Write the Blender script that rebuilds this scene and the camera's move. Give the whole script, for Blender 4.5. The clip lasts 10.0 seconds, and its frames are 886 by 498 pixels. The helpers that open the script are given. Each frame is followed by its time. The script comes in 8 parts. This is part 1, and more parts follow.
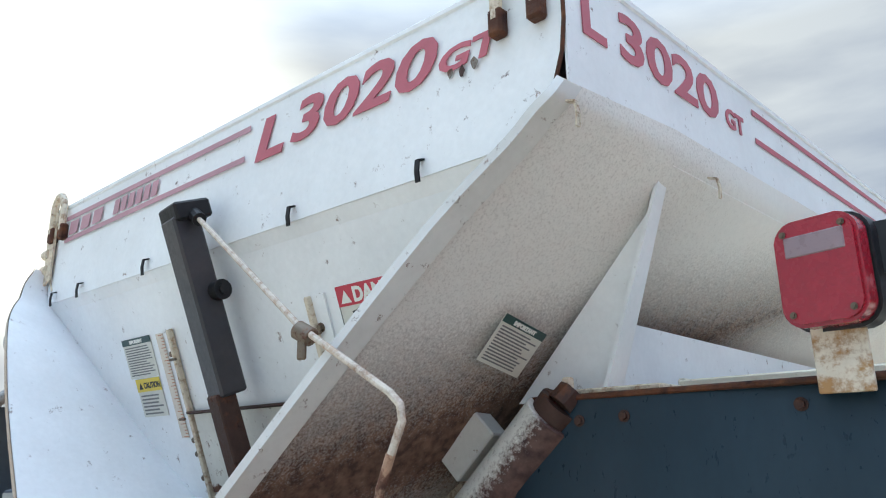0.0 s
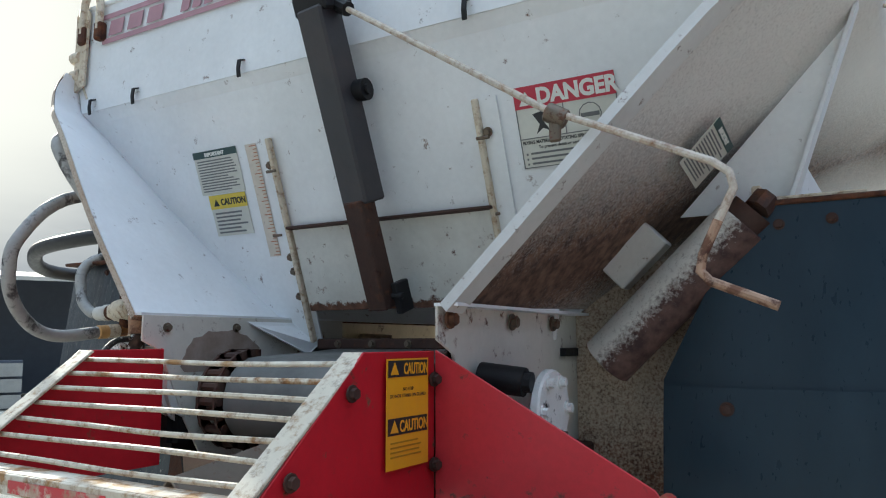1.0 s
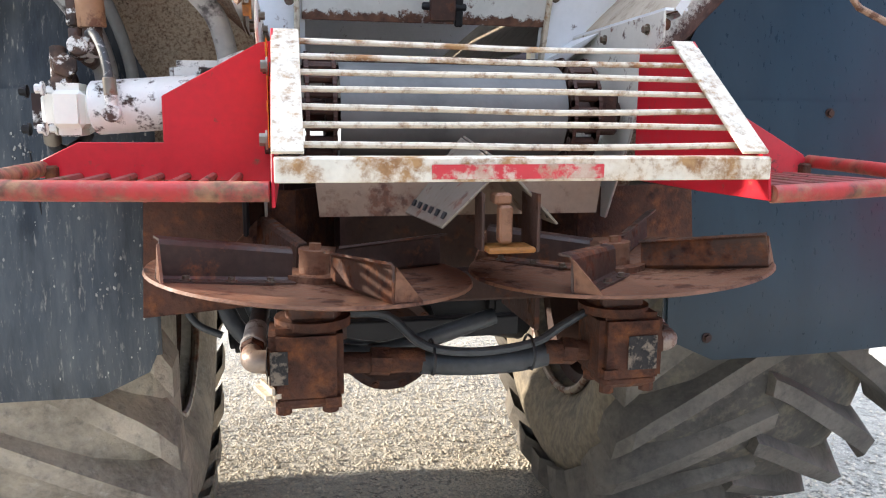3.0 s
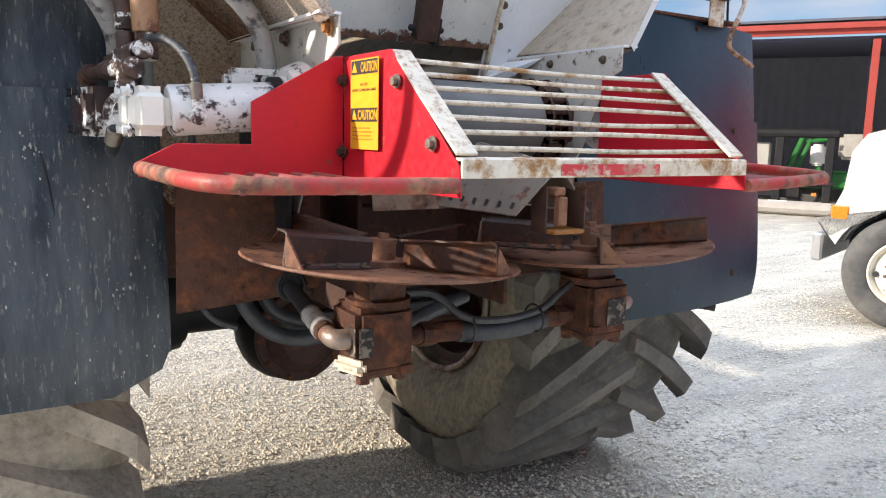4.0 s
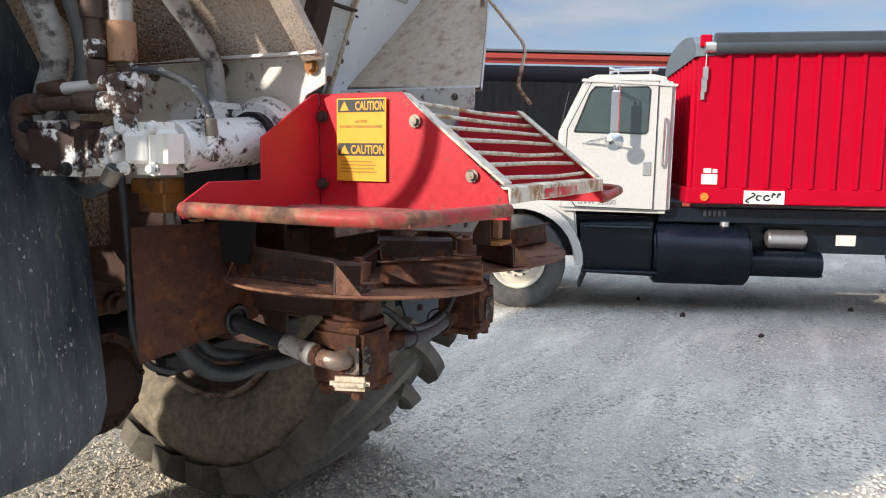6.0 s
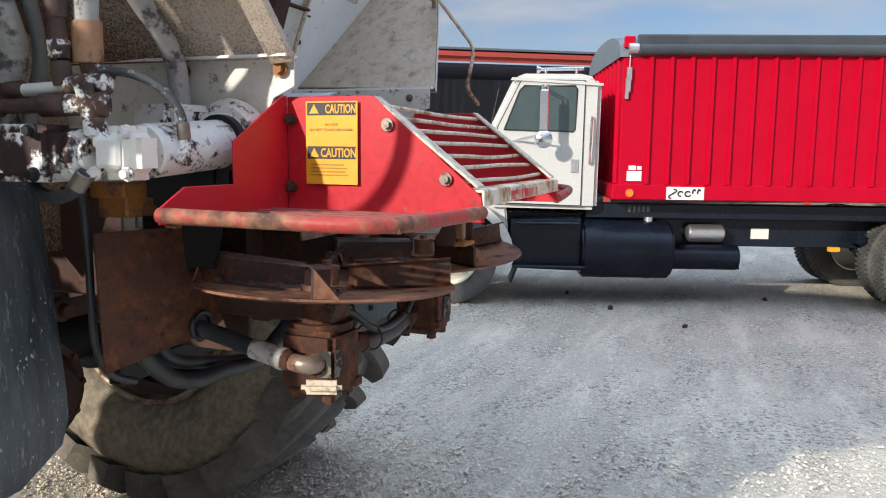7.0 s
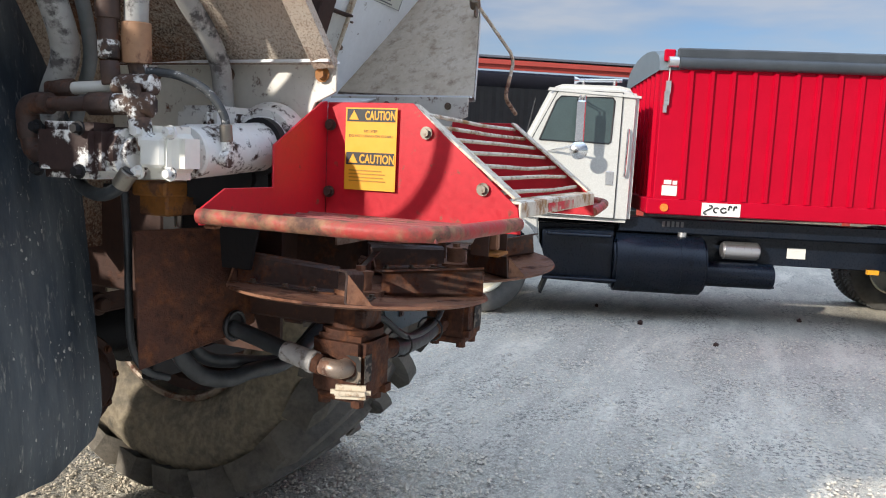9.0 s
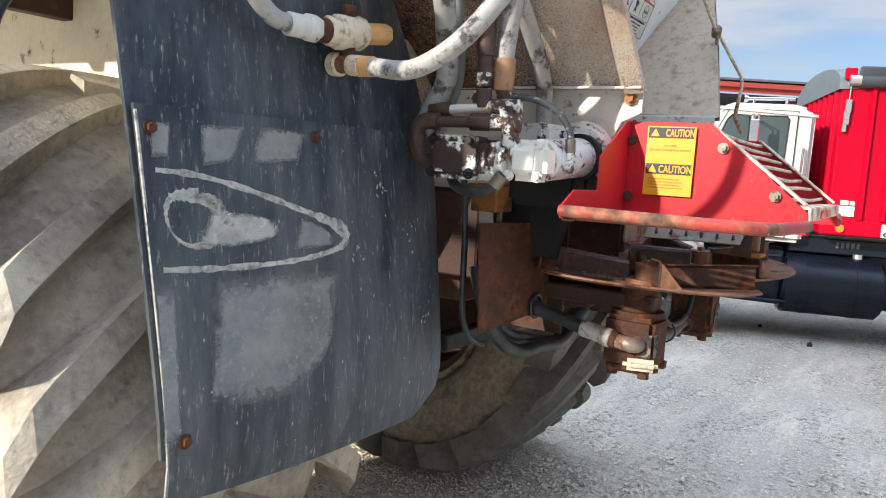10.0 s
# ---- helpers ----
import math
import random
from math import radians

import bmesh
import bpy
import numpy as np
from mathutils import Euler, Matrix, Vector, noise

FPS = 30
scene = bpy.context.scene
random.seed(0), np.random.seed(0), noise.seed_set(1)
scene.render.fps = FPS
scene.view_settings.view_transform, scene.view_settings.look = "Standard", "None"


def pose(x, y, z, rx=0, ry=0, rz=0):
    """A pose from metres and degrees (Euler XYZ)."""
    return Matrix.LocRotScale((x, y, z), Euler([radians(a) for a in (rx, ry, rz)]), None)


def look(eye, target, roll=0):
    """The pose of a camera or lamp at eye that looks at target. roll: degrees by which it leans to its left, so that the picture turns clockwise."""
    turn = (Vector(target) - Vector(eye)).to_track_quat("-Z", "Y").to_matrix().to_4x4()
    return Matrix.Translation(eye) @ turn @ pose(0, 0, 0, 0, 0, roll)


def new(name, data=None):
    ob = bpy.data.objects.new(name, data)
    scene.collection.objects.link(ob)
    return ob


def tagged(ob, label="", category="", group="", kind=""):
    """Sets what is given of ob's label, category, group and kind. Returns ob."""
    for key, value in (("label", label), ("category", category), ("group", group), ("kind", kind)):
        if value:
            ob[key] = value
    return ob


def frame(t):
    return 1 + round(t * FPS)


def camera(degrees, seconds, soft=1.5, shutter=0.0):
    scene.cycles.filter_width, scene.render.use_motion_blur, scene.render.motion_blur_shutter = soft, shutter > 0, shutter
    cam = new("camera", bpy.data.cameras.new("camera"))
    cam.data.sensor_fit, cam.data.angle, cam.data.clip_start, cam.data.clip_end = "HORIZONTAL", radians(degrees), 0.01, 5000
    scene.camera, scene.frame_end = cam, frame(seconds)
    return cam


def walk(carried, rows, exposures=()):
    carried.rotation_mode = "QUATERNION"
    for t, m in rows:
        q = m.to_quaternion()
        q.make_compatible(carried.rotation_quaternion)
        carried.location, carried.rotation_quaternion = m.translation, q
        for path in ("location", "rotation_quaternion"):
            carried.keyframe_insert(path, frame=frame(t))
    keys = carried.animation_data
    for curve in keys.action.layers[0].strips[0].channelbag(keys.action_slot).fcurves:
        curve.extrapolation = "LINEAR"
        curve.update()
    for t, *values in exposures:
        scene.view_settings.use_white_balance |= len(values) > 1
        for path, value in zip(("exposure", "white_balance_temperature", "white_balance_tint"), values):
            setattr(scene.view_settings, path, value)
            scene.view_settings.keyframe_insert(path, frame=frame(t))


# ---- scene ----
cam = camera(61.1, 10.0, soft=1.1)
PATH = [
    (0, (1.751, 0.035, 1.979), (0.479, 1.485, 2.508), -1.1),
    (0.5, (1.492, -0.227, 1.951), (0.359, 1.343, 2.450), -1.0),
    (1, (1.132, -0.323, 1.799), (0.106, 1.376, 2.041), -0.1),
    (1.5, (0.774, -0.431, 1.727), (0.028, 1.424, 1.750), -0.3),
    (2, (0.431, -0.538, 1.651), (0.065, 1.420, 1.468), -0.0),
    (2.5, (0.026, -0.598, 1.631), (0.046, 1.380, 1.335), 0.2),
    (3.8, (-0.938, -0.675, 1.610), (-0.007, 1.067, 1.296), 1.14),
    (4, (-1.083, -0.663, 1.618), (-0.036, 1.014, 1.316), 1.4),
    (4.5, (-1.375, -0.486, 1.611), (-0.059, 0.997, 1.352), 1.43),
    (5, (-1.631, -0.388, 1.645), (-0.103, 0.879, 1.401), 1.30),
    (5.5, (-1.773, -0.280, 1.659), (-0.089, 0.772, 1.418), 0.93),
    (6, (-1.839, -0.155, 1.644), (-0.058, 0.722, 1.395), 0.63),
    (7.5, (-1.907, -0.053, 1.664), (-0.035, 0.602, 1.409), 1.03),
    (8, (-1.889, -0.045, 1.663), (-0.014, 0.605, 1.413), 1.52),
    (8.5, (-1.891, -0.048, 1.669), (-0.028, 0.637, 1.423), 2.05),
    (9, (-1.901, -0.049, 1.665), (-0.068, 0.712, 1.423), 2.58),
    (9.5, (-2.114, 0.015, 1.621), (-0.326, 0.882, 1.388), 3.54),
    (9.8, (-2.318, 0.117, 1.592), (-0.595, 1.112, 1.375), 3.62),
    (10, (-2.433, 0.184, 1.624), (-0.749, 1.241, 1.405), 3.64),
]
EXPOSURE = [(0, 0.47, 5980, 6), (0.5, -0.33, 5900, 6), (1.0, -0.06, 5920, 6), (1.5, 0.30, 5980, 10), (2.0, 0.68, 6200, 15.5), (2.5, 1.02, 6150, 16.5), (4.0, 0.57, 6220, 17), (4.5, 0.48, 6220, 17), (5.0, 0.32, 6200, 17), (5.5, 0.18, 6160, 16.5), (6.0, 0.08, 6110, 15.5), (7.5, 0.0, 5980, 14), (9.0, 0.02, 5950, 14), (9.5, 0.10, 6050, 14), (10.0, 0.40, 6200, 14)]
walk(cam, [(t, look(eye, target, roll)) for t, eye, target, roll in PATH], EXPOSURE)

# ---- world, sun, exposure ----
SUN = Vector((-0.86, 0.37, 0.355)).normalized()
world = bpy.data.worlds.new("sky")
scene.world = world
world.use_nodes = True
wn, wl = world.node_tree.nodes, world.node_tree.links
sky = wn.new("ShaderNodeTexSky")
sky.sky_type, sky.sun_disc = "NISHITA", False
sky.sun_elevation, sky.sun_rotation = math.asin(SUN.z), math.atan2(SUN.x, SUN.y)
sky.air_density, sky.dust_density, sky.ozone_density = 1.0, 0.8, 3.0
wco = wn.new("ShaderNodeTexCoord")
wmap = wn.new("ShaderNodeMapping")
wmap.inputs["Scale"].default_value = (1.6, 1.1, 6.0)
cloud = wn.new("ShaderNodeTexNoise")
cloud.inputs["Scale"].default_value, cloud.inputs["Detail"].default_value = 2.3, 9.0
cramp = wn.new("ShaderNodeMapRange")
cramp.inputs["From Min"].default_value, cramp.inputs["From Max"].default_value = 0.42, 0.68
cramp.inputs["To Max"].default_value = 0.8
near = wn.new("ShaderNodeVectorMath")
near.operation = "DOT_PRODUCT"
near.inputs[1].default_value = SUN
veil = wn.new("ShaderNodeMapRange")
veil.inputs["From Min"].default_value, veil.inputs["From Max"].default_value = -0.35, 0.75
veil.inputs["To Max"].default_value = 1.0
high = wn.new("ShaderNodeSeparateXYZ")
zenith = wn.new("ShaderNodeMapRange")
zenith.inputs["From Min"].default_value, zenith.inputs["From Max"].default_value, zenith.inputs["To Max"].default_value = 0.48, 0.9, 1.0
wtop = wn.new("ShaderNodeMix")
wtop.data_type = "RGBA"
wtop.inputs[7].default_value = (15.0, 17.8, 21.4, 1)
both = wn.new("ShaderNodeMath")
both.operation = "MAXIMUM"
wmix = wn.new("ShaderNodeMix")
wmix.data_type = "RGBA"
vmix = wn.new("ShaderNodeMix")
vmix.data_type = "RGBA"
vmix.inputs[6].default_value, vmix.inputs[7].default_value = (3.7, 3.8, 4.0, 1), (5.7, 5.65, 5.4, 1)
vramp = wn.new("ShaderNodeMapRange")
vramp.inputs["From Min"].default_value, vramp.inputs["From Max"].default_value = 0.36, 0.64
wl.new(cloud.outputs["Fac"], vramp.inputs["Value"])
wl.new(vramp.outputs["Result"], vmix.inputs[0])
wl.new(vmix.outputs[2], wmix.inputs[7])
wl.new(wco.outputs["Generated"], wmap.inputs["Vector"])
wl.new(wco.outputs["Generated"], near.inputs[0])
wl.new(wmap.outputs["Vector"], cloud.inputs["Vector"])
wl.new(cloud.outputs["Fac"], cramp.inputs["Value"])
wl.new(near.outputs["Value"], veil.inputs["Value"])
wl.new(cramp.outputs["Result"], both.inputs[0])
wl.new(veil.outputs["Result"], both.inputs[1])
wl.new(both.outputs["Value"], wmix.inputs[0])
wl.new(sky.outputs["Color"], wmix.inputs[6])
wl.new(wco.outputs["Generated"], high.inputs["Vector"])
wl.new(high.outputs["Z"], zenith.inputs["Value"])
glow = wn.new("ShaderNodeMapRange")
glow.interpolation_type = "SMOOTHSTEP"
glow.inputs["From Min"].default_value, glow.inputs["From Max"].default_value = 0.95, 1.0
wglow = wn.new("ShaderNodeMix")
wglow.data_type = "RGBA"
wglow.inputs[7].default_value = (11.5, 10.8, 9.2, 1)
wl.new(near.outputs["Value"], glow.inputs["Value"])
wl.new(glow.outputs["Result"], wglow.inputs[0])
wl.new(wmix.outputs[2], wglow.inputs[6])
wl.new(zenith.outputs["Result"], wtop.inputs[0])
wl.new(wglow.outputs[2], wtop.inputs[6])
wl.new(wtop.outputs[2], wn["Background"].inputs["Color"])
wn["Background"].inputs["Strength"].default_value = 0.10
sun = new("sun", bpy.data.lights.new("sun", "SUN"))
sun.data.energy, sun.data.angle, sun.data.color = 5.0, radians(1.2), (1.0, 0.90, 0.72)
sun.matrix_world = look(SUN * 60, (0, 0, 0))

# ---- materials ----
RUST = ((0.07, 0.032, 0.022), (0.20, 0.095, 0.055))


def material(name, col, rough=0.5, metal=0.0, vary=0.12, rust=0.0, rust_scale=14.0, rust_col=RUST, dirt=0.0, dirt_col=(0.3, 0.26, 0.21), dirt_scale=3.0,
             bump=0.15, bump_scale=90.0, streaks=(), soft=0.05, bump_dist=0.004, coat=0.0, stretch=(1, 1, 1), island=0.0, spec=0.5):
    """Worn paint, metal, rubber or stone: a colour with large and small variation, dirt, and rust where the noise or a streak passes a threshold."""
    m = bpy.data.materials.new(name)
    m.use_nodes = True
    nt = m.node_tree
    add, link = nt.nodes.new, nt.links.new
    bsdf = nt.nodes["Principled BSDF"]
    bsdf.inputs["Specular IOR Level"].default_value = spec
    co = add("ShaderNodeTexCoord")
    mp = add("ShaderNodeMapping")
    mp.inputs["Scale"].default_value = stretch
    link(co.outputs["Object"], mp.inputs["Vector"])

    def noise_fac(scale, detail=4.0, roughness=0.55):
        n = add("ShaderNodeTexNoise")
        n.inputs["Scale"].default_value, n.inputs["Detail"].default_value, n.inputs["Roughness"].default_value = scale, detail, roughness
        link(mp.outputs["Vector"], n.inputs["Vector"])
        return n.outputs["Fac"]

    def remap(v, a, b, c, d):
        n = add("ShaderNodeMapRange")
        for k, x in zip(("From Min", "From Max", "To Min", "To Max"), (a, b, c, d)):
            n.inputs[k].default_value = x
        link(v, n.inputs["Value"])
        return n.outputs["Result"]

    def maths(op, a, b):
        n = add("ShaderNodeMath")
        n.operation = op
        for k, x in ((0, a), (1, b)):
            if isinstance(x, (int, float)):
                n.inputs[k].default_value = x
            else:
                link(x, n.inputs[k])
        return n.outputs[0]

    def blend(fac, a, b):
        n = add("ShaderNodeMix")
        n.data_type = "RGBA"
        link(fac, n.inputs[0])
        for k, x in ((6, a), (7, b)):
            if isinstance(x, tuple):
                n.inputs[k].default_value = (*x[:3], 1)
            else:
                link(x, n.inputs[k])
        return n.outputs[2]

    coarse, fine = noise_fac(4.0, 5.0), noise_fac(60.0, 4.0)
    both_n = maths("ADD", maths("MULTIPLY", coarse, 0.6), maths("MULTIPLY", fine, 0.4))
    if island:
        geo = add("ShaderNodeNewGeometry")
        both_n = maths("ADD", both_n, remap(geo.outputs["Random Per Island"], 0, 1, -island, island))
    lo, hi = tuple(c * (1 - 1.6 * vary) for c in col), tuple(min(1.0, c * (1 + 1.6 * vary)) for c in col)
    colour = blend(remap(both_n, 0.3, 0.7, 0, 1), lo, hi)
    rgh = remap(fine, 0.3, 0.7, max(0.05, rough - 0.08), min(1, rough + 0.1))
    if dirt:
        d = remap(noise_fac(dirt_scale, 8.0, 0.65), 0.4, 0.68, 0, dirt)
        colour = blend(d, colour, dirt_col)
        rgh = maths("MAXIMUM", rgh, maths("MULTIPLY", d, 0.9))
    height = fine
    if rust or streaks:
        rn = noise_fac(rust_scale, 9.0, 0.7)
        for axis, centre, half, strength in streaks:
            dot = add("ShaderNodeVectorMath")
            dot.operation = "DOT_PRODUCT"
            dot.inputs[1].default_value = axis
            link(co.outputs["Object"], dot.inputs[0])
            away = maths("ABSOLUTE", maths("SUBTRACT", dot.outputs["Value"], centre), 0.0)
            rn = maths("ADD", rn, remap(away, 0.0, half, strength, 0.0))
        thr = 0.5 + (0.5 - rust) * 0.34
        mask = remap(rn, thr - 0.02 - soft * 0.4, thr + soft, 0, 1)
        rust_c = blend(remap(noise_fac(35.0, 6.0), 0.35, 0.65, 0, 1), rust_col[0], rust_col[1])
        colour = blend(mask, colour, rust_c)
        rgh = maths("MAXIMUM", rgh, maths("MULTIPLY", mask, 0.85))
        height = maths("ADD", fine, maths("MULTIPLY", mask, 0.5))
        if metal:
            link(remap(mask, 0, 1, metal, 0), bsdf.inputs["Metallic"])
    elif metal:
        bsdf.inputs["Metallic"].default_value = metal
    link(colour, bsdf.inputs["Base Color"])
    link(rgh, bsdf.inputs["Roughness"])
    if coat:
        bsdf.inputs["Coat Weight"].default_value, bsdf.inputs["Coat Roughness"].default_value = coat, 0.12
    if bump:
        grain = noise_fac(bump_scale, 5.0)
        bp = add("ShaderNodeBump")
        bp.inputs["Strength"].default_value, bp.inputs["Distance"].default_value = bump, bump_dist
        link(maths("ADD", grain, maths("MULTIPLY", height, 0.6)), bp.inputs["Height"])
        link(bp.outputs["Normal"], bsdf.inputs["Normal"])
    return m


WHITE = material("white_paint", (0.83, 0.84, 0.85), 0.42, vary=0.04, rust=0.02, rust_scale=26, dirt=0.16, dirt_col=(0.42, 0.42, 0.42), bump=0.05)
WHITE_DULL = material("white_paint_dull", (0.62, 0.60, 0.56), 0.55, vary=0.07, rust=0.12, rust_scale=30, dirt=0.4, dirt_col=(0.36, 0.32, 0.28), bump=0.08)
WHITE_CHIP = material("white_paint_chipped", (0.68, 0.60, 0.47), 0.5, vary=0.08, rust=0.34, rust_scale=52, rust_col=((0.15, 0.075, 0.04), (0.42, 0.24, 0.10)), soft=0.12, dirt=0.38, dirt_col=(0.46, 0.36, 0.24), bump=0.12)
WHITE_THICK = material("white_paint_over_grease", (0.76, 0.75, 0.72), 0.4, vary=0.08, rust=0.29, rust_scale=30, rust_col=((0.02, 0.014, 0.012), (0.07, 0.04, 0.03)), bump=0.25, bump_scale=60)
RUSTY = material("rusty_steel", (0.070, 0.031, 0.021), 0.72, vary=0.4, rust=0.47, rust_scale=16, rust_col=((0.022, 0.011, 0.010), (0.19, 0.070, 0.028)), dirt=0.22, dirt_col=(0.16, 0.085, 0.05), dirt_scale=9.0, bump=0.7, bump_scale=130, soft=0.13, spec=0.22)
RUST_DISC = material("bare_rusty_disc", (0.21, 0.098, 0.055), 0.55, vary=0.3, rust=0.42, rust_scale=8, rust_col=((0.045, 0.020, 0.015), (0.19, 0.080, 0.04)), dirt=0.25, dirt_col=(0.34, 0.20, 0.12), bump=0.35, spec=0.3)
RUST_DARK = material("dark_brown_steel", (0.055, 0.030, 0.024), 0.62, vary=0.3, rust=0.3, rust_scale=14, rust_col=((0.03, 0.014, 0.011), (0.13, 0.055, 0.03)), dirt=0.25, dirt_col=(0.12, 0.068, 0.045), bump=0.3, spec=0.25)
TAN = material("tan_steel", (0.28, 0.19, 0.13), 0.65, vary=0.15, rust=0.3, rust_scale=10, dirt=0.3, bump=0.2)
RED = material("red_paint", (0.50, 0.011, 0.022), 0.42, vary=0.12, rust=0.07, rust_scale=25, dirt=0.08, dirt_col=(0.30, 0.05, 0.05), bump=0.06, spec=0.35)
RED_WORN = material("worn_red_paint", (0.42, 0.040, 0.036), 0.5, vary=0.18, rust=0.56, rust_scale=9, rust_col=((0.10, 0.055, 0.042), (0.34, 0.18, 0.10)), soft=0.08, dirt=0.2, dirt_col=(0.26, 0.11, 0.08), bump=0.25, spec=0.3)
RED_DUST = material("dusty_red_paint", (0.26, 0.05, 0.045), 0.6, vary=0.15, rust=0.35, rust_scale=14, dirt=0.55, dirt_col=(0.20, 0.10, 0.085), bump=0.2)
FLAP = material("dark_plastic", (0.005, 0.020, 0.033), 0.34, vary=0.15, dirt=0.17, dirt_col=(0.075, 0.10, 0.12), dirt_scale=2.2, bump=0.012, bump_scale=40, rust=0.0, rust_scale=60, rust_col=((0.2, 0.2, 0.18), (0.38, 0.36, 0.32)), stretch=(1.6, 1.6, 0.6))
FLAP_L = material("dusty_dark_plastic", (0.017, 0.026, 0.038), 0.38, vary=0.3, dirt=0.65, dirt_col=(0.125, 0.14, 0.145), dirt_scale=2.4, bump=0.14, bump_scale=70, rust=0.14, rust_scale=26, rust_col=((0.17, 0.17, 0.155), (0.36, 0.34, 0.30)), stretch=(4.5, 4.5, 0.7), soft=0.09)
SCUFF = material("pale_scuff", (0.40, 0.39, 0.35), 0.85, vary=0.3, rust=0.38, rust_scale=55, rust_col=((0.04, 0.05, 0.055), (0.16, 0.16, 0.15)), soft=0.12, bump=0.5)
# tan sidewalls: dust, plus light bounced off the gravel put into the colour
RUBBER = material("dusty_tyre_rubber_bounce_lit_sides", (0.080, 0.075, 0.067), 0.7, vary=0.3, dirt=0.42, dirt_col=(0.20, 0.175, 0.14), dirt_scale=2.6, bump=0.3, bump_scale=60, rust=0.20, rust_scale=13, rust_col=((0.22, 0.185, 0.13), (0.33, 0.28, 0.20)), soft=0.22, spec=0.28,
                  streaks=(((1, 0, 0), 0.68, 0.24, 0.34), ((1, 0, 0), 1.78, 0.28, 0.30)))
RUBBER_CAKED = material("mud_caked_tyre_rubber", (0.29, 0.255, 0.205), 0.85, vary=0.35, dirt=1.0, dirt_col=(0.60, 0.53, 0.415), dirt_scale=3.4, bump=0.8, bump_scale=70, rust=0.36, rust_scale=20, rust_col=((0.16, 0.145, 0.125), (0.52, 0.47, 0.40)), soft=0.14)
RUBBER_LUG = material("scuffed_tyre_lug_rubber", (0.125, 0.115, 0.10), 0.72, vary=0.3, dirt=0.55, dirt_col=(0.31, 0.275, 0.22), dirt_scale=3.0, bump=0.4, bump_scale=60, rust=0.22, rust_scale=16, rust_col=((0.05, 0.047, 0.043), (0.09, 0.084, 0.075)), soft=0.2, spec=0.28)
TYRE = material("road_tyre_rubber", (0.05, 0.05, 0.05), 0.75, vary=0.2, dirt=0.5, dirt_col=(0.20, 0.19, 0.17), bump=0.2)
HOSE = material("black_hose", (0.020, 0.023, 0.026), 0.42, vary=0.25, dirt=0.5, dirt_col=(0.10, 0.105, 0.11), dirt_scale=11.0, bump=0.2)
HOSE_PALE = material("overpainted_hose", (0.38, 0.38, 0.37), 0.5, vary=0.15, rust=0.36, rust_scale=16, rust_col=((0.05, 0.05, 0.05), (0.13, 0.12, 0.12)), dirt=0.4, dirt_col=(0.26, 0.24, 0.22), bump=0.15)
STEEL = material("dull_zinc_steel", (0.24, 0.215, 0.18), 0.48, metal=0.85, vary=0.15, rust=0.25, rust_scale=30, bump=0.15)
BOLT = material("weathered_bolt", (0.17, 0.135, 0.10), 0.5, metal=0.6, vary=0.2, rust=0.35, rust_scale=60, bump=0.2)
BRASS = material("ochre_rust_steel", (0.30, 0.125, 0.030), 0.55, vary=0.25, rust=0.45, rust_scale=16, bump=0.3, spec=0.3)
DARK = material("dark_machine_paint", (0.012, 0.012, 0.014), 0.55, vary=0.25, dirt=0.3, dirt_col=(0.045, 0.038, 0.033), bump=0.2, spec=0.3)
JACK = material("brown_black_tube", (0.030, 0.030, 0.036), 0.45, vary=0.2, dirt=0.35, dirt_col=(0.14, 0.10, 0.09), bump=0.1)
CREAM = material("cream_paint", (0.86, 0.80, 0.64), 0.5, vary=0.08, rust=0.10, rust_scale=12, dirt=0.25, dirt_col=(0.38, 0.31, 0.22), bump=0.1)
BELT = material("worn_conveyor_belt", (0.10, 0.10, 0.095), 0.55, vary=0.18, dirt=0.5, dirt_col=(0.26, 0.25, 0.23), bump=0.1)
INK_RED = material("faded_red_vinyl", (0.46, 0.12, 0.155), 0.5, vary=0.1, bump=0.0)
INK_PALE = material("faded_grey_red_vinyl", (0.46, 0.26, 0.30), 0.5, vary=0.1, bump=0.0)
DANGER_RED = material("danger_red_vinyl", (0.50, 0.03, 0.06), 0.45, vary=0.05, bump=0.0)
INK_BLACK = material("black_ink", (0.02, 0.02, 0.022), 0.5, vary=0.1, bump=0.0)
INK_GREY = material("grey_ink", (0.16, 0.16, 0.16), 0.5, vary=0.1, bump=0.0)
INK_WHITE = material("white_ink", (0.78, 0.77, 0.72), 0.5, vary=0.05, bump=0.0)
INK_GREEN = material("dark_green_vinyl", (0.03, 0.065, 0.06), 0.45, vary=0.1, bump=0.0)
VINYL = material("aged_white_vinyl", (0.66, 0.65, 0.58), 0.45, vary=0.06, dirt=0.2, bump=0.0)
YELLOW = material("yellow_vinyl", (0.80, 0.375, 0.008), 0.4, vary=0.06, dirt=0.1, bump=0.0)
YELLOW_PALE = material("pale_yellow_vinyl", (0.66, 0.50, 0.06), 0.45, vary=0.06, bump=0.0)
TRUCK_WHITE = material("truck_white_enamel", (0.55, 0.55, 0.52), 0.25, vary=0.03, dirt=0.12, dirt_col=(0.5, 0.47, 0.42), bump=0.0, coat=0.5)
TRUCK_RED = material("truck_red_enamel", (0.43, 0.001, 0.018), 0.4, vary=0.05, bump=0.0, spec=0.12)
TRUCK_BLACK = material("truck_black_paint", (0.005, 0.009, 0.018), 0.3, vary=0.2, dirt=0.15, dirt_col=(0.04, 0.042, 0.05), bump=0.05, spec=0.3)
TARP = material("dark_grey_tarp", (0.035, 0.042, 0.05), 0.5, vary=0.15, dirt=0.3, dirt_col=(0.09, 0.10, 0.11), bump=0.3, bump_scale=25)
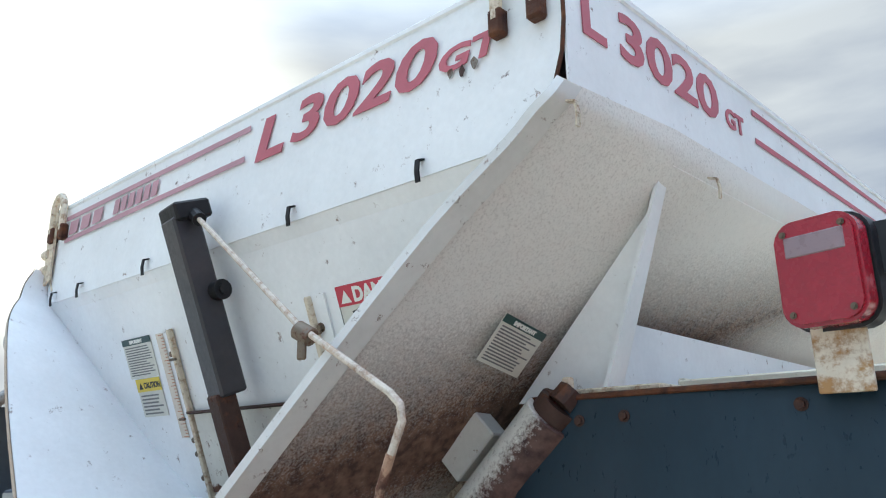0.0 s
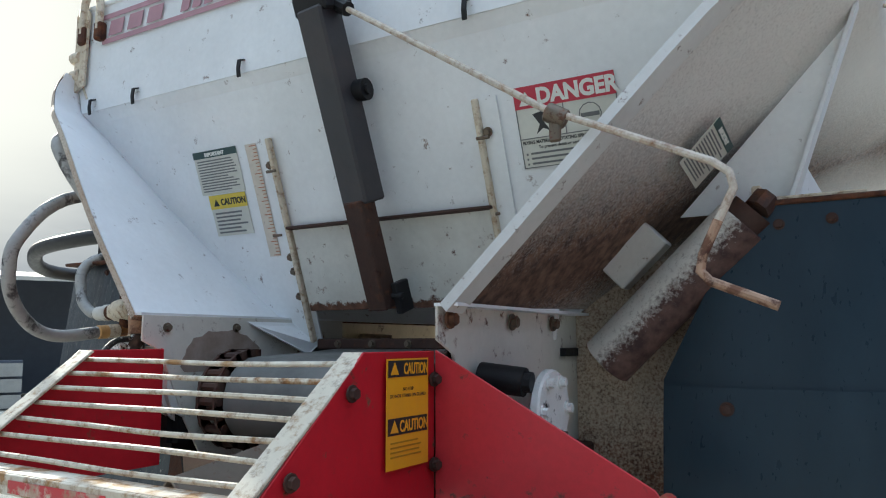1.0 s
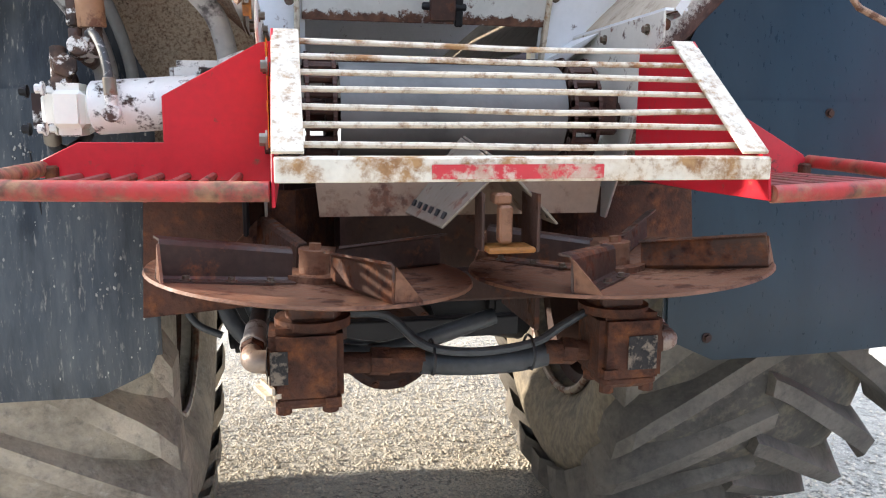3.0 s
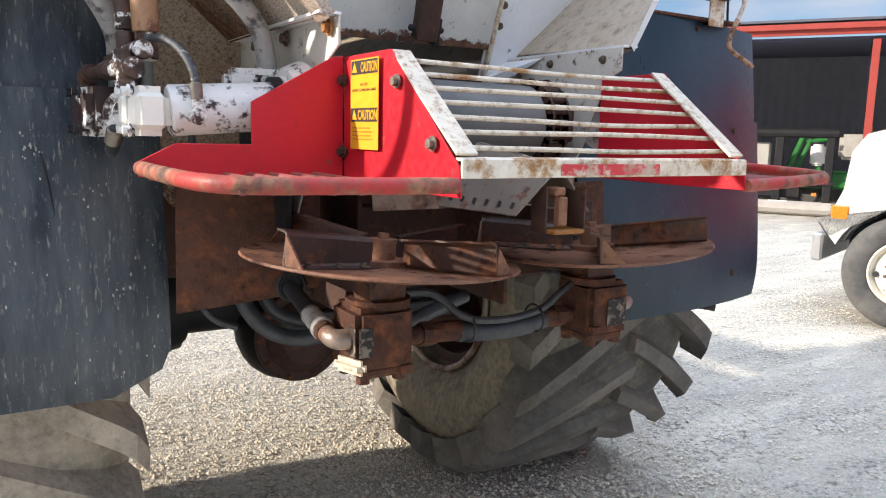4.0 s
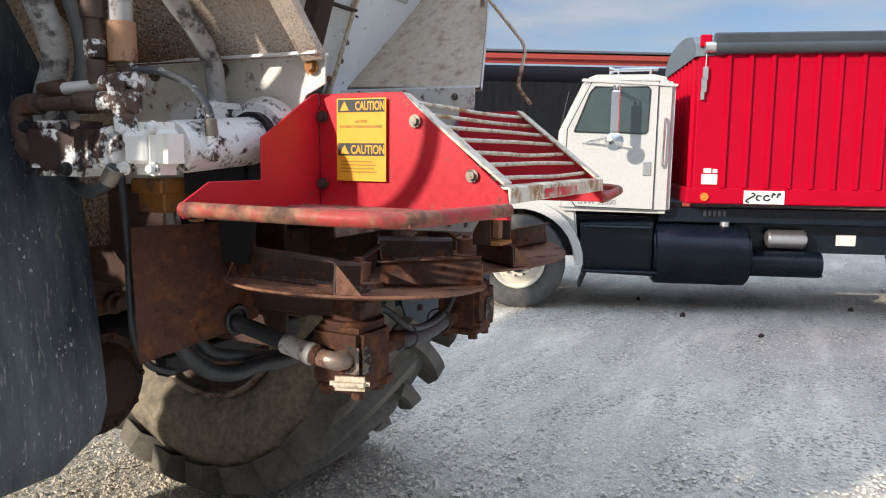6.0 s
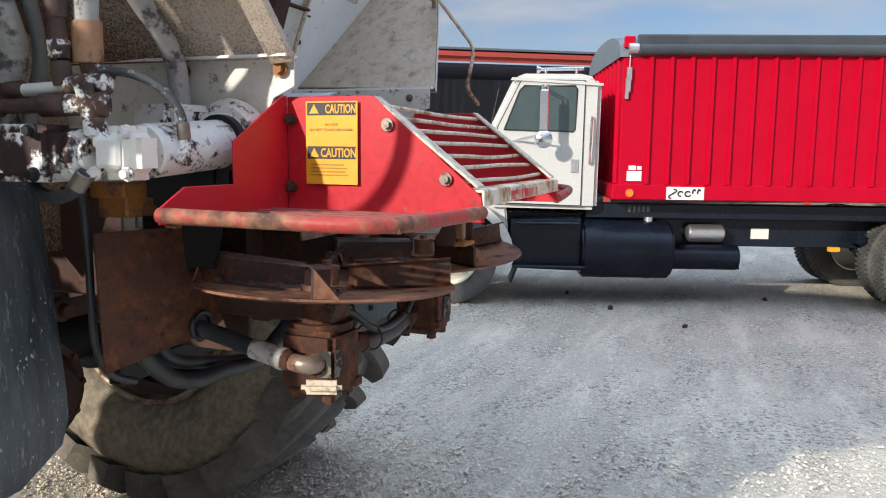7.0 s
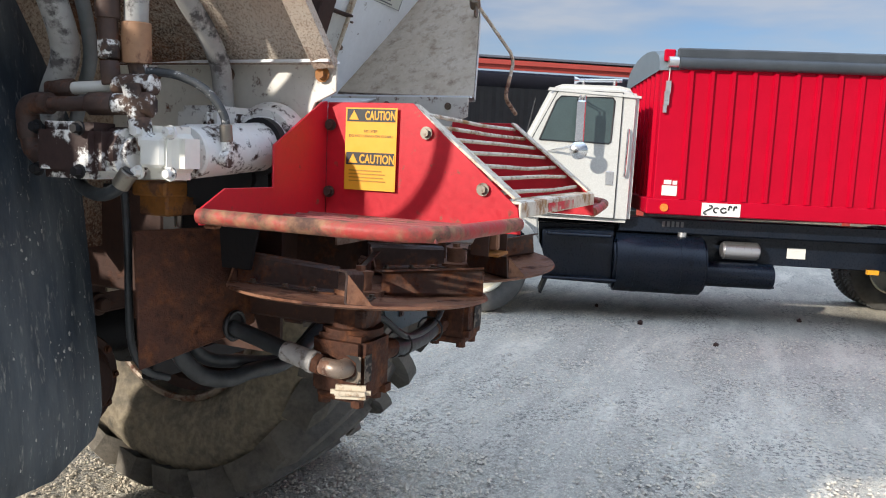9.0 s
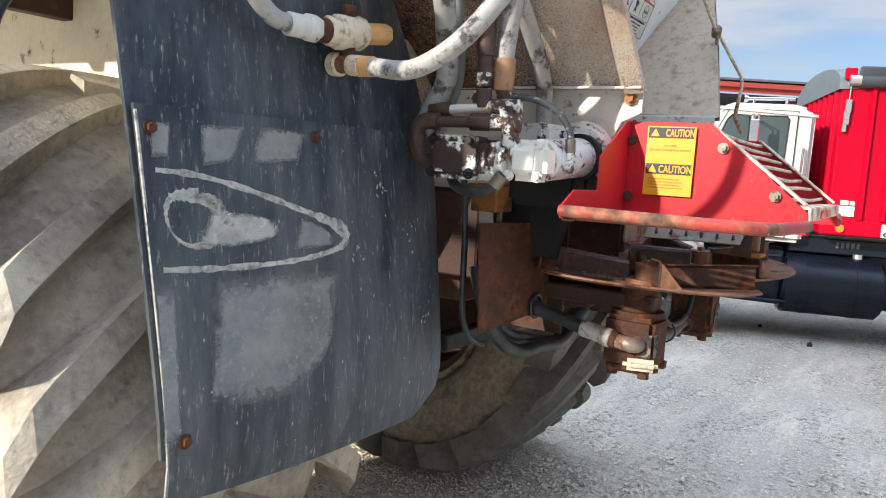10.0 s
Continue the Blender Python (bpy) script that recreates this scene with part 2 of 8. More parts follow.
TARP_GREY = material("grey_tarp_cap", (0.13, 0.16, 0.18), 0.5, vary=0.1, bump=0.1)
CHROME = material("chrome", (0.75, 0.75, 0.75), 0.15, metal=1.0, vary=0.03, bump=0.0)
ALU = material("brushed_aluminium", (0.6, 0.6, 0.6), 0.35, metal=0.9, vary=0.08, bump=0.0)
AMBER = material("amber_lens", (0.75, 0.20, 0.015), 0.25, vary=0.04, bump=0.0, coat=0.6)
LENS_RED = material("red_lens", (0.34, 0.008, 0.024), 0.25, vary=0.08, bump=0.05, bump_scale=160, coat=0.7)
LENS_CLEAR = material("milky_lens", (0.30, 0.22, 0.24), 0.3, vary=0.05, bump=0.1, bump_scale=160)
GLOSS_BLACK = material("black_moulding", (0.015, 0.015, 0.017), 0.4, vary=0.1, bump=0.0)
SHED_WALL = material("grey_blue_corrugated_steel", (0.11, 0.12, 0.15), 0.55, vary=0.08, bump=0.0)
SHED_RED = material("brown_red_trim", (0.34, 0.048, 0.034), 0.5, vary=0.08, bump=0.0)
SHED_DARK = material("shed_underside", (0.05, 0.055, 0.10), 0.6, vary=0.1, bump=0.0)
GREEN = material("farm_green_paint", (0.02, 0.16, 0.03), 0.4, vary=0.1, bump=0.0)
CONCRETE = material("pale_concrete", (0.42, 0.40, 0.36), 0.8, vary=0.1, dirt=0.3, bump=0.2)
STONE = material("limestone_chips", (0.66, 0.59, 0.47), 0.9, vary=0.14, island=0.10, bump=0.3, bump_scale=120)


def gravel_material():
    """Packed limestone: pale and grey patches, tread streaks along the driving direction, grit and chips."""
    m = bpy.data.materials.new("crushed_limestone")
    m.use_nodes = True
    nt = m.node_tree
    add, link = nt.nodes.new, nt.links.new
    bsdf = nt.nodes["Principled BSDF"]
    bsdf.inputs["Roughness"].default_value = 0.95
    bsdf.inputs["Specular IOR Level"].default_value = 0.2
    co = add("ShaderNodeTexCoord")

    def noise_at(scale, detail, rough, scale3=None, turn=0.0, offset=0.0):
        mp = add("ShaderNodeMapping")
        mp.inputs["Rotation"].default_value = (0, 0, turn)
        mp.inputs["Location"].default_value = (offset, offset, 0)
        mp.inputs["Scale"].default_value = scale3 or (1, 1, 1)
        link(co.outputs["Object"], mp.inputs["Vector"])
        n = add("ShaderNodeTexNoise")
        n.inputs["Scale"].default_value, n.inputs["Detail"].default_value, n.inputs["Roughness"].default_value = scale, detail, rough
        link(mp.outputs["Vector"], n.inputs["Vector"])
        return n.outputs["Fac"]

    def span(v, a, b, c, d):
        n = add("ShaderNodeMapRange")
        for k, x in zip(("From Min", "From Max", "To Min", "To Max"), (a, b, c, d)):
            n.inputs[k].default_value = x
        link(v, n.inputs["Value"])
        return n.outputs["Result"]

    def mix(fac, a, b):
        n = add("ShaderNodeMix")
        n.data_type = "RGBA"
        link(fac, n.inputs[0])
        for k, x in ((6, a), (7, b)):
            if isinstance(x, tuple):
                n.inputs[k].default_value = (*x, 1)
            else:
                link(x, n.inputs[k])
        return n.outputs[2]

    def plus(a, b, wa=1.0, wb=1.0):
        n = add("ShaderNodeMath")
        n.operation = "MULTIPLY_ADD"
        link(b, n.inputs[0])
        n.inputs[1].default_value = wb
        link(a, n.inputs[2])
        return n.outputs[0]
    patch_n = noise_at(0.45, 5, 0.6)
    streak = noise_at(1.0, 8, 0.7, (0.55, 2.6, 1), radians(73), 4.0)
    streak2 = noise_at(1.0, 7, 0.75, (1.2, 7.0, 1), radians(66), 1.0)
    grit = noise_at(46, 9, 0.85)
    lumps = noise_at(16, 4, 0.6)
    chips = add("ShaderNodeTexVoronoi")
    chips.inputs["Scale"].default_value = 42.0
    link(co.outputs["Object"], chips.inputs["Vector"])
    base = mix(span(patch_n, 0.35, 0.65, 0, 1), (0.47, 0.443, 0.372), (0.57, 0.532, 0.442))
    base = mix(span(streak, 0.50, 0.62, 0, 0.8), base, (0.74, 0.69, 0.575))
    base = mix(span(streak, 0.32, 0.45, 0.6, 0), base, (0.34, 0.32, 0.275))
    base = mix(span(streak2, 0.56, 0.68, 0, 0.5), base, (0.70, 0.665, 0.567))
    base = mix(span(grit, 0.34, 0.47, 0.8, 0), base, (0.23, 0.21, 0.172))
    base = mix(span(grit, 0.53, 0.62, 0, 1.0), base, (0.80, 0.745, 0.61))
    base = mix(span(chips.outputs["Distance"], 0.0, 0.28, 0.35, 0), base, (0.62, 0.591, 0.512))
    loose, speck = noise_at(1.5, 7, 0.7, (0.55, 1.5, 1), radians(70), 9.0), noise_at(30, 7, 0.75, None, 0.0, 2.0)
    stones = add("ShaderNodeMath")
    stones.operation = "MULTIPLY"
    link(span(loose, 0.47, 0.58, 0.12, 1), stones.inputs[0])
    link(span(speck, 0.41, 0.50, 0.9, 0), stones.inputs[1])
    base = mix(stones.outputs[0], base, (0.17, 0.16, 0.14))
    link(base, bsdf.inputs["Base Color"])
    bp = add("ShaderNodeBump")
    bp.inputs["Strength"].default_value, bp.inputs["Distance"].default_value = 1.0, 0.020
    h = plus(span(lumps, 0.3, 0.7, 0, 0.55), grit, 1.0, 0.5)
    h = plus(h, chips.outputs["Distance"], 1.0, -0.35)
    link(h, bp.inputs["Height"])
    link(bp.outputs["Normal"], bsdf.inputs["Normal"])
    return m


GRAVEL = gravel_material()


def film_material(name, pale, grey, fine):
    """A pale film that thins out raggedly towards the edge of its patch (uv runs from edge to edge)."""
    m = material(name, grey, 0.65, vary=0.25, dirt=0.7, dirt_col=pale, dirt_scale=fine, bump=0.15, rust=0.3, rust_scale=80, rust_col=(grey, pale))
    nt = m.node_tree
    add, link = nt.nodes.new, nt.links.new
    uv, split = add("ShaderNodeUVMap"), add("ShaderNodeSeparateXYZ")
    uv.uv_map = "UVMap"
    link(uv.outputs["UV"], split.inputs[0])

    def op(kind, a, b=0.0):
        n = add("ShaderNodeMath")
        n.operation = kind
        for k, x in ((0, a), (1, b)):
            if isinstance(x, (int, float)):
                n.inputs[k].default_value = x
            else:
                link(x, n.inputs[k])
        return n.outputs[0]
    rim = []
    for c in ("X", "Y"):
        rim.append(op("MINIMUM", split.outputs[c], op("SUBTRACT", 1.0, split.outputs[c])))
    rim = op("MINIMUM", *rim)
    co, nz = add("ShaderNodeTexCoord"), add("ShaderNodeTexNoise")
    nz.inputs["Scale"].default_value, nz.inputs["Detail"].default_value, nz.inputs["Roughness"].default_value = 38.0, 7.0, 0.72
    link(co.outputs["Object"], nz.inputs["Vector"])
    cover = op("ADD", op("MULTIPLY", rim, 3.4), op("MULTIPLY", op("SUBTRACT", nz.outputs["Fac"], 0.5), 1.1))
    span = add("ShaderNodeMapRange")
    for k, x in zip(("From Min", "From Max", "To Min", "To Max"), (0.05, 0.55, 0.0, 0.92)):
        span.inputs[k].default_value = x
    link(cover, span.inputs["Value"])
    clear, both = add("ShaderNodeBsdfTransparent"), add("ShaderNodeMixShader")
    link(span.outputs["Result"], both.inputs[0])
    link(clear.outputs[0], both.inputs[1])
    link(nt.nodes["Principled BSDF"].outputs[0], both.inputs[2])
    link(both.outputs[0], nt.nodes["Material Output"].inputs["Surface"])
    return m


PALE_FILM = film_material("pale_grey_film", (0.30, 0.30, 0.275), (0.17, 0.185, 0.18), 9.0)
RUBBED_FILM = film_material("pale_rubbed_film", (0.56, 0.54, 0.47), (0.34, 0.335, 0.30), 14.0)


# ---- building blocks ----
def box(bm, c, s, turn=None):
    m = Matrix.Translation(c) @ (turn.to_4x4() if turn else Matrix()) @ Matrix.Diagonal((*s, 1))
    return bmesh.ops.create_cube(bm, size=1.0, matrix=m)["verts"]


def cyl(bm, p0, p1, r, n=16, r2=None):
    p0, p1 = Vector(p0), Vector(p1)
    m = Matrix.Translation((p0 + p1) / 2) @ (p1 - p0).to_track_quat("Z", "Y").to_matrix().to_4x4()
    return bmesh.ops.create_cone(bm, cap_ends=True, segments=n, radius1=r, radius2=r if r2 is None else r2, depth=(p1 - p0).length, matrix=m)["verts"]


def plate(bm, pts, t):
    """A flat polygon with the thickness t along its normal (t < 0: the other way)."""
    pts = [Vector(p) for p in pts]
    normal = Vector()
    for a, b in zip(pts, pts[1:] + pts[:1]):
        normal += a.cross(b)
    normal = normal.normalized() * t
    lo = [bm.verts.new(p) for p in pts]
    hi = [bm.verts.new(p + normal) for p in pts]
    bm.faces.new(lo[::-1])
    bm.faces.new(hi)
    for i in range(len(pts)):
        j = (i + 1) % len(pts)
        bm.faces.new((lo[i], lo[j], hi[j], hi[i]))
    return lo + hi


def smooth_path(pts, steps=6):
    """Catmull-Rom through the points."""
    pts = [Vector(p) for p in pts]
    ext = [2 * pts[0] - pts[1], *pts, 2 * pts[-1] - pts[-2]]
    out = []
    for a, b, c, d in zip(ext, ext[1:], ext[2:], ext[3:]):
        for k in range(steps):
            u = k / steps
            out.append(0.5 * (2 * b + (c - a) * u + (2 * a - 5 * b + 4 * c - d) * u * u + (3 * b - a - 3 * c + d) * u ** 3))
    return out + [pts[-1]]


def tube(bm, pts, r, n=10, curve=0, flat=1.0):
    """A round bar or hose along the points."""
    pts = smooth_path(pts, curve) if curve else [Vector(p) for p in pts]
    rings, side = [], None
    for i, p in enumerate(pts):
        d = (pts[min(i + 1, len(pts) - 1)] - pts[max(i - 1, 0)]).normalized()
        if side is None:
            side = d.orthogonal().normalized()
        side = (side - d * side.dot(d)).normalized()
        up = d.cross(side)
        rad = r(i / (len(pts) - 1)) if callable(r) else r
        rings.append([bm.verts.new(p + (side * math.cos(a) + up * math.sin(a) * flat) * rad) for a in (2 * math.pi * k / n for k in range(n))])
    for a, b in zip(rings, rings[1:]):
        for k in range(n):
            bm.faces.new((a[k], a[(k + 1) % n], b[(k + 1) % n], b[k]))
    bm.faces.new(rings[0][::-1])
    bm.faces.new(rings[-1])


def lathe(bm, profile, n=48, close=False):
    """Turns (radius, height) pairs round z."""
    rings = [[bm.verts.new((r * math.cos(2 * math.pi * k / n), r * math.sin(2 * math.pi * k / n), h)) for k in range(n)] for r, h in profile]
    pairs = list(zip(rings, rings[1:])) + ([(rings[-1], rings[0])] if close else [])
    for a, b in pairs:
        for k in range(n):
            bm.faces.new((a[k], a[(k + 1) % n], b[(k + 1) % n], b[k]))
    return [v for r in rings for v in r]


def bolt_head(bm, p, d, r=0.012, h=0.009):
    p, d = Vector(p), Vector(d).normalized()
    cyl(bm, p, p + d * h * 0.35, r * 1.5, 12)
    cyl(bm, p + d * h * 0.3, p + d * h * 1.3, r, 6)


def bevel(bm, w, angle=30, segments=1):
    bmesh.ops.recalc_face_normals(bm, faces=bm.faces[:])
    sharp = [e for e in bm.edges if e.is_manifold and e.calc_face_angle(0) > radians(angle)]
    bmesh.ops.bevel(bm, geom=sharp, offset=w, segments=segments, affect="EDGES", clamp_overlap=True)


BASES = {}


def thing(name, base, label, category, group="", kind=""):
    ob = new(name)
    ob.empty_display_size = 0.05
    ob.location = base
    BASES[ob.name] = Vector(base)
    return tagged(ob, label, category, group, kind)


def part(name, bm, mat, parent=None, label="", smooth=35):
    """Links a bmesh, given in world coordinates, as one mesh under its parent."""
    bmesh.ops.recalc_face_normals(bm, faces=bm.faces[:])
    origin = BASES[parent.name] if parent else Vector()
    if origin.length:
        bmesh.ops.translate(bm, verts=bm.verts[:], vec=-origin)
    me = bpy.data.meshes.new(name)
    bm.to_mesh(me)
    bm.free()
    me.materials.append(mat)
    if smooth:
        me.shade_smooth()
        me.set_sharp_from_angle(angle=radians(smooth))
    ob = new(name, me)
    if parent:
        ob.parent = parent
    BASES[ob.name] = origin
    return tagged(ob, label)


def writing(name, text, size, mat, parent, origin, right, up, shear=0.0, bold=0.0, stretch=1.0, depth=0.0012, align="LEFT", label=""):
    """Letters of the built-in font, from origin along right, standing up along up, a little proud of their ground."""
    cu = bpy.data.curves.new(name, "FONT")
    cu.body, cu.size, cu.shear, cu.offset, cu.extrude, cu.align_x, cu.resolution_u = text, size, shear, bold, depth, align, 3
    tmp = new("letters", cu)
    me = bpy.data.meshes.new_from_object(tmp.evaluated_get(bpy.context.evaluated_depsgraph_get()))
    bpy.data.objects.remove(tmp)
    right, up = Vector(right).normalized(), Vector(up).normalized()
    out = right.cross(up)
    me.transform(Matrix(((stretch, 0, 0, 0), (0, 1, 0, 0), (0, 0, 1, 0), (0, 0, 0, 1))))
    m = Matrix.Translation(Vector(origin) - BASES[parent.name]) @ Matrix((right, up, out)).transposed().to_4x4()
    me.transform(m)
    me.name = name
    me.materials.clear()
    me.materials.append(mat)
    ob = new(name, me)
    ob.parent = parent
    BASES[ob.name] = BASES[parent.name]
    return tagged(ob, label)


def patch(bm, origin, right, up, x0, y0, x1, y1, lift, t=0.001):
    """A thin rectangle on a plane: from (x0, y0) to (x1, y1) along right and up, lifted off it."""
    o, r, u = Vector(origin), Vector(right).normalized(), Vector(up).normalized()
    n = r.cross(u)
    plate(bm, [o + r * x + u * y + n * lift for x, y in ((x0, y0), (x1, y0), (x1, y1), (x0, y1))], t)


def bars(bm, origin, right, up, x0, x1, y_top, y_bottom, rows, lift, seed=1, thick=0.45):
    """Lines of unreadable print as plain bars."""
    rnd = random.Random(seed)
    step = (y_top - y_bottom) / rows
    for k in range(rows):
        y = y_top - step * (k + 0.5)
        patch(bm, origin, right, up, x0, y - step * thick / 2, x0 + (x1 - x0) * (0.72 + 0.28 * rnd.random()), y + step * thick / 2, lift, 0.0006)


def triangle_sign(bm, origin, right, up, x, y, s, lift):
    o, r, u = Vector(origin), Vector(right).normalized(), Vector(up).normalized()
    n = r.cross(u)
    plate(bm, [o + r * a + u * b + n * lift for a, b in ((x - s / 2, y), (x + s / 2, y), (x, y + s * 0.87))], 0.0008)


# ---- ground ----
def build_ground():
    bm = bmesh.new()
    n = 170
    rnd = random.Random(3)

    def warp(k):
        u = 2 * k / n - 1
        return 2.4 * math.sinh(6.0 * u) / math.sinh(1.0) * 0.9
    rows = []
    for j in range(n + 1):
        row = []
        for i in range(n + 1):
            x, y = warp(i) + 2.0, warp(j) + 1.5
            near_by = max(0.0, 1 - math.hypot(x - 2, y - 1.5) / 14)
            z = near_by * (0.012 * noise.noise((x * 0.9, y * 0.9, 0)) + 0.008 * noise.noise((x * 4, y * 4, 3)) + 0.004 * rnd.uniform(-1, 1)) - 0.012
            row.append(bm.verts.new((x, y, z)))
        rows.append(row)
    for j in range(n):
        for i in range(n):
            bm.faces.new((rows[j][i], rows[j][i + 1], rows[j + 1][i + 1], rows[j + 1][i]))
    ob = part("ground", bm, GRAVEL)
    tagged(ob, "pale crushed limestone yard, loose and dusty", "ground", kind="structure")
    verts, faces = [], []
    shapes = []
    for k in range(6):
        ring = [(math.cos(a) * rnd.uniform(0.7, 1.2), math.sin(a) * rnd.uniform(0.6, 1.1), rnd.uniform(-0.15, 0.2)) for a in (0.2 + 1.256 * q for q in range(5))]
        shapes.append(ring + [(rnd.uniform(-0.3, 0.3), rnd.uniform(-0.3, 0.3), rnd.uniform(0.5, 0.8))])
    for k in range(76000):
        if k < 36000:
            x, y = rnd.uniform(-1.3, 2.0), rnd.uniform(1.2, 5.4)
        else:
            x, y = rnd.uniform(-1.0, 6.5), rnd.uniform(-2.5, 4.0)
            if noise.noise((x * 0.7, y * 2.2, 9)) < rnd.uniform(-0.5, 0.3):
                continue
        s = 0.004 + (0.010 if k < 36000 else 0.012) * rnd.random() ** 3
        turn = rnd.uniform(0, 6.28)
        c, d = math.cos(turn) * s, math.sin(turn) * s
        b = len(verts)
        verts += [(x + c * p[0] - d * p[1], y + d * p[0] + c * p[1], p[2] * s - 0.004) for p in shapes[k % 6]]
        faces += [(b + q, b + (q + 1) % 5, b + 5) for q in range(5)]
    me = bpy.data.meshes.new("gravel")
    me.from_pydata(verts, [], faces)
    me.materials.append(STONE)
    tagged(new("gravel", me), "loose limestone chips scattered over the yard", "gravel", kind="stuff")
    for x, y, s in ((6.19, 0.99, 0.035), (5.6, 0.2, 0.03), (7.4, -0.6, 0.03), (6.9, 1.6, 0.025)):
        bm = bmesh.new()
        bmesh.ops.create_icosphere(bm, subdivisions=1, radius=s, matrix=Matrix.Translation((x, y, s * 0.3)))
        for v in bm.verts:
            v.co += Vector((rnd.uniform(-1, 1), rnd.uniform(-1, 1), rnd.uniform(-1, 0.3))) * s * 0.25
        tagged(part("stone", bm, RUST_DARK), "dark lump of stone lying on the gravel", "stone", "stones on the yard")


build_ground()

# ---- spreader: hopper ----
WALL_Y, FOLD_Z, TOP_Z, HALF = 1.10, 2.53, 2.885, 1.12
SLOPE = 0.375
SECTION = {1: ((1.12, 2.65), (1.118, 2.605), (1.108, 2.572), (1.08, 2.537), (0.818, 2.266), (0.625, 2.065), (0.45, 1.882)),
           -1: ((1.12, 2.62), (1.113, 2.55), (1.088, 2.485), (1.04, 2.425), (0.818, 2.195), (0.625, 2.022), (0.45, 1.862))}  # trough side: x, z
REAR_EDGE = {1: ((1.12, 1.075, 2.62), (1.110, 1.05, 2.585), (1.075, 1.045, 2.56), (1.02, 1.04, 2.515), (0.87, 1.0, 2.385), (0.66, 0.915, 2.135), (0.43, 0.835, 1.862)),
             -1: ((1.12, 1.05, 2.66), (1.118, 1.02, 2.60), (1.09, 1.0, 2.54), (1.0, 0.95, 2.48), (0.864, 0.90, 2.378), (0.66, 0.862, 2.13), (0.43, 0.838, 1.862))}  # its edge behind the wall


def side_x(y, s=1):
    """The side panels spread a little towards the front."""
    return s * (1.125 + 0.046 * (y - 1.1))


def wall_y(z):
    return WALL_Y if z > FOLD_Z else WALL_Y + 0.008 + (FOLD_Z - z) * SLOPE


def wall_at(x, z, off=0.0):
    """A point of the sloped rear wall, off metres out of it."""
    n = Vector((0, -1, -SLOPE)).normalized()
    return Vector((x, wall_y(z), z)) + n * off


WALL_UP = Vector((0, -SLOPE, 1)).normalized()
hopper = thing("spreader_hopper", (0, 1.3, 1.8), "white painted steel spreader hopper with sloped sides and rust stains", "spreader")

bm = bmesh.new()
plate(bm, [(-1.095, WALL_Y, FOLD_Z), (1.035, WALL_Y, FOLD_Z), (1.068, WALL_Y, 2.575), (1.096, WALL_Y, 2.625), (1.114, WALL_Y, 2.68), (1.122, WALL_Y, 2.745), (1.122, WALL_Y, TOP_Z), (-1.122, WALL_Y, TOP_Z), (-1.117, WALL_Y, 2.61)], 0.003)
plate(bm, [(-1.093, WALL_Y + 0.0006, FOLD_Z), (-1.08, WALL_Y + 0.0206, FOLD_Z - 0.034), (1.008, WALL_Y + 0.0206, FOLD_Z - 0.034), (1.035, WALL_Y + 0.0006, FOLD_Z)], -0.006)
rear_panel = part("rear_panel", bm, WHITE, hopper)


def trough_lines(s):
    """The rear edge of a trough side and the line on which it becomes straight."""
    meet = 1.49 if s > 0 else 1.30
    edge = smooth_path([Vector((s * x, y, z)) for x, y, z in REAR_EDGE[s]], 3)
    rear = smooth_path([Vector((s * (x + (0.046 * (meet - 1.1) + 0.003) * max(0.0, (z - 1.88) / 0.74)), meet, z)) for x, z in SECTION[s]], 3)
    return edge, rear


def wall_outline(s):
    """Where the sloped rear wall meets a trough side, from the top down."""
    pts = [wall_at(1.008 if s > 0 else -1.08, FOLD_Z - 0.03)]
    for a, c in zip(*trough_lines(s)):
        rise, run = c.z - a.z, c.y - a.y
        u = (WALL_Y + 0.008 + (FOLD_Z - a.z) * SLOPE - a.y) / (run + rise * SLOPE)
        p = a.lerp(c, u)
        if p.z < FOLD_Z - 0.06 and abs(p.x) < 1.07:
            pts.append(wall_at(p.x - s * 0.003, p.z))
    return pts + [wall_at(s * 0.42, 1.80)]


bm = bmesh.new()
gate_hole = [wall_at(-0.31, 1.80), wall_at(-0.31, 1.89), wall_at(0.31, 1.89), wall_at(0.31, 1.80)]
plate(bm, wall_outline(1) + gate_hole[::-1] + wall_outline(-1)[::-1], 0.006)
rear_wall = part("rear_wall", bm, WHITE, hopper, "sloped white rear wall, stained and spotted with rust")

SHEET_R = material("sheet_underside_paint", (0.78, 0.755, 0.71), 0.55, vary=0.05, rust=0.0, rust_scale=170, rust_col=((0.06, 0.032, 0.024), (0.20, 0.115, 0.075)), dirt=0.32, dirt_col=(0.52, 0.455, 0.39), dirt_scale=2.0, bump=0.08, soft=0.40,
                   streaks=(((0.62, -0.45, 0.64), 0.46, 0.40, 0.72), ((0, 1, 0), 1.3, 0.95, -0.3)))
SHEET_L = material("sheet_underside_rusted", (0.56, 0.50, 0.42), 0.6, vary=0.12, rust=0.24, rust_scale=190, rust_col=((0.035, 0.016, 0.012), (0.17, 0.075, 0.036)), dirt=0.75, dirt_col=(0.34, 0.165, 0.078), dirt_scale=3.0, bump=0.12, soft=0.16, spec=0.3,
                   streaks=(((0, 1, 0), 0.50, 0.80, 0.46), ((0, 0, 1), 0.05, 0.10, 0.07)))
STAINED = material("stained_white_paint", (0.54, 0.465, 0.37), 0.6, vary=0.14, rust=0.30, rust_scale=26, rust_col=((0.20, 0.14, 0.10), (0.36, 0.28, 0.20)), dirt=0.9, dirt_col=(0.37, 0.30, 0.215), dirt_scale=4.0, bump=0.1, soft=0.12, spec=0.25)
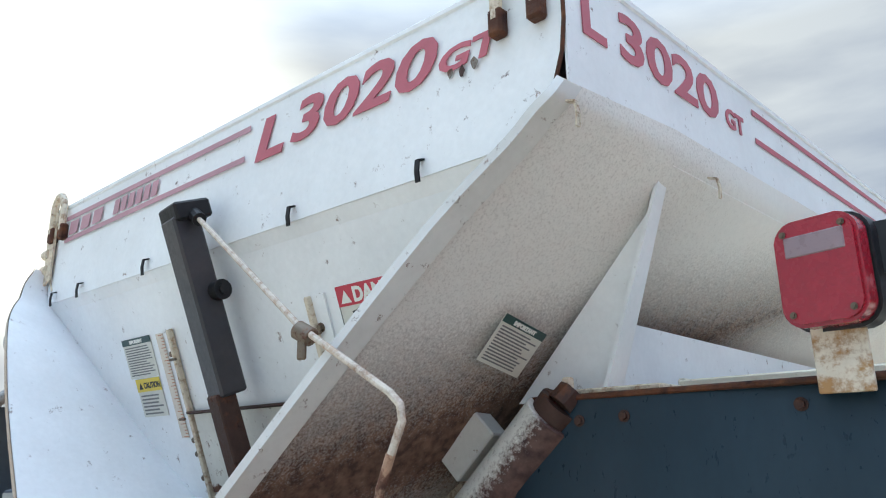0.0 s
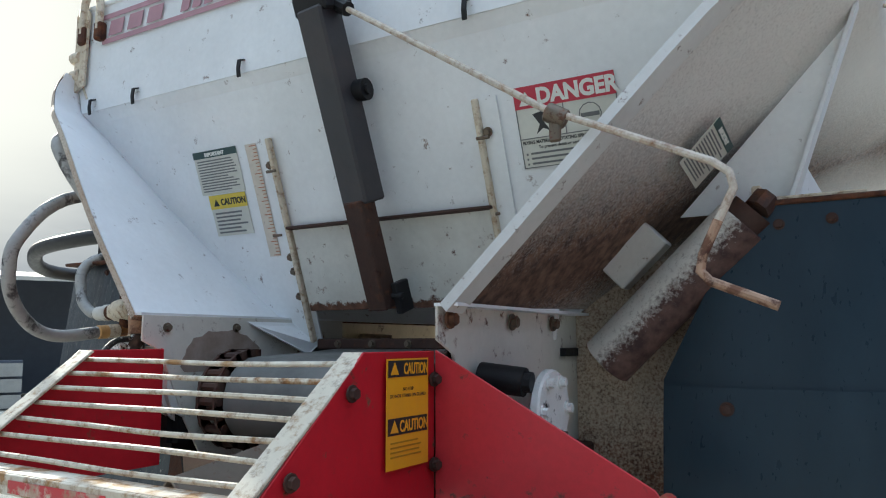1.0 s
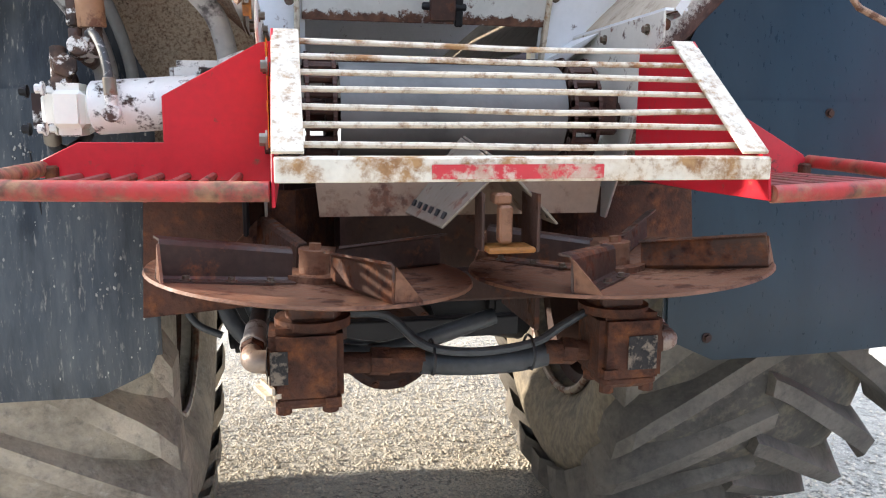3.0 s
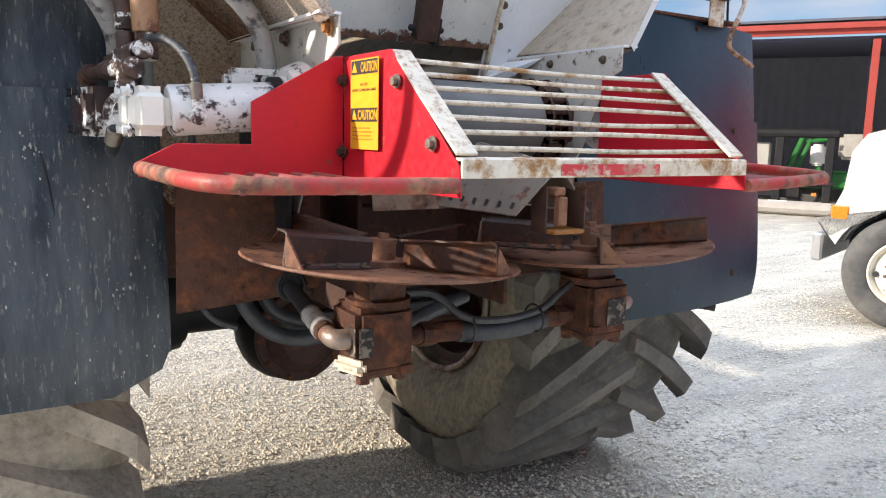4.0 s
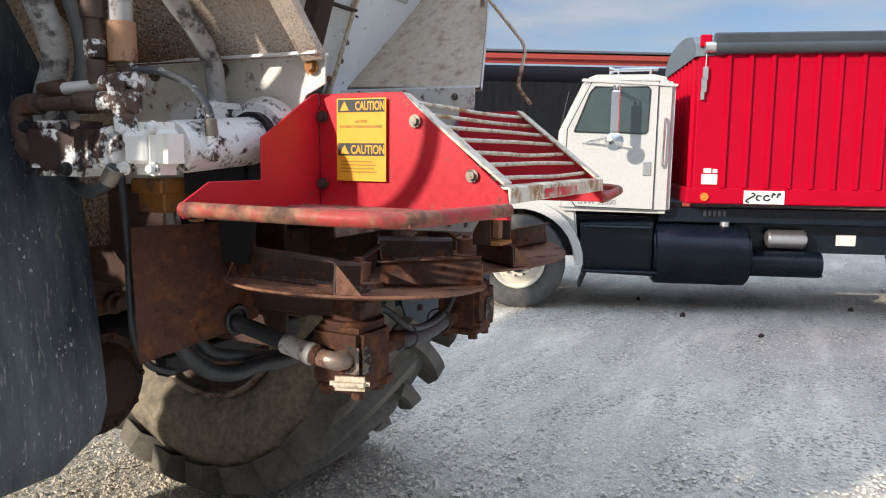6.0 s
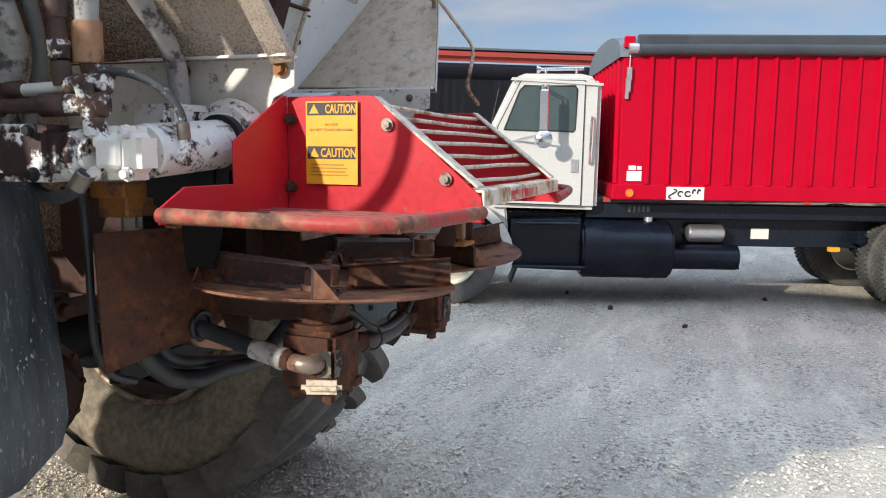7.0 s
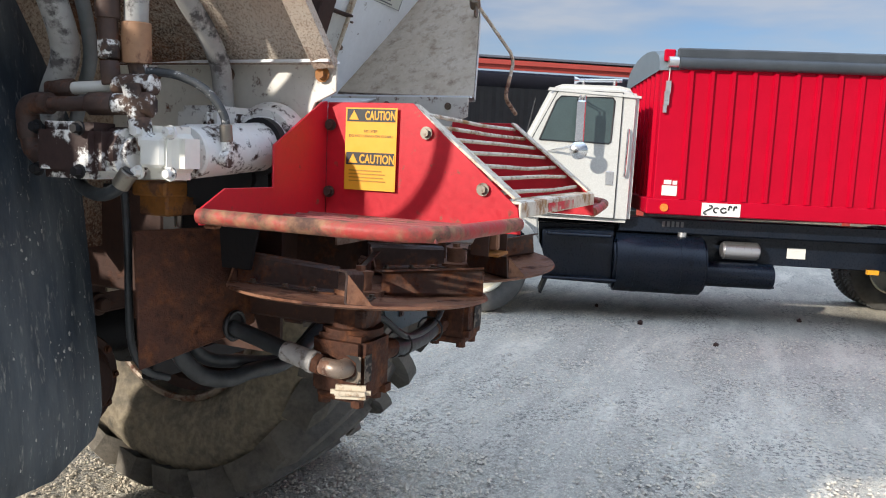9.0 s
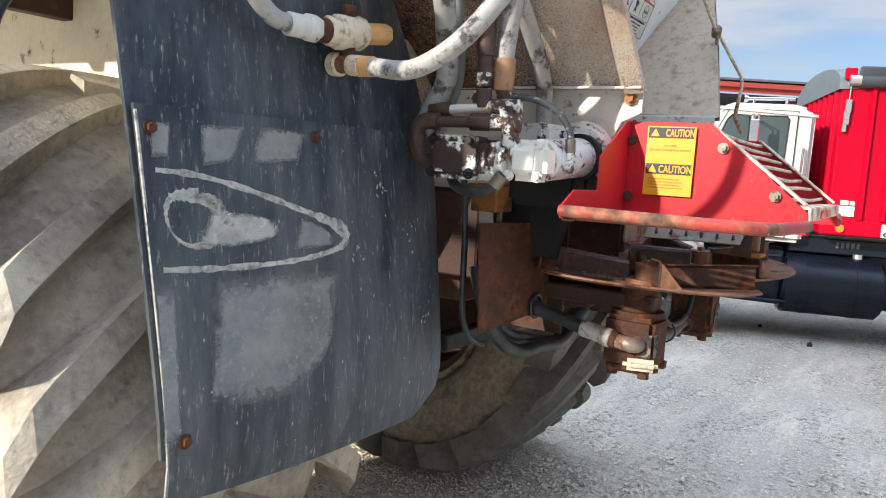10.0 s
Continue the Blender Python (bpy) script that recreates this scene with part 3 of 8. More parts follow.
LIP = material("lip_paint", (0.66, 0.65, 0.62), 0.5, vary=0.05, rust=0.1, rust_scale=40, dirt=0.3, bump=0.05)
for s in (1, -1):
    bm = bmesh.new()
    plate(bm, [(side_x(WALL_Y, s), WALL_Y, 2.612), (side_x(4.6, s), 4.6, 2.612), (side_x(4.6, s), 4.6, TOP_Z), (side_x(WALL_Y, s), WALL_Y, TOP_Z)], 0.006 * -s)
    side_panel = part("side_panel", bm, WHITE, hopper)
    # trough side: it runs past the rear wall, its rear edge bent; painted inside, stained below
    edge, rear = trough_lines(s)

    def trough(off):
        b = bmesh.new()
        down = Vector((s * 0.69, 0, -0.72)) * off
        grid = [[b.verts.new(p + down) for p in (a, a.lerp(c, 0.5), c, *[Vector((c.x + s * 0.046 * (y - c.y) * max(0.0, (c.z - 1.88) / 0.74), y, c.z)) for y in (2.0, 3.2, 4.6)])] for a, c in zip(edge, rear)]
        for a, c in zip(grid, grid[1:]):
            for k in range(5):
                b.faces.new((a[k], a[k + 1], c[k + 1], c[k]))
        bmesh.ops.recalc_face_normals(b, faces=b.faces[:])
        bmesh.ops.solidify(b, geom=b.faces[:], thickness=0.003)
        return b
    part("trough_side", trough(0.0), WHITE if s < 0 else STAINED, hopper, "sloped white trough side" if s < 0 else "sloped trough side, white paint stained grey-brown")
    part("trough_underside", trough(0.0065), SHEET_R if s > 0 else SHEET_L, hopper, "underside of the trough, streaked brown with rust")
    # stiffening lip along the rear edge, on the underside
    bm = bmesh.new()
    down = Vector((s * 0.69, 0, -0.72))
    rows = []
    for a, c in zip(edge, rear):
        ax = (c - a).normalized()
        rows.append([bm.verts.new(a + ax * d + down * h) for d, h in ((-0.003, -0.004), (-0.003, 0.016), (0.045, 0.022), (0.058, 0.008))])
    for a, b in zip(rows, rows[1:]):
        for k in range(3):
            bm.faces.new((a[k], a[k + 1], b[k + 1], b[k]))
    part("lip", bm, LIP if s > 0 else SHEET_L, hopper)

# top rim and corner edges
for s in (1, -1):
    bm = bmesh.new()
    box(bm, (side_x(2.85, s) - s * 0.018, 2.85, TOP_Z + 0.0), (0.045, 3.5, 0.02), Matrix.Rotation(-s * 0.046, 3, "Z"))
    bevel(bm, 0.004)
    part("top_rim", bm, WHITE, hopper)
    bm = bmesh.new()
    tube(bm, [(s * 1.070, WALL_Y - 0.004, 2.578), (s * 1.098, WALL_Y - 0.004, 2.626), (s * 1.116, WALL_Y - 0.004, 2.68), (s * 1.124, WALL_Y - 0.004, 2.745), (s * 1.124, WALL_Y - 0.002, TOP_Z)], 0.0042, 6)
    part("corner_edge", bm, RUSTY if s > 0 else WHITE_CHIP, hopper)
bm = bmesh.new()
box(bm, (0, WALL_Y + 0.012, TOP_Z - 0.003), (2 * HALF, 0.04, 0.018))
bevel(bm, 0.004)
part("top_rim", bm, WHITE, hopper)
bm = bmesh.new()
plate(bm, [(-HALF, 4.6, 1.9), (HALF, 4.6, 1.9), (HALF, 4.6, TOP_Z), (-HALF, 4.6, TOP_Z)], 0.006)
part("front_wall", bm, WHITE, hopper)
# unseen lid, added to keep sky light out of the trough
bm = bmesh.new()
plate(bm, [(-HALF + 0.02, WALL_Y + 0.03, 2.868), (HALF - 0.02, WALL_Y + 0.03, 2.868), (HALF - 0.02, 4.58, 2.868), (-HALF + 0.02, 4.58, 2.868)], 0.006)
part("cover", bm, DARK, hopper)
bm = bmesh.new()
plate(bm, [(-0.43, 1.42, 1.78), (0.43, 1.42, 1.78), (0.43, 4.6, 1.78), (-0.43, 4.6, 1.78)], -0.02)
part("trough_floor", bm, DARK, hopper)


# tarp hooks, bent from strip
def hook(bm, p, out, down):
    p, out, down = Vector(p), Vector(out), Vector(down)
    side = out.cross(down)
    path = [p - down * 0.018, p + out * 0.018 - down * 0.012, p + out * 0.022 + down * 0.012, p + out * 0.02 + down * 0.034]
    for a, b in zip(path, path[1:]):
        m = (a + b) / 2
        d = (b - a)
        q = d.to_track_quat("Z", "Y").to_matrix()
        box(bm, m, (0.012, 0.004, d.length + 0.003), q)


for x in (-1.03, -0.817, -0.367, 0.341, 0.768):
    bm = bmesh.new()
    hook(bm, (x, WALL_Y, 2.550), (0, -1, 0), (0, 0.05, -1))
    part("hook", bm, DARK, hopper, "dark bent tarp hook")
for s in (1, -1):
    for y in (1.085, 1.64, 2.2, 2.8, 3.4):
        bm = bmesh.new()
        hook(bm, (side_x(y, s), y, 2.555), (s, 0, 0), (0, 0, -1))
        part("hook", bm, WHITE_CHIP, hopper, "bent tarp hook with rust in its bend")
# bolts under the right trough side
for y, z in ((2.05, 2.33), (2.13, 2.30), (2.35, 2.42), (2.42, 2.40), (1.98, 2.24), (2.06, 2.22)):
    bm = bmesh.new()
    x = 0.87 + (z - 2.385) * 0.84 if z < 2.385 else 0.87 + (z - 2.385) * 1.16
    bolt_head(bm, (x + 0.006, y, z - 0.008), (0.69, 0, -0.72), 0.009, 0.012)
    part("bolt", bm, BOLT, hopper)


# lifting rings at the rear corners
def lifting_ring(x0, x1):
    xm, w = (x0 + x1) / 2, (x1 - x0) / 2
    bm = bmesh.new()
    arc = [(xm - w, WALL_Y - 0.022, 2.79), (xm - w, WALL_Y - 0.022, 2.87)] + [(xm - w * math.cos(a), WALL_Y - 0.022, 2.87 + 0.06 * math.sin(a)) for a in (0.4, 0.8, 1.2, 1.57, 1.94, 2.34, 2.74)] + [
        (xm + w, WALL_Y - 0.022, 2.87), (xm + w, WALL_Y - 0.022, 2.79)]
    tube(bm, arc, 0.013, 10)
    ring = part("lifting_ring", bm, WHITE_CHIP, hopper, "round-bar lifting ring welded on, rusty at its feet")
    for x in (x0, x1):
        bm = bmesh.new()
        box(bm, (x, WALL_Y - 0.018, 2.785), (0.034, 0.03, 0.06))
        bevel(bm, 0.006)
        part("weld_foot", bm, RUSTY, ring)


lifting_ring(0.985, 1.075)
lifting_ring(-1.085, -1.0)
# bracket plates on the left rear corner
bm = bmesh.new()
plate(bm, [(-HALF - 0.004, 1.08, 2.60), (-HALF - 0.004, 1.08, 2.86), (-HALF + 0.03, 1.08, 2.9), (-HALF + 0.06, 1.08, 2.86), (-HALF + 0.05, 1.08, 2.62)], 0.008)
for z in (2.66, 2.72):
    cyl(bm, (-HALF - 0.02, 1.088, z), (-HALF + 0.02, 1.088, z), 0.02, 10)
part("corner_bracket", bm, WHITE_CHIP, hopper)

# lettering and stripes on the rear panel
RW = Vector((1, 0, 0))
UP = Vector((0, 0, 1))
yl = WALL_Y - 0.008
writing("model_letters", "L", 0.150, INK_RED, hopper, (0.165, yl, 2.730), RW, UP, shear=0.25, bold=0.005, stretch=1.6, label="faded red model lettering")
writing("model_letters", "3020", 0.146, INK_RED, hopper, (0.312, yl, 2.737), RW, UP, shear=0.25, bold=0.0035, stretch=1.66, label="faded red model lettering")
writing("model_letters", "GT", 0.070, INK_RED, hopper, (0.812, yl, 2.739), RW, UP, shear=0.2, bold=0.0022, stretch=1.72, label="faded red model lettering")
for x0, x1, z in ((-1.00, 0.148, 2.832), (-1.00, 0.125, 2.750)):
    bm = bmesh.new()
    patch(bm, (0, yl, 0), RW, UP, x0, z - 0.008, x1, z + 0.008, 0.0)
    part("stripe", bm, INK_PALE, hopper, "faded red stripe")
for x0, x1, cuts in ((-0.97, -0.69, 3), (-0.63, -0.33, 6)):
    w = (x1 - x0) / cuts
    for k in range(cuts):
        bm = bmesh.new()
        xk = x0 + k * w
        o = Vector((0, yl + 0.002, 0))
        plate(bm, [o + Vector((a, -0.002, b)) for a, b in ((xk, 2.766), (xk + w * 0.72, 2.766), (xk + w * 0.72 + 0.012, 2.814), (xk + 0.012, 2.814))], 0.001)
        part("brand_mark", bm, INK_PALE, hopper, "faded red brand mark as plain block")
# scuffed spot at the end of the lettering
rnd = random.Random(8)
for k in range(3):
    bm = bmesh.new()
    cx, cz = 0.855 + 0.03 * k, 2.732 - 0.008 * (k % 2)
    plate(bm, [(cx + 0.011 * math.cos(a) * rnd.uniform(0.4, 1.2), yl - 0.001, cz + 0.014 * math.sin(a) * rnd.uniform(0.4, 1.2)) for a in np.linspace(0, 5.6, 9)], 0.001)
    part("scuff_mark", bm, RUST_DARK if k % 2 else STEEL, hopper, "scuffed bare spot")
# right side
yr = 1.125 - 0.046 * 1.1 + 0.002
SR, = (Vector((0.046, 1, 0)),)
writing("model_letters", "L", 0.146, INK_RED, hopper, (yr + 0.046 * 1.145, 1.145, 2.742), SR, UP, bold=0.0035, stretch=1.25, label="faded red model lettering")
writing("model_letters", "3020", 0.146, INK_RED, hopper, (yr + 0.046 * 1.28, 1.28, 2.744), SR, UP, bold=0.0035, stretch=1.58, label="faded red model lettering")
writing("model_letters", "GT", 0.07, INK_RED, hopper, (yr + 0.046 * 1.775, 1.775, 2.748), SR, UP, bold=0.002, stretch=1.15, label="faded red model lettering")
for z in (2.840, 2.758):
    bm = bmesh.new()
    patch(bm, (yr, 0, 0), SR, UP, 1.955, z - 0.008, 3.6, z + 0.008, 0.0)
    part("stripe", bm, INK_RED, hopper, "faded red stripe")


# decals on the rear wall
def important_decal(parent, o, right, up, w, h, seed, head_mat, word):
    bm = bmesh.new()
    patch(bm, o, right, up, 0, -h, w, 0, 0.002)
    d = part("decal", bm, VINYL, parent, "white printed instruction decal")
    bm = bmesh.new()
    patch(bm, o, right, up, 0, -h * 0.16, w, 0, 0.0034)
    part("heading", bm, head_mat, d)
    bm = bmesh.new()
    bars(bm, o, right, up, w * 0.06, w * 0.94, -h * 0.2, -h * 0.95, 12, 0.0034, seed)
    part("print", bm, INK_GREY, d)
    n = Vector(right).cross(Vector(up)).normalized()
    writing("heading_word", word, h * 0.11, INK_WHITE, d, Vector(o) + Vector(right).normalized() * w * 0.5 - Vector(up).normalized() * h * 0.125 + n * 0.0048, right, up, bold=0.001, align="CENTER", depth=0.0004)


o = wall_at(-0.646, 2.357, 0.0)
important_decal(hopper, o, RW, WALL_UP, 0.179, 0.13, 5, INK_GREEN, "IMPORTANT")
o2 = wall_at(-0.622, 2.232, 0.0)
bm = bmesh.new()
patch(bm, o2, RW, WALL_UP, 0, -0.125, 0.15, 0, 0.002)
d = part("decal", bm, VINYL, hopper, "white caution decal with a yellow heading")
bm = bmesh.new()
patch(bm, o2, RW, WALL_UP, 0, -0.042, 0.15, 0, 0.0034)
part("heading", bm, YELLOW_PALE, d)
bm = bmesh.new()
bars(bm, o2, RW, WALL_UP, 0.012, 0.14, -0.05, -0.12, 6, 0.0034, 9)
part("print", bm, INK_GREY, d)
bm = bmesh.new()
triangle_sign(bm, o2, RW, WALL_UP, 0.028, -0.033, 0.024, 0.0048)
part("warning_triangle", bm, INK_BLACK, d)
WN = RW.cross(WALL_UP)
writing("heading_word", "CAUTION", 0.026, INK_BLACK, d, o2 + RW * 0.046 - WALL_UP * 0.031 + WN * 0.0048, RW, WALL_UP, bold=0.001, stretch=0.86, depth=0.0004)

# danger sign
o3 = wall_at(0.416, 2.366, 0.0)
DS = 0.705  # size of the sign
bm = bmesh.new()
patch(bm, o3, RW, WALL_UP, 0 * DS, -0.262 * DS, 0.335 * DS, 0 * DS, 0.002)
d = part("decal", bm, VINYL, hopper, "white and red danger decal with pictures")
bm = bmesh.new()
patch(bm, o3, RW, WALL_UP, 0 * DS, -0.07 * DS, 0.335 * DS, 0 * DS, 0.0034)
part("heading", bm, DANGER_RED, d)
writing("heading_word", "DANGER", 0.068 * DS, INK_WHITE, d, o3 + RW * 0.078 * DS - WALL_UP * 0.059 * DS + WN * 0.0048, RW, WALL_UP, bold=0.002, stretch=0.96, depth=0.0004)
bm = bmesh.new()
triangle_sign(bm, o3, RW, WALL_UP, 0.042 * DS, -0.060 * DS, 0.05 * DS, 0.0048)
part("warning_triangle", bm, INK_WHITE, d)
bm = bmesh.new()
patch(bm, o3, RW, WALL_UP, 0.160 * DS, -0.165 * DS, 0.163 * DS, -0.07 * DS, 0.0034)
patch(bm, o3, RW, WALL_UP, 0.0 * DS, -0.168 * DS, 0.335 * DS, -0.165 * DS, 0.0034)
for a in ((0.0, -0.262, 0.335, -0.259), (0, -0.262, 0.003, -0.07), (0.332, -0.262, 0.335, -0.07)):
    patch(bm, o3, RW, WALL_UP, *[v * DS for v in a], 0.0034)
part("border", bm, INK_GREY, d)
bm = bmesh.new()
plate(bm, [o3 + RW * a * DS + WALL_UP * b * DS + WN * 0.0034 for a, b in ((0.06, -0.155), (0.075, -0.125), (0.055, -0.09), (0.085, -0.085), (0.11, -0.1), (0.092, -0.122), (0.11, -0.15), (0.085, -0.138))], 0.0008)
part("picture", bm, INK_BLACK, d, "plain black warning shape")
bm = bmesh.new()
for a in range(12):
    t0, t1 = a * 0.5236, (a + 1) * 0.5236
    c = o3 + RW * 0.245 * DS - WALL_UP * 0.118 * DS + WN * 0.0034
    plate(bm, [c + RW * r * DS * math.cos(t) + WALL_UP * r * DS * math.sin(t) for r, t in ((0.034, t0), (0.037, t0), (0.037, t1), (0.034, t1))], 0.0008)
patch(bm, o3, RW, WALL_UP, 0.215 * DS, -0.125 * DS, 0.275 * DS, -0.112 * DS, 0.0034)
part("picture", bm, INK_GREY, d, "plain black warning shape")
writing("danger_text", "FLYING MATERIAL & ROTATING SPINNER HAZARD", 0.0148 * DS, INK_BLACK, d, o3 + RW * 0.008 * DS - WALL_UP * 0.184 * DS + WN * 0.0036, RW, WALL_UP, bold=0.0003, depth=0.0003, stretch=0.86)
writing("danger_text", "To prevent death or serious injury", 0.0135 * DS, INK_BLACK, d, o3 + RW * 0.06 * DS - WALL_UP * 0.201 * DS + WN * 0.0036, RW, WALL_UP, bold=0.0002, depth=0.0003)
bm = bmesh.new()
bars(bm, o3, RW, WALL_UP, 0.03 * DS, 0.29 * DS, -0.207 * DS, -0.256 * DS, 3, 0.0034, 4, 0.4)
for k in range(3):
    patch(bm, o3, RW, WALL_UP, 0.014 * DS, (-0.219 - 0.0163 * k) * DS, 0.02 * DS, (-0.213 - 0.0163 * k) * DS, 0.0034)
part("print", bm, INK_GREY, d)

# depth ruler beside the gate
bm = bmesh.new()
o4 = wall_at(-0.431, 2.354, 0.0)
patch(bm, o4, RW, WALL_UP, 0, -0.33, 0.042, 0, 0.002)
ruler = part("ruler_strip", bm, material("faded_ruler_vinyl", (0.62, 0.55, 0.46), 0.5, vary=0.12, rust=0.1, rust_scale=30, bump=0.0), hopper, "faded depth ruler strip")
bm = bmesh.new()
for k in range(33):
    patch(bm, o4, RW, WALL_UP, 0.042 - (0.026 if k % 4 == 0 else 0.014), -0.006 - 0.01 * k - 0.0012, 0.042, -0.006 - 0.01 * k + 0.0012, 0.0034, 0.0005)
part("tick_marks", bm, material("rust_red_ink", (0.40, 0.15, 0.08), 0.6, vary=0.15, bump=0), ruler)

# gate guides, straps on both sides of the gate
for s in (-1, 1):
    xs = -0.33 if s < 0 else 0.322
    bm = bmesh.new()
    for a, b, w in ((2.36, 1.80, 0.014),):
        p0, p1 = wall_at(xs, a, 0.012), wall_at(xs, b, 0.012)
        q = (p1 - p0).to_track_quat("Z", "Y").to_matrix()
        box(bm, (p0 + p1) / 2, (w, 0.02, (p1 - p0).length), q)
    bevel(bm, 0.003)
    guide = part("gate_guide", bm, WHITE_CHIP, hopper, "upright gate guide bar, rusty along its edges")
    if s > 0:
        bm = bmesh.new()
        p0, p1 = wall_at(0.349, 2.36, 0.004), wall_at(0.349, 1.80, 0.004)
        q = (p1 - p0).to_track_quat("Z", "Y").to_matrix()
        box(bm, (p0 + p1) / 2, (0.05, 0.006, (p1 - p0).length), q)
        part("backing_strip", bm, WHITE, guide)
    for z in ((2.29, 2.04, 2.0, 1.93) if s < 0 else (2.285, 2.02, 1.96)):
        bm = bmesh.new()
        bolt_head(bm, wall_at(xs + (0.018 if s > 0 else 0.018) * s, z, 0.008), WN, 0.008, 0.008)
        part("bolt", bm, BOLT, guide)
    bm = bmesh.new()
    cyl(bm, wall_at(xs - 0.008 * s, 2.275, 0.02), wall_at(xs + 0.024 * s, 2.275, 0.02), 0.0045, 8)
    part("pin", bm, BOLT, guide)
    bm = bmesh.new()
    cyl(bm, wall_at(xs - 0.05 * (1 if s < 0 else -0.2), 2.105, 0.024), wall_at(xs + 0.02 * s, 2.105, 0.024), 0.004, 8)
    part("pin", bm, BOLT, guide)

# gussets under the trough sides
for s in (1, -1):
    bm = bmesh.new()
    plate(bm, [(s * 1.085, 1.49, 2.50), (s * 1.105, 1.49, 2.545), (s * 0.945, 1.49, 2.09), (s * 0.70, 1.49, 2.09)], 0.006)
    bevel(bm, 0.0015)
    g = part("gusset", bm, WHITE, hopper, "triangular white gusset plate below the trough side")
    bm = bmesh.new()
    plate(bm, [(s * 1.107, 1.475, 2.545), (s * 1.107, 1.515, 2.545), (s * 0.947, 1.525, 2.09), (s * 0.947, 1.455, 2.09)], 0.008)
    part("flange", bm, WHITE, g)
    bm = bmesh.new()
    plate(bm, [(s * 0.945, 1.53, 2.262), (s * 0.965, 3.4, 2.25), (s * 0.955, 3.4, 1.92), (s * 0.945, 1.53, 1.92)], 0.006)
    part("side_skirt", bm, WHITE, hopper, "white upright plate below the trough")
    bm = bmesh.new()
    box(bm, (s * 0.985, 1.46, 2.10), (0.22, 0.10, 0.012))
    box(bm, (s * 0.885, 1.415, 2.115), (0.02, 0.02, 0.035))
    bevel(bm, 0.003)
    part("foot", bm, WHITE_CHIP, g)

# label under the right trough side
right_sheet = Vector((0.72, 0, 0.69)).normalized()
n_out = Vector((0.69, 0, -0.72)).normalized()
right_sheet = Vector((0.694, 0, 0.72))
o5 = Vector((0.828, 1.268, 2.273)) + n_out * 0.017
rx, ux = Vector((0, 0.978, -0.21)), right_sheet
important_decal(hopper, o5, rx, ux, 0.145, 0.122, 8, INK_GREEN, "IMPORTANT")

# ---- chute below the hopper ----
chute = thing("discharge_chute", (0, 1.2, 1.6), "white bolted steel chute below the hopper, rusty at its seams", "chute")
CHUTE_W = material("chute_paint", (0.70, 0.68, 0.62), 0.45, vary=0.06, rust=0.12, rust_scale=25, dirt=0.3, dirt_col=(0.40, 0.34, 0.27), bump=0.08, streaks=(((0, 0, 1), 0.25, 0.03, 0.05),))
for s in (1, -1):
    bm = bmesh.new()
    plate(bm, [(s * 0.415, 0.845, 1.862), (s * 0.415, 1.6, 1.862), (s * 0.415, 1.6, 1.40), (s * 0.415, 1.10, 1.40), (s * 0.415, 0.98, 1.60), (s * 0.415, 0.90, 1.775), (s * 0.415, 0.845, 1.80)], 0.006 * s)
    bevel(bm, 0.0015)
    side = part("side_plate", bm, CHUTE_W, chute)
    bm = bmesh.new()
    box(bm, (s * 0.435, 1.2, 1.864), (0.05, 0.72, 0.006))
    part("flange", bm, WHITE, side)
    for y in (0.877, 1.138, 1.36):
        bm = bmesh.new()
        bolt_head(bm, (s * 0.421, y, 1.838), (s, 0, 0), 0.012, 0.012)
        part("bolt", bm, BRASS if y < 1 else BOLT, side)
    # small corner plate beside the gate
    bm = bmesh.new()
    plate(bm, [(s * 0.409, 1.18, 1.852), (s * 0.409, 1.37, 1.852), (s * 0.322, 1.385, 1.79), (s * 0.34, 1.36, 1.76)], 0.004)
    part("corner_plate", bm, WHITE, chute)
    for y, z in ((0.915, 1.832), (1.14, 1.834)):
        bm = bmesh.new()
        bolt_head(bm, (s * 0.409, y, z), (-s, 0, 0), 0.008, 0.009)
        part("bolt", bm, BOLT, chute)
# round brown stain inside the left plate
bm = bmesh.new()
rnd = random.Random(5)
plate(bm, [(-0.4085, 1.10 + 0.135 * math.cos(a) * rnd.uniform(0.94, 1.06), 1.745 + 0.085 * math.sin(a) * rnd.uniform(0.92, 1.06)) for a in np.linspace(-0.3, math.pi + 0.3, 22)], 0.0012)
part("stain", bm, material("brown_stain", (0.36, 0.29, 0.25), 0.7, vary=0.15, dirt=0.7, dirt_col=(0.20, 0.14, 0.11), dirt_scale=12.0, bump=0.1), chute, "round brown stain")
bm = bmesh.new()
box(bm, (0, 1.385, 1.79), (0.64, 0.03, 0.03))
bevel(bm, 0.004)
part("gate_sill", bm, RUST_DARK, chute, "brown rusty sill bar below the gate")
for k in range(5):
    bm = bmesh.new()
    bolt_head(bm, (-0.24 + 0.12 * k, 1.37, 1.79), (0, -1, 0), 0.008, 0.008)
    part("bolt", bm, BOLT, chute)

# ---- metering gate ----
gate = thing("metering_gate", (0, 1.3, 1.9), "white steel metering gate with a rusty bottom edge", "gate")
bm = bmesh.new()
plate(bm, [wall_at(-0.318, 1.888, 0.006), wall_at(0.318, 1.888, 0.006), wall_at(0.318, 2.115, 0.006), wall_at(-0.318, 2.115, 0.006)], 0.006)
bevel(bm, 0.002)
part("panel", bm, material("gate_paint", (0.70, 0.69, 0.64), 0.5, vary=0.06, rust=0.08, rust_scale=30, dirt=0.4, bump=0.08, streaks=(((0, 0, 1), -0.01, 0.03, 0.3),)), gate)
bm = bmesh.new()
p0, p1 = wall_at(-0.325, 2.118, 0.014), wall_at(0.325, 2.118, 0.014)
box(bm, (p0 + p1) / 2, (0.65, 0.035, 0.008))
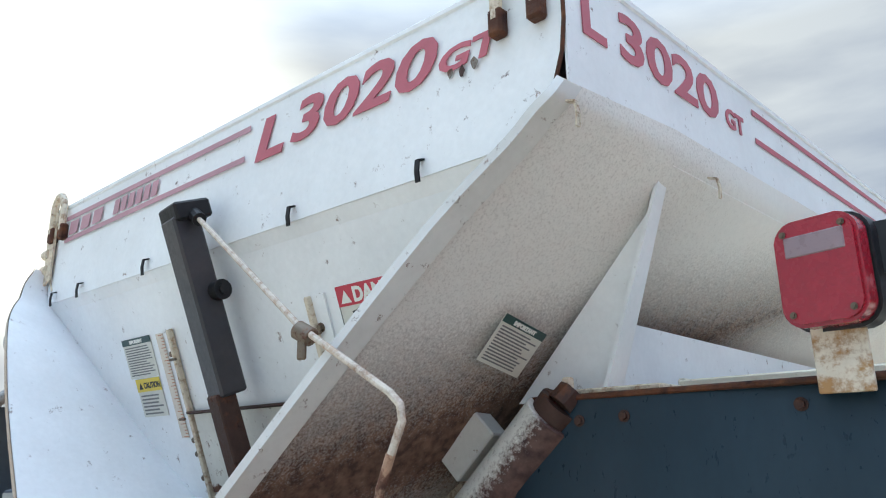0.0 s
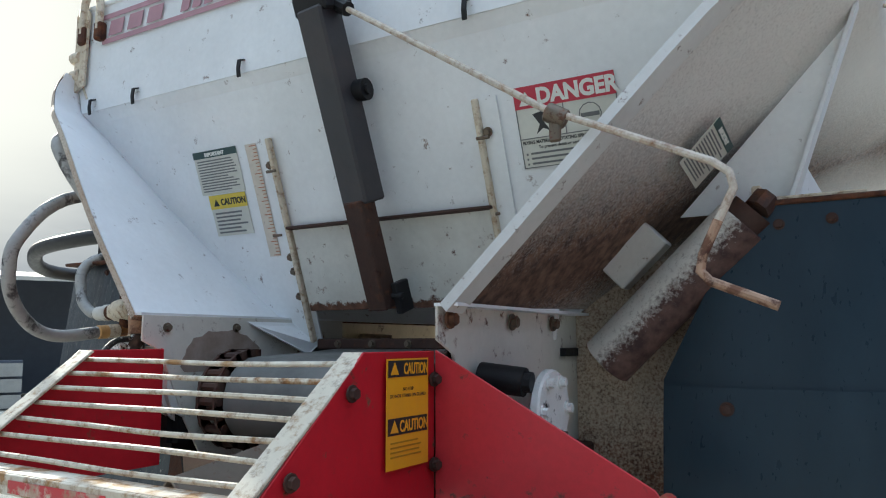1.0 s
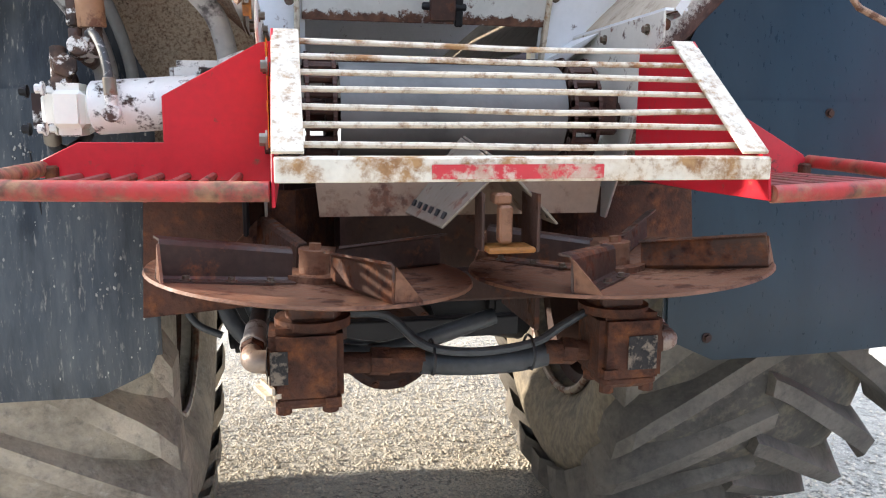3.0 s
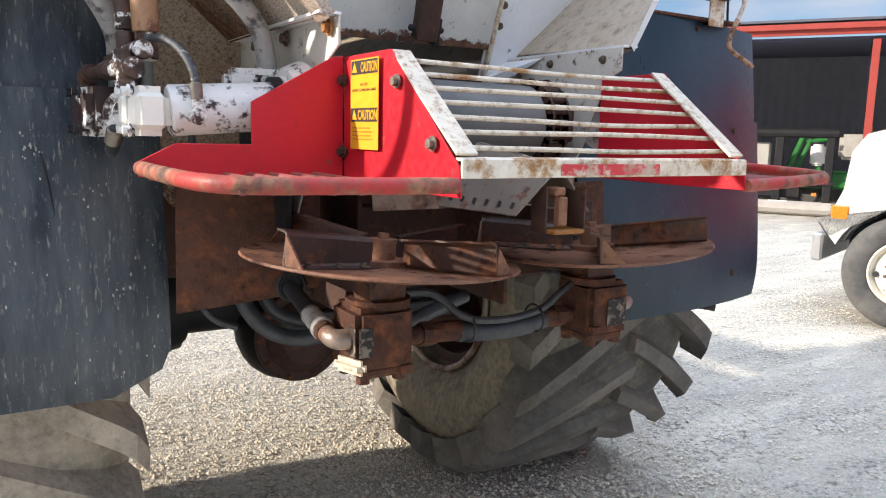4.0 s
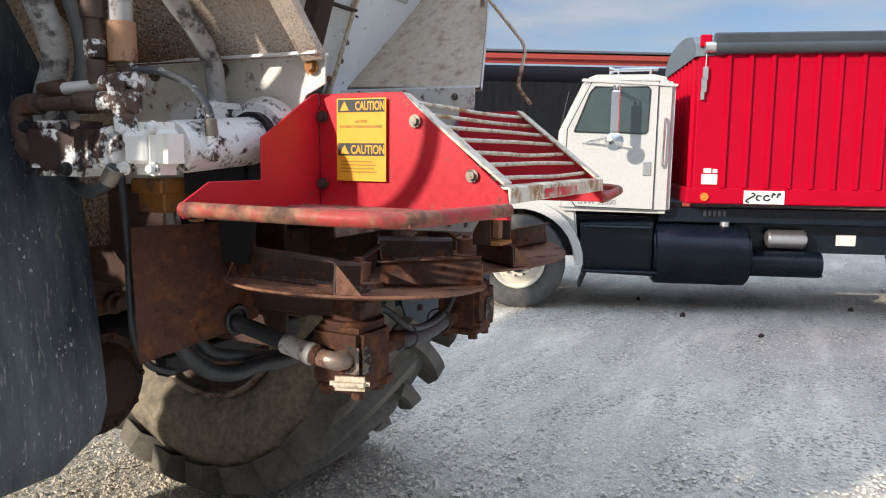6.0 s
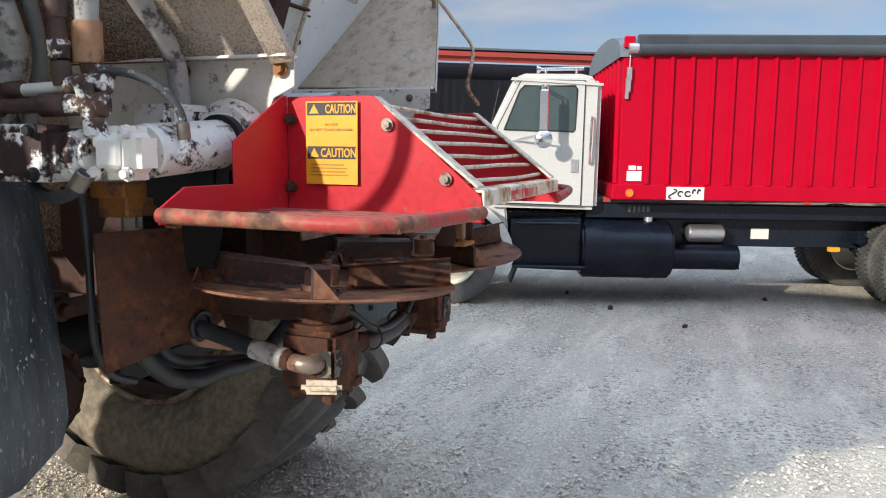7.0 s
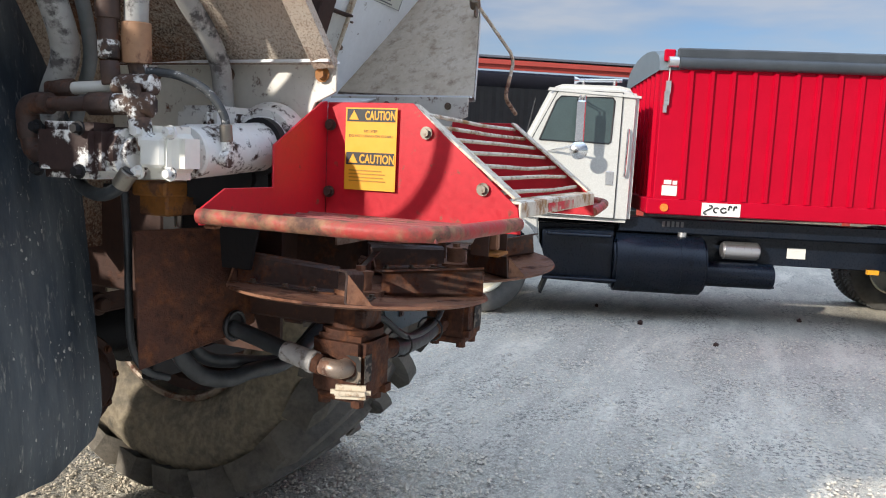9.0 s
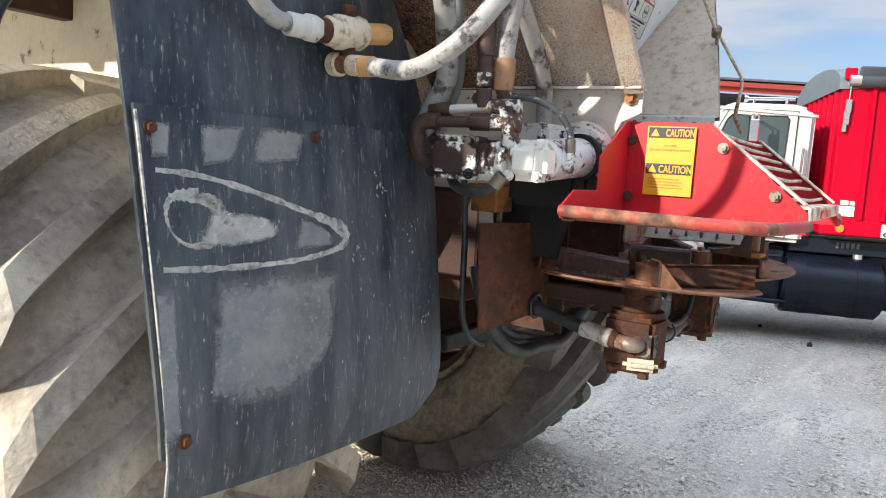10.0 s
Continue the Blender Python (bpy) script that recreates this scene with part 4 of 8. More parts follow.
bevel(bm, 0.002)
part("stiffener", bm, RUST_DARK, gate, "brown horizontal stiffener bar")

# ---- gate jack ----
jack = thing("gate_jack", (-0.02, 1.2, 1.9), "dark square-tube screw jack standing on the gate", "jack")
jt, jj, jb = Vector((-0.014, 1.015, 2.60)), Vector((0.006, 1.14, 2.135)), Vector((-0.02, 1.285, 1.885))
jd = (jt - Vector((0.022, 1.27, 1.89))).normalized()
jq = jd.to_track_quat("Z", "Y").to_matrix()
bm = bmesh.new()
mid = (jt + jj) / 2
box(bm, mid, (0.085, 0.075, (jt - jj).length), jq)
bevel(bm, 0.006)
outer = part("outer_tube", bm, JACK, jack)
bm = bmesh.new()
box(bm, jt + jd * 0.012, (0.11, 0.10, 0.05), jq)
bevel(bm, 0.006)
part("gear_cap", bm, DARK, outer)
bm = bmesh.new()
lowp = jj - jd * 0.26
box(bm, (jj + lowp) / 2, (0.062, 0.055, 0.28), jq)
bevel(bm, 0.004)
part("inner_tube", bm, RUST_DARK, jack)
bm = bmesh.new()
box(bm, lowp + Vector((0.045, 0.02, 0.02)), (0.02, 0.05, 0.08), jq)
cyl(bm, lowp + Vector((-0.05, 0, 0.02)), lowp + Vector((0.06, 0, 0.02)), 0.010, 8)
bevel(bm, 0.003)
part("clevis", bm, DARK, jack)
bm = bmesh.new()
e0 = jt + (jj - jt) * 0.42 + Vector((0.06, 0.02, 0))
cyl(bm, e0 - Vector((0.02, 0, 0)), e0 + Vector((0.012, 0, 0)), 0.027, 14)
cyl(bm, e0 + Vector((0.008, 0, 0)), e0 + Vector((0.02, 0, 0)), 0.014, 10)
part("side_boss", bm, DARK, jack)

crank = thing("crank_handle", (0.6, 0.95, 2.2), "long cranked steel rod, white paint flaking to rust", "crank handle")
bm = bmesh.new()
tube(bm, [(0.03, 1.01, 2.60), (0.16, 0.992, 2.515), (0.60, 0.925, 2.222), (0.90, 0.872, 2.075), (0.925, 0.87, 2.055), (0.93, 0.869, 2.03), (0.905, 0.870, 1.98)], 0.0068, 10)
part("rod", bm, material("rod_paint", (0.60, 0.53, 0.44), 0.55, vary=0.12, rust=0.42, rust_scale=45, rust_col=((0.20, 0.10, 0.055), (0.40, 0.24, 0.14)), soft=0.15, bump=0.15), crank)
bm = bmesh.new()
tube(bm, [(0.905, 0.870, 1.982), (0.88, 0.872, 1.93), (0.875, 0.872, 1.905), (0.89, 0.87, 1.888), (0.985, 0.864, 1.848)], 0.0078, 10)
part("grip", bm, material("rusty_grip", (0.42, 0.26, 0.17), 0.6, vary=0.2, rust=0.5, rust_scale=25, bump=0.2), crank, "rusty bent grip")
bm = bmesh.new()
cyl(bm, (0.02, 1.012, 2.607), (0.07, 1.005, 2.574), 0.018, 10)
part("joint", bm, DARK, crank)
bm = bmesh.new()
cyl(bm, (0.605, 0.915, 2.215), (0.64, 0.925, 2.195), 0.019, 12)
box(bm, (0.622, 0.915, 2.185), (0.022, 0.010, 0.06))
bevel(bm, 0.003)
part("guide_bracket", bm, BOLT, crank)

# ---- conveyor ----
conveyor = thing("belt_conveyor", (0, 1.2, 1.5), "grey belt-over-chain conveyor end between the chute plates", "conveyor")
bm = bmesh.new()
cy, cz, cr = 1.06, 1.655, 0.105
prof = [(1.5, cz + cr + 0.025), (1.25, cz + cr + 0.008)] + [(cy - cr * math.sin(a), cz + cr * math.cos(a)) for a in np.linspace(0, math.pi, 12)] + [(1.6, cz - cr)]
prev = None
for y, z in prof:
    cur = [bm.verts.new((x, y, z)) for x in (-0.25, 0.25)]
    if prev:
        bm.faces.new((prev[0], prev[1], cur[1], cur[0]))
    prev = cur
part("belt", bm, BELT, conveyor, smooth=60)
bm = bmesh.new()
cyl(bm, (-0.52, cy, cz), (0.52, cy, cz), 0.028, 16)
part("drive_shaft", bm, RUST_DARK, conveyor)
for s in (1, -1):
    bm = bmesh.new()
    for k in range(11):
        a = math.pi * k / 10
        p = Vector((s * 0.29, cy - (cr + 0.005) * math.sin(a), cz + (cr + 0.005) * math.cos(a)))
        q = Matrix.Rotation(a, 3, "X")
        for dx in (-0.028, 0.028):
            box(bm, p + Vector((dx, 0, 0)), (0.008, 0.05, 0.026), q)
        cyl(bm, p - Vector((0.034, 0, 0)), p + Vector((0.034, 0, 0)), 0.011, 8)
    part("drag_chain", bm, RUST_DARK, conveyor, "rusty roller chain at the belt edge")
    bm = bmesh.new()
    cyl(bm, (s * 0.262, cy, cz), (s * 0.28, cy, cz), 0.085, 18)
    part("sprocket", bm, RUST_DARK, conveyor)
    bm = bmesh.new()
    box(bm, (s * 0.36, cy - 0.02, cz), (0.05, 0.10, 0.10))
    bevel(bm, 0.008)
    part("bearing_block", bm, RUST_DARK, conveyor)

# ---- spinner guard: red side plates, white grate, foot rails ----
guard = thing("spinner_guard", (0, 0.65, 1.52), "red and white spinner guard with a barred sloping grate", "guard")
for s in (1, -1):
    bm = bmesh.new()
    x = s * 0.383
    plate(bm, [(x, 0.407, 1.510), (x, 0.415, 1.565), (x, 0.668, 1.780), (x, 0.885, 1.780), (x, 0.885, 1.510), (x, 0.62, 1.508)], 0.005 * s)
    bevel(bm, 0.0012)
    side = part("side_plate", bm, RED, guard, "red side plate")
    # wing: transverse plate behind the side plate
    bm = bmesh.new()
    if s > 0:
        wing = [(0.386, 0.888, 1.782), (0.386, 0.888, 1.510), (0.80, 0.888, 1.520), (0.805, 0.888, 1.545), (0.79, 0.888, 1.565)]
    else:
        wing = [(-0.386, 0.888, 1.782), (-0.41, 0.888, 1.778), (-0.592, 0.888, 1.675), (-0.592, 0.888, 1.588), (-0.745, 0.888, 1.588), (-0.815, 0.888, 1.552), (-0.815, 0.888, 1.522), (-0.386, 0.888, 1.512)]
    plate(bm, wing, 0.005)
    bevel(bm, 0.0012)
    part("wing_plate", bm, RED if s < 0 else material("red_paint_dusty_foot", (0.55, 0.028, 0.04), 0.42, vary=0.12, rust=0.10, rust_scale=30, rust_col=((0.08, 0.03, 0.03), (0.2, 0.07, 0.05)), dirt=0.15, dirt_col=(0.3, 0.1, 0.09), bump=0.06, streaks=(((0, 0, 1), 0.0, 0.05, 0.11),)), guard, "red wing plate")
    for z in (1.728, 1.575):
        bm = bmesh.new()
        bolt_head(bm, (s * 0.39, 0.872, z), (s, -0.2, 0), 0.009, 0.010)
        part("bolt", bm, RUST_DARK, side)
    for y, z in ((0.630, 1.716), (0.493, 1.601)):
        bm = bmesh.new()
        bolt_head(bm, (s * 0.388, y, z), (s, 0, 0), 0.0095, 0.009)
        part("bolt", bm, STEEL if s < 0 else RUST_DARK, side)
    # caution decals
    right = Vector((0, -1, 0)) if s < 0 else Vector((0, 1, 0))
    o = Vector((s * 0.3905, 0.831 if s < 0 else 0.719, 1.768))
    n = right.cross(UP)
    bm = bmesh.new()
    patch(bm, o, right, UP, 0, -0.185, 0.130, 0, 0.0005)
    d = part("caution_decal", bm, YELLOW, side, "yellow and black caution decal")
    for y0, wx, ws in ((0.0, 0.050, 0.62), (-0.097, 0.038, 0.72)):
        bm = bmesh.new()
        patch(bm, o, right, UP, 0.004, y0 - 0.031, 0.126, y0 - 0.003, 0.0018, 0.0005)
        part("heading", bm, INK_BLACK, d)
        writing("heading_word", "CAUTION", 0.0275, YELLOW, d, o + right * wx + UP * (y0 - 0.0265) + n * 0.0026, right, UP, bold=0.0006, stretch=ws, depth=0.0003)
        bm = bmesh.new()
        triangle_sign(bm, o, right, UP, 0.022, y0 - 0.027, 0.024, 0.0026)
        part("warning_triangle", bm, YELLOW, d)
    for txt, yy in (("NO STEP", -0.055), ("DO NOT STAND ON GUARD", -0.066)):
        writing("notice", txt, 0.0084, INK_BLACK, d, o + right * 0.065 + UP * yy + n * 0.0019, right, UP, align="CENTER", depth=0.0002)
    bm = bmesh.new()
    bars(bm, o, right, UP, 0.012, 0.118, -0.137, -0.168, 4, 0.0018, 3, 0.35)
    part("print", bm, material("faint_brown_ink", (0.40, 0.20, 0.01), 0.5, bump=0), d)
    # foot rail: bent tube and rungs
    bm = bmesh.new()
    lift = 0.010 if s > 0 else 0.015
    tube(bm, [(s * x, y, z + (lift if s > 0 else 0.022 * (1.539 - z) / 0.029)) for x, y, z in ((0.386, 0.412, 1.510), (0.50, 0.420, 1.513), (0.69, 0.436, 1.520), (0.750, 0.455, 1.523), (0.785, 0.50, 1.526), (0.80, 0.58, 1.529), (0.808, 0.72, 1.534), (0.81, 0.889, 1.539))], 0.0145, 12, 5)
    rail = part("foot_rail", bm, RED_WORN, guard, "bent tube rail, red paint worn to rust")
    for k in range(7):
        u = (k + 0.5) / 7
        xk = 0.43 + 0.34 * u
        yk = 0.432 + 0.01 * u
        bm = bmesh.new()
        tube(bm, [(s * xk, yk, 1.507 + lift + 0.006 * u), (s * xk, 0.888, 1.508 + lift)], 0.008, 8)
        part("rung", bm, RED_DUST, rail)
    bm = bmesh.new()
    box(bm, (s * 0.79, 0.875, 1.53), (0.02, 0.03, 0.03))
    bevel(bm, 0.004)
    part("rail_clip", bm, RUSTY, rail)

# white grate frame
bm = bmesh.new()
box(bm, (0, 0.412, 1.5605), (0.758, 0.006, 0.034))
box(bm, (0, 0.440, 1.576), (0.758, 0.055, 0.006))
bevel(bm, 0.0015)
FRONT = material("grate_front_paint", (0.74, 0.68, 0.56), 0.5, vary=0.1, rust=0.44, rust_scale=18, rust_col=((0.20, 0.09, 0.04), (0.42, 0.24, 0.10)), soft=0.07, dirt=0.85, dirt_scale=9.0, dirt_col=(0.46, 0.31, 0.17), bump=0.12)
lip = part("front_bar", bm, FRONT, guard, "white angle bar, paint flaking to ochre rust")
bm = bmesh.new()
patch(bm, (0, 0.4085, 1.5585), RW, UP, -0.16, -0.011, 0.10, 0.010, 0.0005, 0.0008)
part("reflector_tape", bm, material("scratched_red_tape", (0.55, 0.03, 0.04), 0.35, vary=0.1, rust=0.42, rust_scale=24, rust_col=((0.42, 0.24, 0.16), (0.62, 0.5, 0.40)), bump=0.05), lip, "scratched red reflector tape")
side_d = Vector((0, 0.672 - 0.425, 1.788 - 1.582))
for s in (1, -1):
    bm = bmesh.new()
    a, b = Vector((s * 0.360, 0.425, 1.582)), Vector((s * 0.360, 0.674, 1.776))
    q = (b - a).to_track_quat("Z", "Y").to_matrix()
    m = (a + b) / 2
    up_n = Vector((0, -side_d.z, side_d.y)).normalized()
    w = Vector((0.0225, 0, 0))
    plate(bm, [a - w, a + w, b + w, b - w], 0.006)
    bevel(bm, 0.0012)
    part("side_bar", bm, WHITE_CHIP, guard, "white angle bar with rusty chips")
for k in range(7):
    u = (k + 0.55) / 7.0
    y, z = 0.445 + (0.682 - 0.445) * u, 1.588 + (1.781 - 1.588) * u
    bm = bmesh.new()
    rnd = random.Random(k)
    sag = rnd.uniform(-0.004, 0.006)
    tube(bm, [(-0.36, y, z - 0.008), (-0.12, y, z - 0.008 - sag * 0.4), (0.08, y + 0.001, z - 0.008 - sag), (0.36, y, z - 0.008)], 0.0050, 8, 3)
    part("grate_rod", bm, WHITE_CHIP if k < 5 else FRONT, guard, "round grate rod, white paint flaking to rust")

# ---- spinner discs ----
FIN = material("dark_worn_fin", (0.062, 0.037, 0.030), 0.42, vary=0.3, rust=0.38, rust_scale=10, rust_col=((0.05, 0.022, 0.016), (0.24, 0.095, 0.042)), dirt=0.18, dirt_col=(0.22, 0.115, 0.065), bump=0.2, spec=0.35)


def spinner(name_base, spin, lean):
    d = thing("spinner_disc", name_base, "rusty steel spreading disc with four upright fins", "spinner disc", "pair of spinner discs")
    c = Vector(name_base)
    bm = bmesh.new()
    lathe(bm, [(0.001, 0.0), (0.12, 0.0), (0.293, 0.014), (0.310, 0.017), (0.313, 0.012), (0.295, 0.006), (0.12, -0.008), (0.001, -0.008)], 56)
    bmesh.ops.translate(bm, verts=bm.verts[:], vec=c)
    part("disc", bm, RUST_DISC, d)
    bm = bmesh.new()
    cyl(bm, c + Vector((0, 0, 0.0)), c + Vector((0, 0, 0.012)), 0.062, 20)
    cyl(bm, c + Vector((0, 0, 0.01)), c + Vector((0, 0, 0.05)), 0.03, 18)
    cyl(bm, c + Vector((0, 0, 0.048)), c + Vector((0, 0, 0.058)), 0.032, 18)
    cyl(bm, c + Vector((0, 0, 0.058)), c + Vector((0, 0, 0.070)), 0.013, 6)
    part("hub", bm, RUST_DISC, d)
    for k in range(4):
        a = spin + k * math.pi / 2
        r, t = Vector((math.cos(a), math.sin(a), 0)), Vector((-math.sin(a), math.cos(a), 0))
        bm = bmesh.new()
        rise = lambda u: 0.001 + 0.014 * max(0.0, (u - 0.12) / 0.165)
        # upright web, curled at the top
        a0, a1 = c + r * 0.05 + t * 0.02, c + r * 0.298 + t * 0.035
        z0, z1 = UP * 0.003, UP * 0.016
        near = [a0 + z0 + t * 0.03, a0 + z0 + t * 0.004, a0 + z0 + UP * 0.005, a0 + z0 + UP * 0.050, a0 + z0 + UP * 0.057 - t * 0.005, a0 + z0 + UP * 0.060 - t * 0.02]
        far = [a1 + z1 + t * 0.03, a1 + z1 + t * 0.004, a1 + z1 + UP * 0.005, a1 + z1 + UP * 0.060 - r * 0.005, a1 + z1 + UP * 0.068 - t * 0.006 - r * 0.006, a1 + z1 + UP * 0.072 - t * 0.026]
        na, fa = [bm.verts.new(p) for p in near], [bm.verts.new(p) for p in far]
        for q in range(5):
            bm.faces.new((na[q], fa[q], fa[q + 1], na[q + 1]))
        bmesh.ops.recalc_face_normals(bm, faces=bm.faces[:])
        bmesh.ops.solidify(bm, geom=bm.faces[:], thickness=0.0045)
        fin = part("fin", bm, FIN, d, "dark worn upright fin with a curled top")
        bm = bmesh.new()
        e = c + r * 0.292 + UP * 0.017
        plate(bm, [e + t * 0.036, e + t * 0.09, e + t * 0.036 + UP * 0.06], 0.005)
        part("gusset", bm, RUST_DISC, fin)
        for u in (0.10, 0.17, 0.25):
            bm = bmesh.new()
            bolt_head(bm, c + r * u + t * 0.05 + UP * (0.006 + 0.03 * max(0, u - 0.12) * 2), UP, 0.007, 0.007)
            part("bolt", bm, BOLT, fin)
    d.rotation_euler = (0, lean, 0)
    return d


# both discs lean, their outer rims higher
spinner((-0.317, 0.824, 1.326), radians(-163), 0.0633)
spinner((0.317, 0.824, 1.326), radians(45), -0.0633)

# ---- spinner gearboxes ----
ELBOW = material("worn_elbow_steel", (0.34, 0.27, 0.22), 0.45, metal=0.5, vary=0.2, rust=0.4, rust_scale=30, rust_col=((0.10, 0.05, 0.035), (0.26, 0.14, 0.09)), bump=0.2)
SLEEVE = material("scuffed_grey_sleeve", (0.46, 0.44, 0.42), 0.55, vary=0.15, rust=0.34, rust_scale=34, rust_col=((0.12, 0.10, 0.09), (0.26, 0.22, 0.19)), bump=0.2)
for s in (-1, 1):
    g = thing("spinner_motor", (s * 0.335, 0.83, 1.08), "rust-brown cast spinner motor with a peeling label", "motor", "pair of spinner motors")
    bm = bmesh.new()
    box(bm, (s * 0.335, 0.83, 1.165), (0.142, 0.142, 0.15))
    bevel(bm, 0.014, segments=2)
    body = part("body", bm, RUSTY, g)
    bm = bmesh.new()
    box(bm, (s * 0.335, 0.83, 1.093), (0.125, 0.125, 0.03))
    bevel(bm, 0.01)
    for dx in (-0.045, 0.045):
        cyl(bm, (s * 0.335 + dx, 0.785, 1.068), (s * 0.335 + dx, 0.785, 1.095), 0.016, 8)
        cyl(bm, (s * 0.335 + dx, 0.875, 1.068), (s * 0.335 + dx, 0.875, 1.095), 0.016, 8)
    part("bottom_cover", bm, RUSTY, g)
    bm = bmesh.new()
    cyl(bm, (s * 0.32, 0.835, 1.23), (s * 0.316, 0.835, 1.335), 0.055, 20)
    cyl(bm, (s * 0.32, 0.835, 1.232), (s * 0.32, 0.835, 1.25), 0.075, 20)
    part("neck", bm, RUSTY, g)
    bm = bmesh.new()
    if s > 0:
        patch(bm, (0.335, 0.757, 1.165), RW, UP, -0.012, -0.042, 0.052, 0.03, 0.001, 0.0012)
    else:
        patch(bm, (-0.408, 0.80, 1.165), Vector((0, -1, 0)), UP, 0.0, -0.03, 0.038, 0.034, 0.001, 0.0012)
        patch(bm, (-0.335, 0.757, 1.165), RW, UP, -0.068, -0.03, -0.035, 0.035, 0.001, 0.0012)
    part("label_plate", bm, material("peeling_label", (0.20, 0.16, 0.12), 0.6, vary=0.25, rust=0.62, rust_scale=34, rust_col=((0.008, 0.008, 0.009), (0.035, 0.033, 0.032)), bump=0.3), body, "peeled black and grey label")
    # side port: a cast elbow that turns to the rear hose
    bm = bmesh.new()
    tube(bm, [(s * 0.39, 0.800, 1.168), (s * 0.418, 0.800, 1.169), (s * 0.436, 0.806, 1.170), (s * 0.441, 0.826, 1.172), (s * 0.440, 0.852, 1.175)], lambda u: 0.024 - 0.004 * u, 14, 4)
    port_elbow = part("elbow", bm, ELBOW, g, "worn bare steel elbow")
    bm = bmesh.new()
    cyl(bm, (s * 0.398, 0.800, 1.168), (s * 0.412, 0.800, 1.1685), 0.030, 6)
    cyl(bm, (s * 0.440, 0.848, 1.1745), (s * 0.439, 0.868, 1.178), 0.026, 6)
    bevel(bm, 0.002)
    part("nut", bm, RUSTY, port_elbow)
    bm = bmesh.new()
    box(bm, (s * 0.335 - s * 0.05, 0.762, 1.115 - (0 if s > 0 else 0.02)), (0.03, 0.02, 0.02))
    part("lug", bm, RUSTY, g)
bm = bmesh.new()
box(bm, (-0.410, 0.787, 1.112), (0.03, 0.095, 0.034), Matrix.Rotation(radians(20), 3, "Z"))
bevel(bm, 0.012, segments=2)
port = thing("relief_valve", (-0.41, 0.79, 1.07), "pale painted relief valve on the motor", "valve")
part("valve_body", bm, WHITE_CHIP, port)

# cross line between the two motors
line = thing("cross_hose", (0, 0.84, 1.1), "black hydraulic hose with rusty end fittings between the motors", "hose", "hydraulic hoses")
bm = bmesh.new()
tube(bm, [(-0.10, 0.84, 1.140), (0.0, 0.838, 1.132), (0.10, 0.838, 1.133), (0.17, 0.84, 1.142)], 0.027, 14, 4)
part("hose", bm, HOSE, line)
for a, b, r in ((-0.275, -0.2, 0.022), (-0.205, -0.165, 0.030), (-0.17, -0.095, 0.026), (0.165, 0.21, 0.026), (0.205, 0.235, 0.030), (0.23, 0.275, 0.022)):
    bm = bmesh.new()
    cyl(bm, (a, 0.84, 1.146), (b, 0.84, 1.143), r, 14 if r < 0.03 else 6)
    part("end_fitting", bm, RUSTY, line)

# thin hose looping over the cross line
h = thing("thin_hose", (0, 0.85, 1.17), "thin black hydraulic hose tied to the cross line", "hose", "hydraulic hoses")
bm = bmesh.new()
tube(bm, [(-0.25, 0.86, 1.245), (-0.17, 0.84, 1.24), (-0.11, 0.81, 1.19), (-0.05, 0.805, 1.17), (0.04, 0.806, 1.165), (0.14, 0.81, 1.178), (0.20, 0.815, 1.21), (0.28, 0.83, 1.245), (0.36, 0.86, 1.262)], 0.0095, 10, 5)
part("hose", bm, HOSE, h)
for x in (-0.08, 0.13):
    bm = bmesh.new()
    lathe_pts = [(x, 0.825 + 0.04 * math.cos(a), 1.152 + 0.036 * math.sin(a)) for a in np.linspace(0, 6.1, 14)]
    tube(bm, lathe_pts, 0.003, 6)
    part("cable_tie", bm, GLOSS_BLACK, h)

# ---- spinner carrier: rusty plates, rails, deflector ----
carrier = thing("spinner_carrier", (0, 1.1, 1.1), "rusty steel carrier plates and rails behind the spinner discs", "frame")
for s in (1, -1):
    bm = bmesh.new()
    pts = [(s * 0.685, 1.176, 1.480), (s * 0.696, 1.150, 1.180), (s * 0.44, 1.125, 1.205), (s * 0.345, 1.115, 1.225), (s * 0.345, 1.118, 1.475)]
    plate(bm, pts, 0.008)
    plate(bm, [(s * 0.345, 1.121, 1.225), (s * 0.345, 1.121, 1.475), (s * 0.25, 1.26, 1.475), (s * 0.25, 1.26, 1.225)], 0.008)
    bevel(bm, 0.002)
    part("back_plate", bm, RUSTY, carrier, "large rust-brown back plate")
    bm = bmesh.new()
    cyl(bm, (s * 0.425, 1.135, 1.232), (s * 0.425, 1.110, 1.232), 0.034, 20)
    tube(bm, [(s * 0.425 + 0.034 * math.cos(a), 1.108, 1.232 + 0.034 * math.sin(a)) for a in np.linspace(0, 6.28, 20)], 0.006, 6)
    part("grommet", bm, GLOSS_BLACK, carrier, "black rubber grommet")
    bm = bmesh.new()
    box(bm, (s * 0.24, 1.25, 1.30), (0.012, 0.30, 0.36))
    part("inner_plate", bm, RUST_DARK, carrier)
    bm = bmesh.new()
    box(bm, (s * 0.32, 1.03, 1.275), (0.09, 0.5, 0.05))
    bevel(bm, 0.006)
    part("arm", bm, RUST_DARK, carrier)
bm = bmesh.new()
box(bm, (0, 1.02, 1.262), (0.62, 0.06, 0.07))
bevel(bm, 0.006)
part("cross_rail", bm, RUST_DARK, carrier)
bm = bmesh.new()
plate(bm, [(-0.30, 0.905, 1.438), (0.30, 0.905, 1.438), (0.31, 0.90, 1.535), (-0.31, 0.90, 1.535)], 0.006)
part("tan_apron", bm, TAN, carrier, "tan steel apron plate")
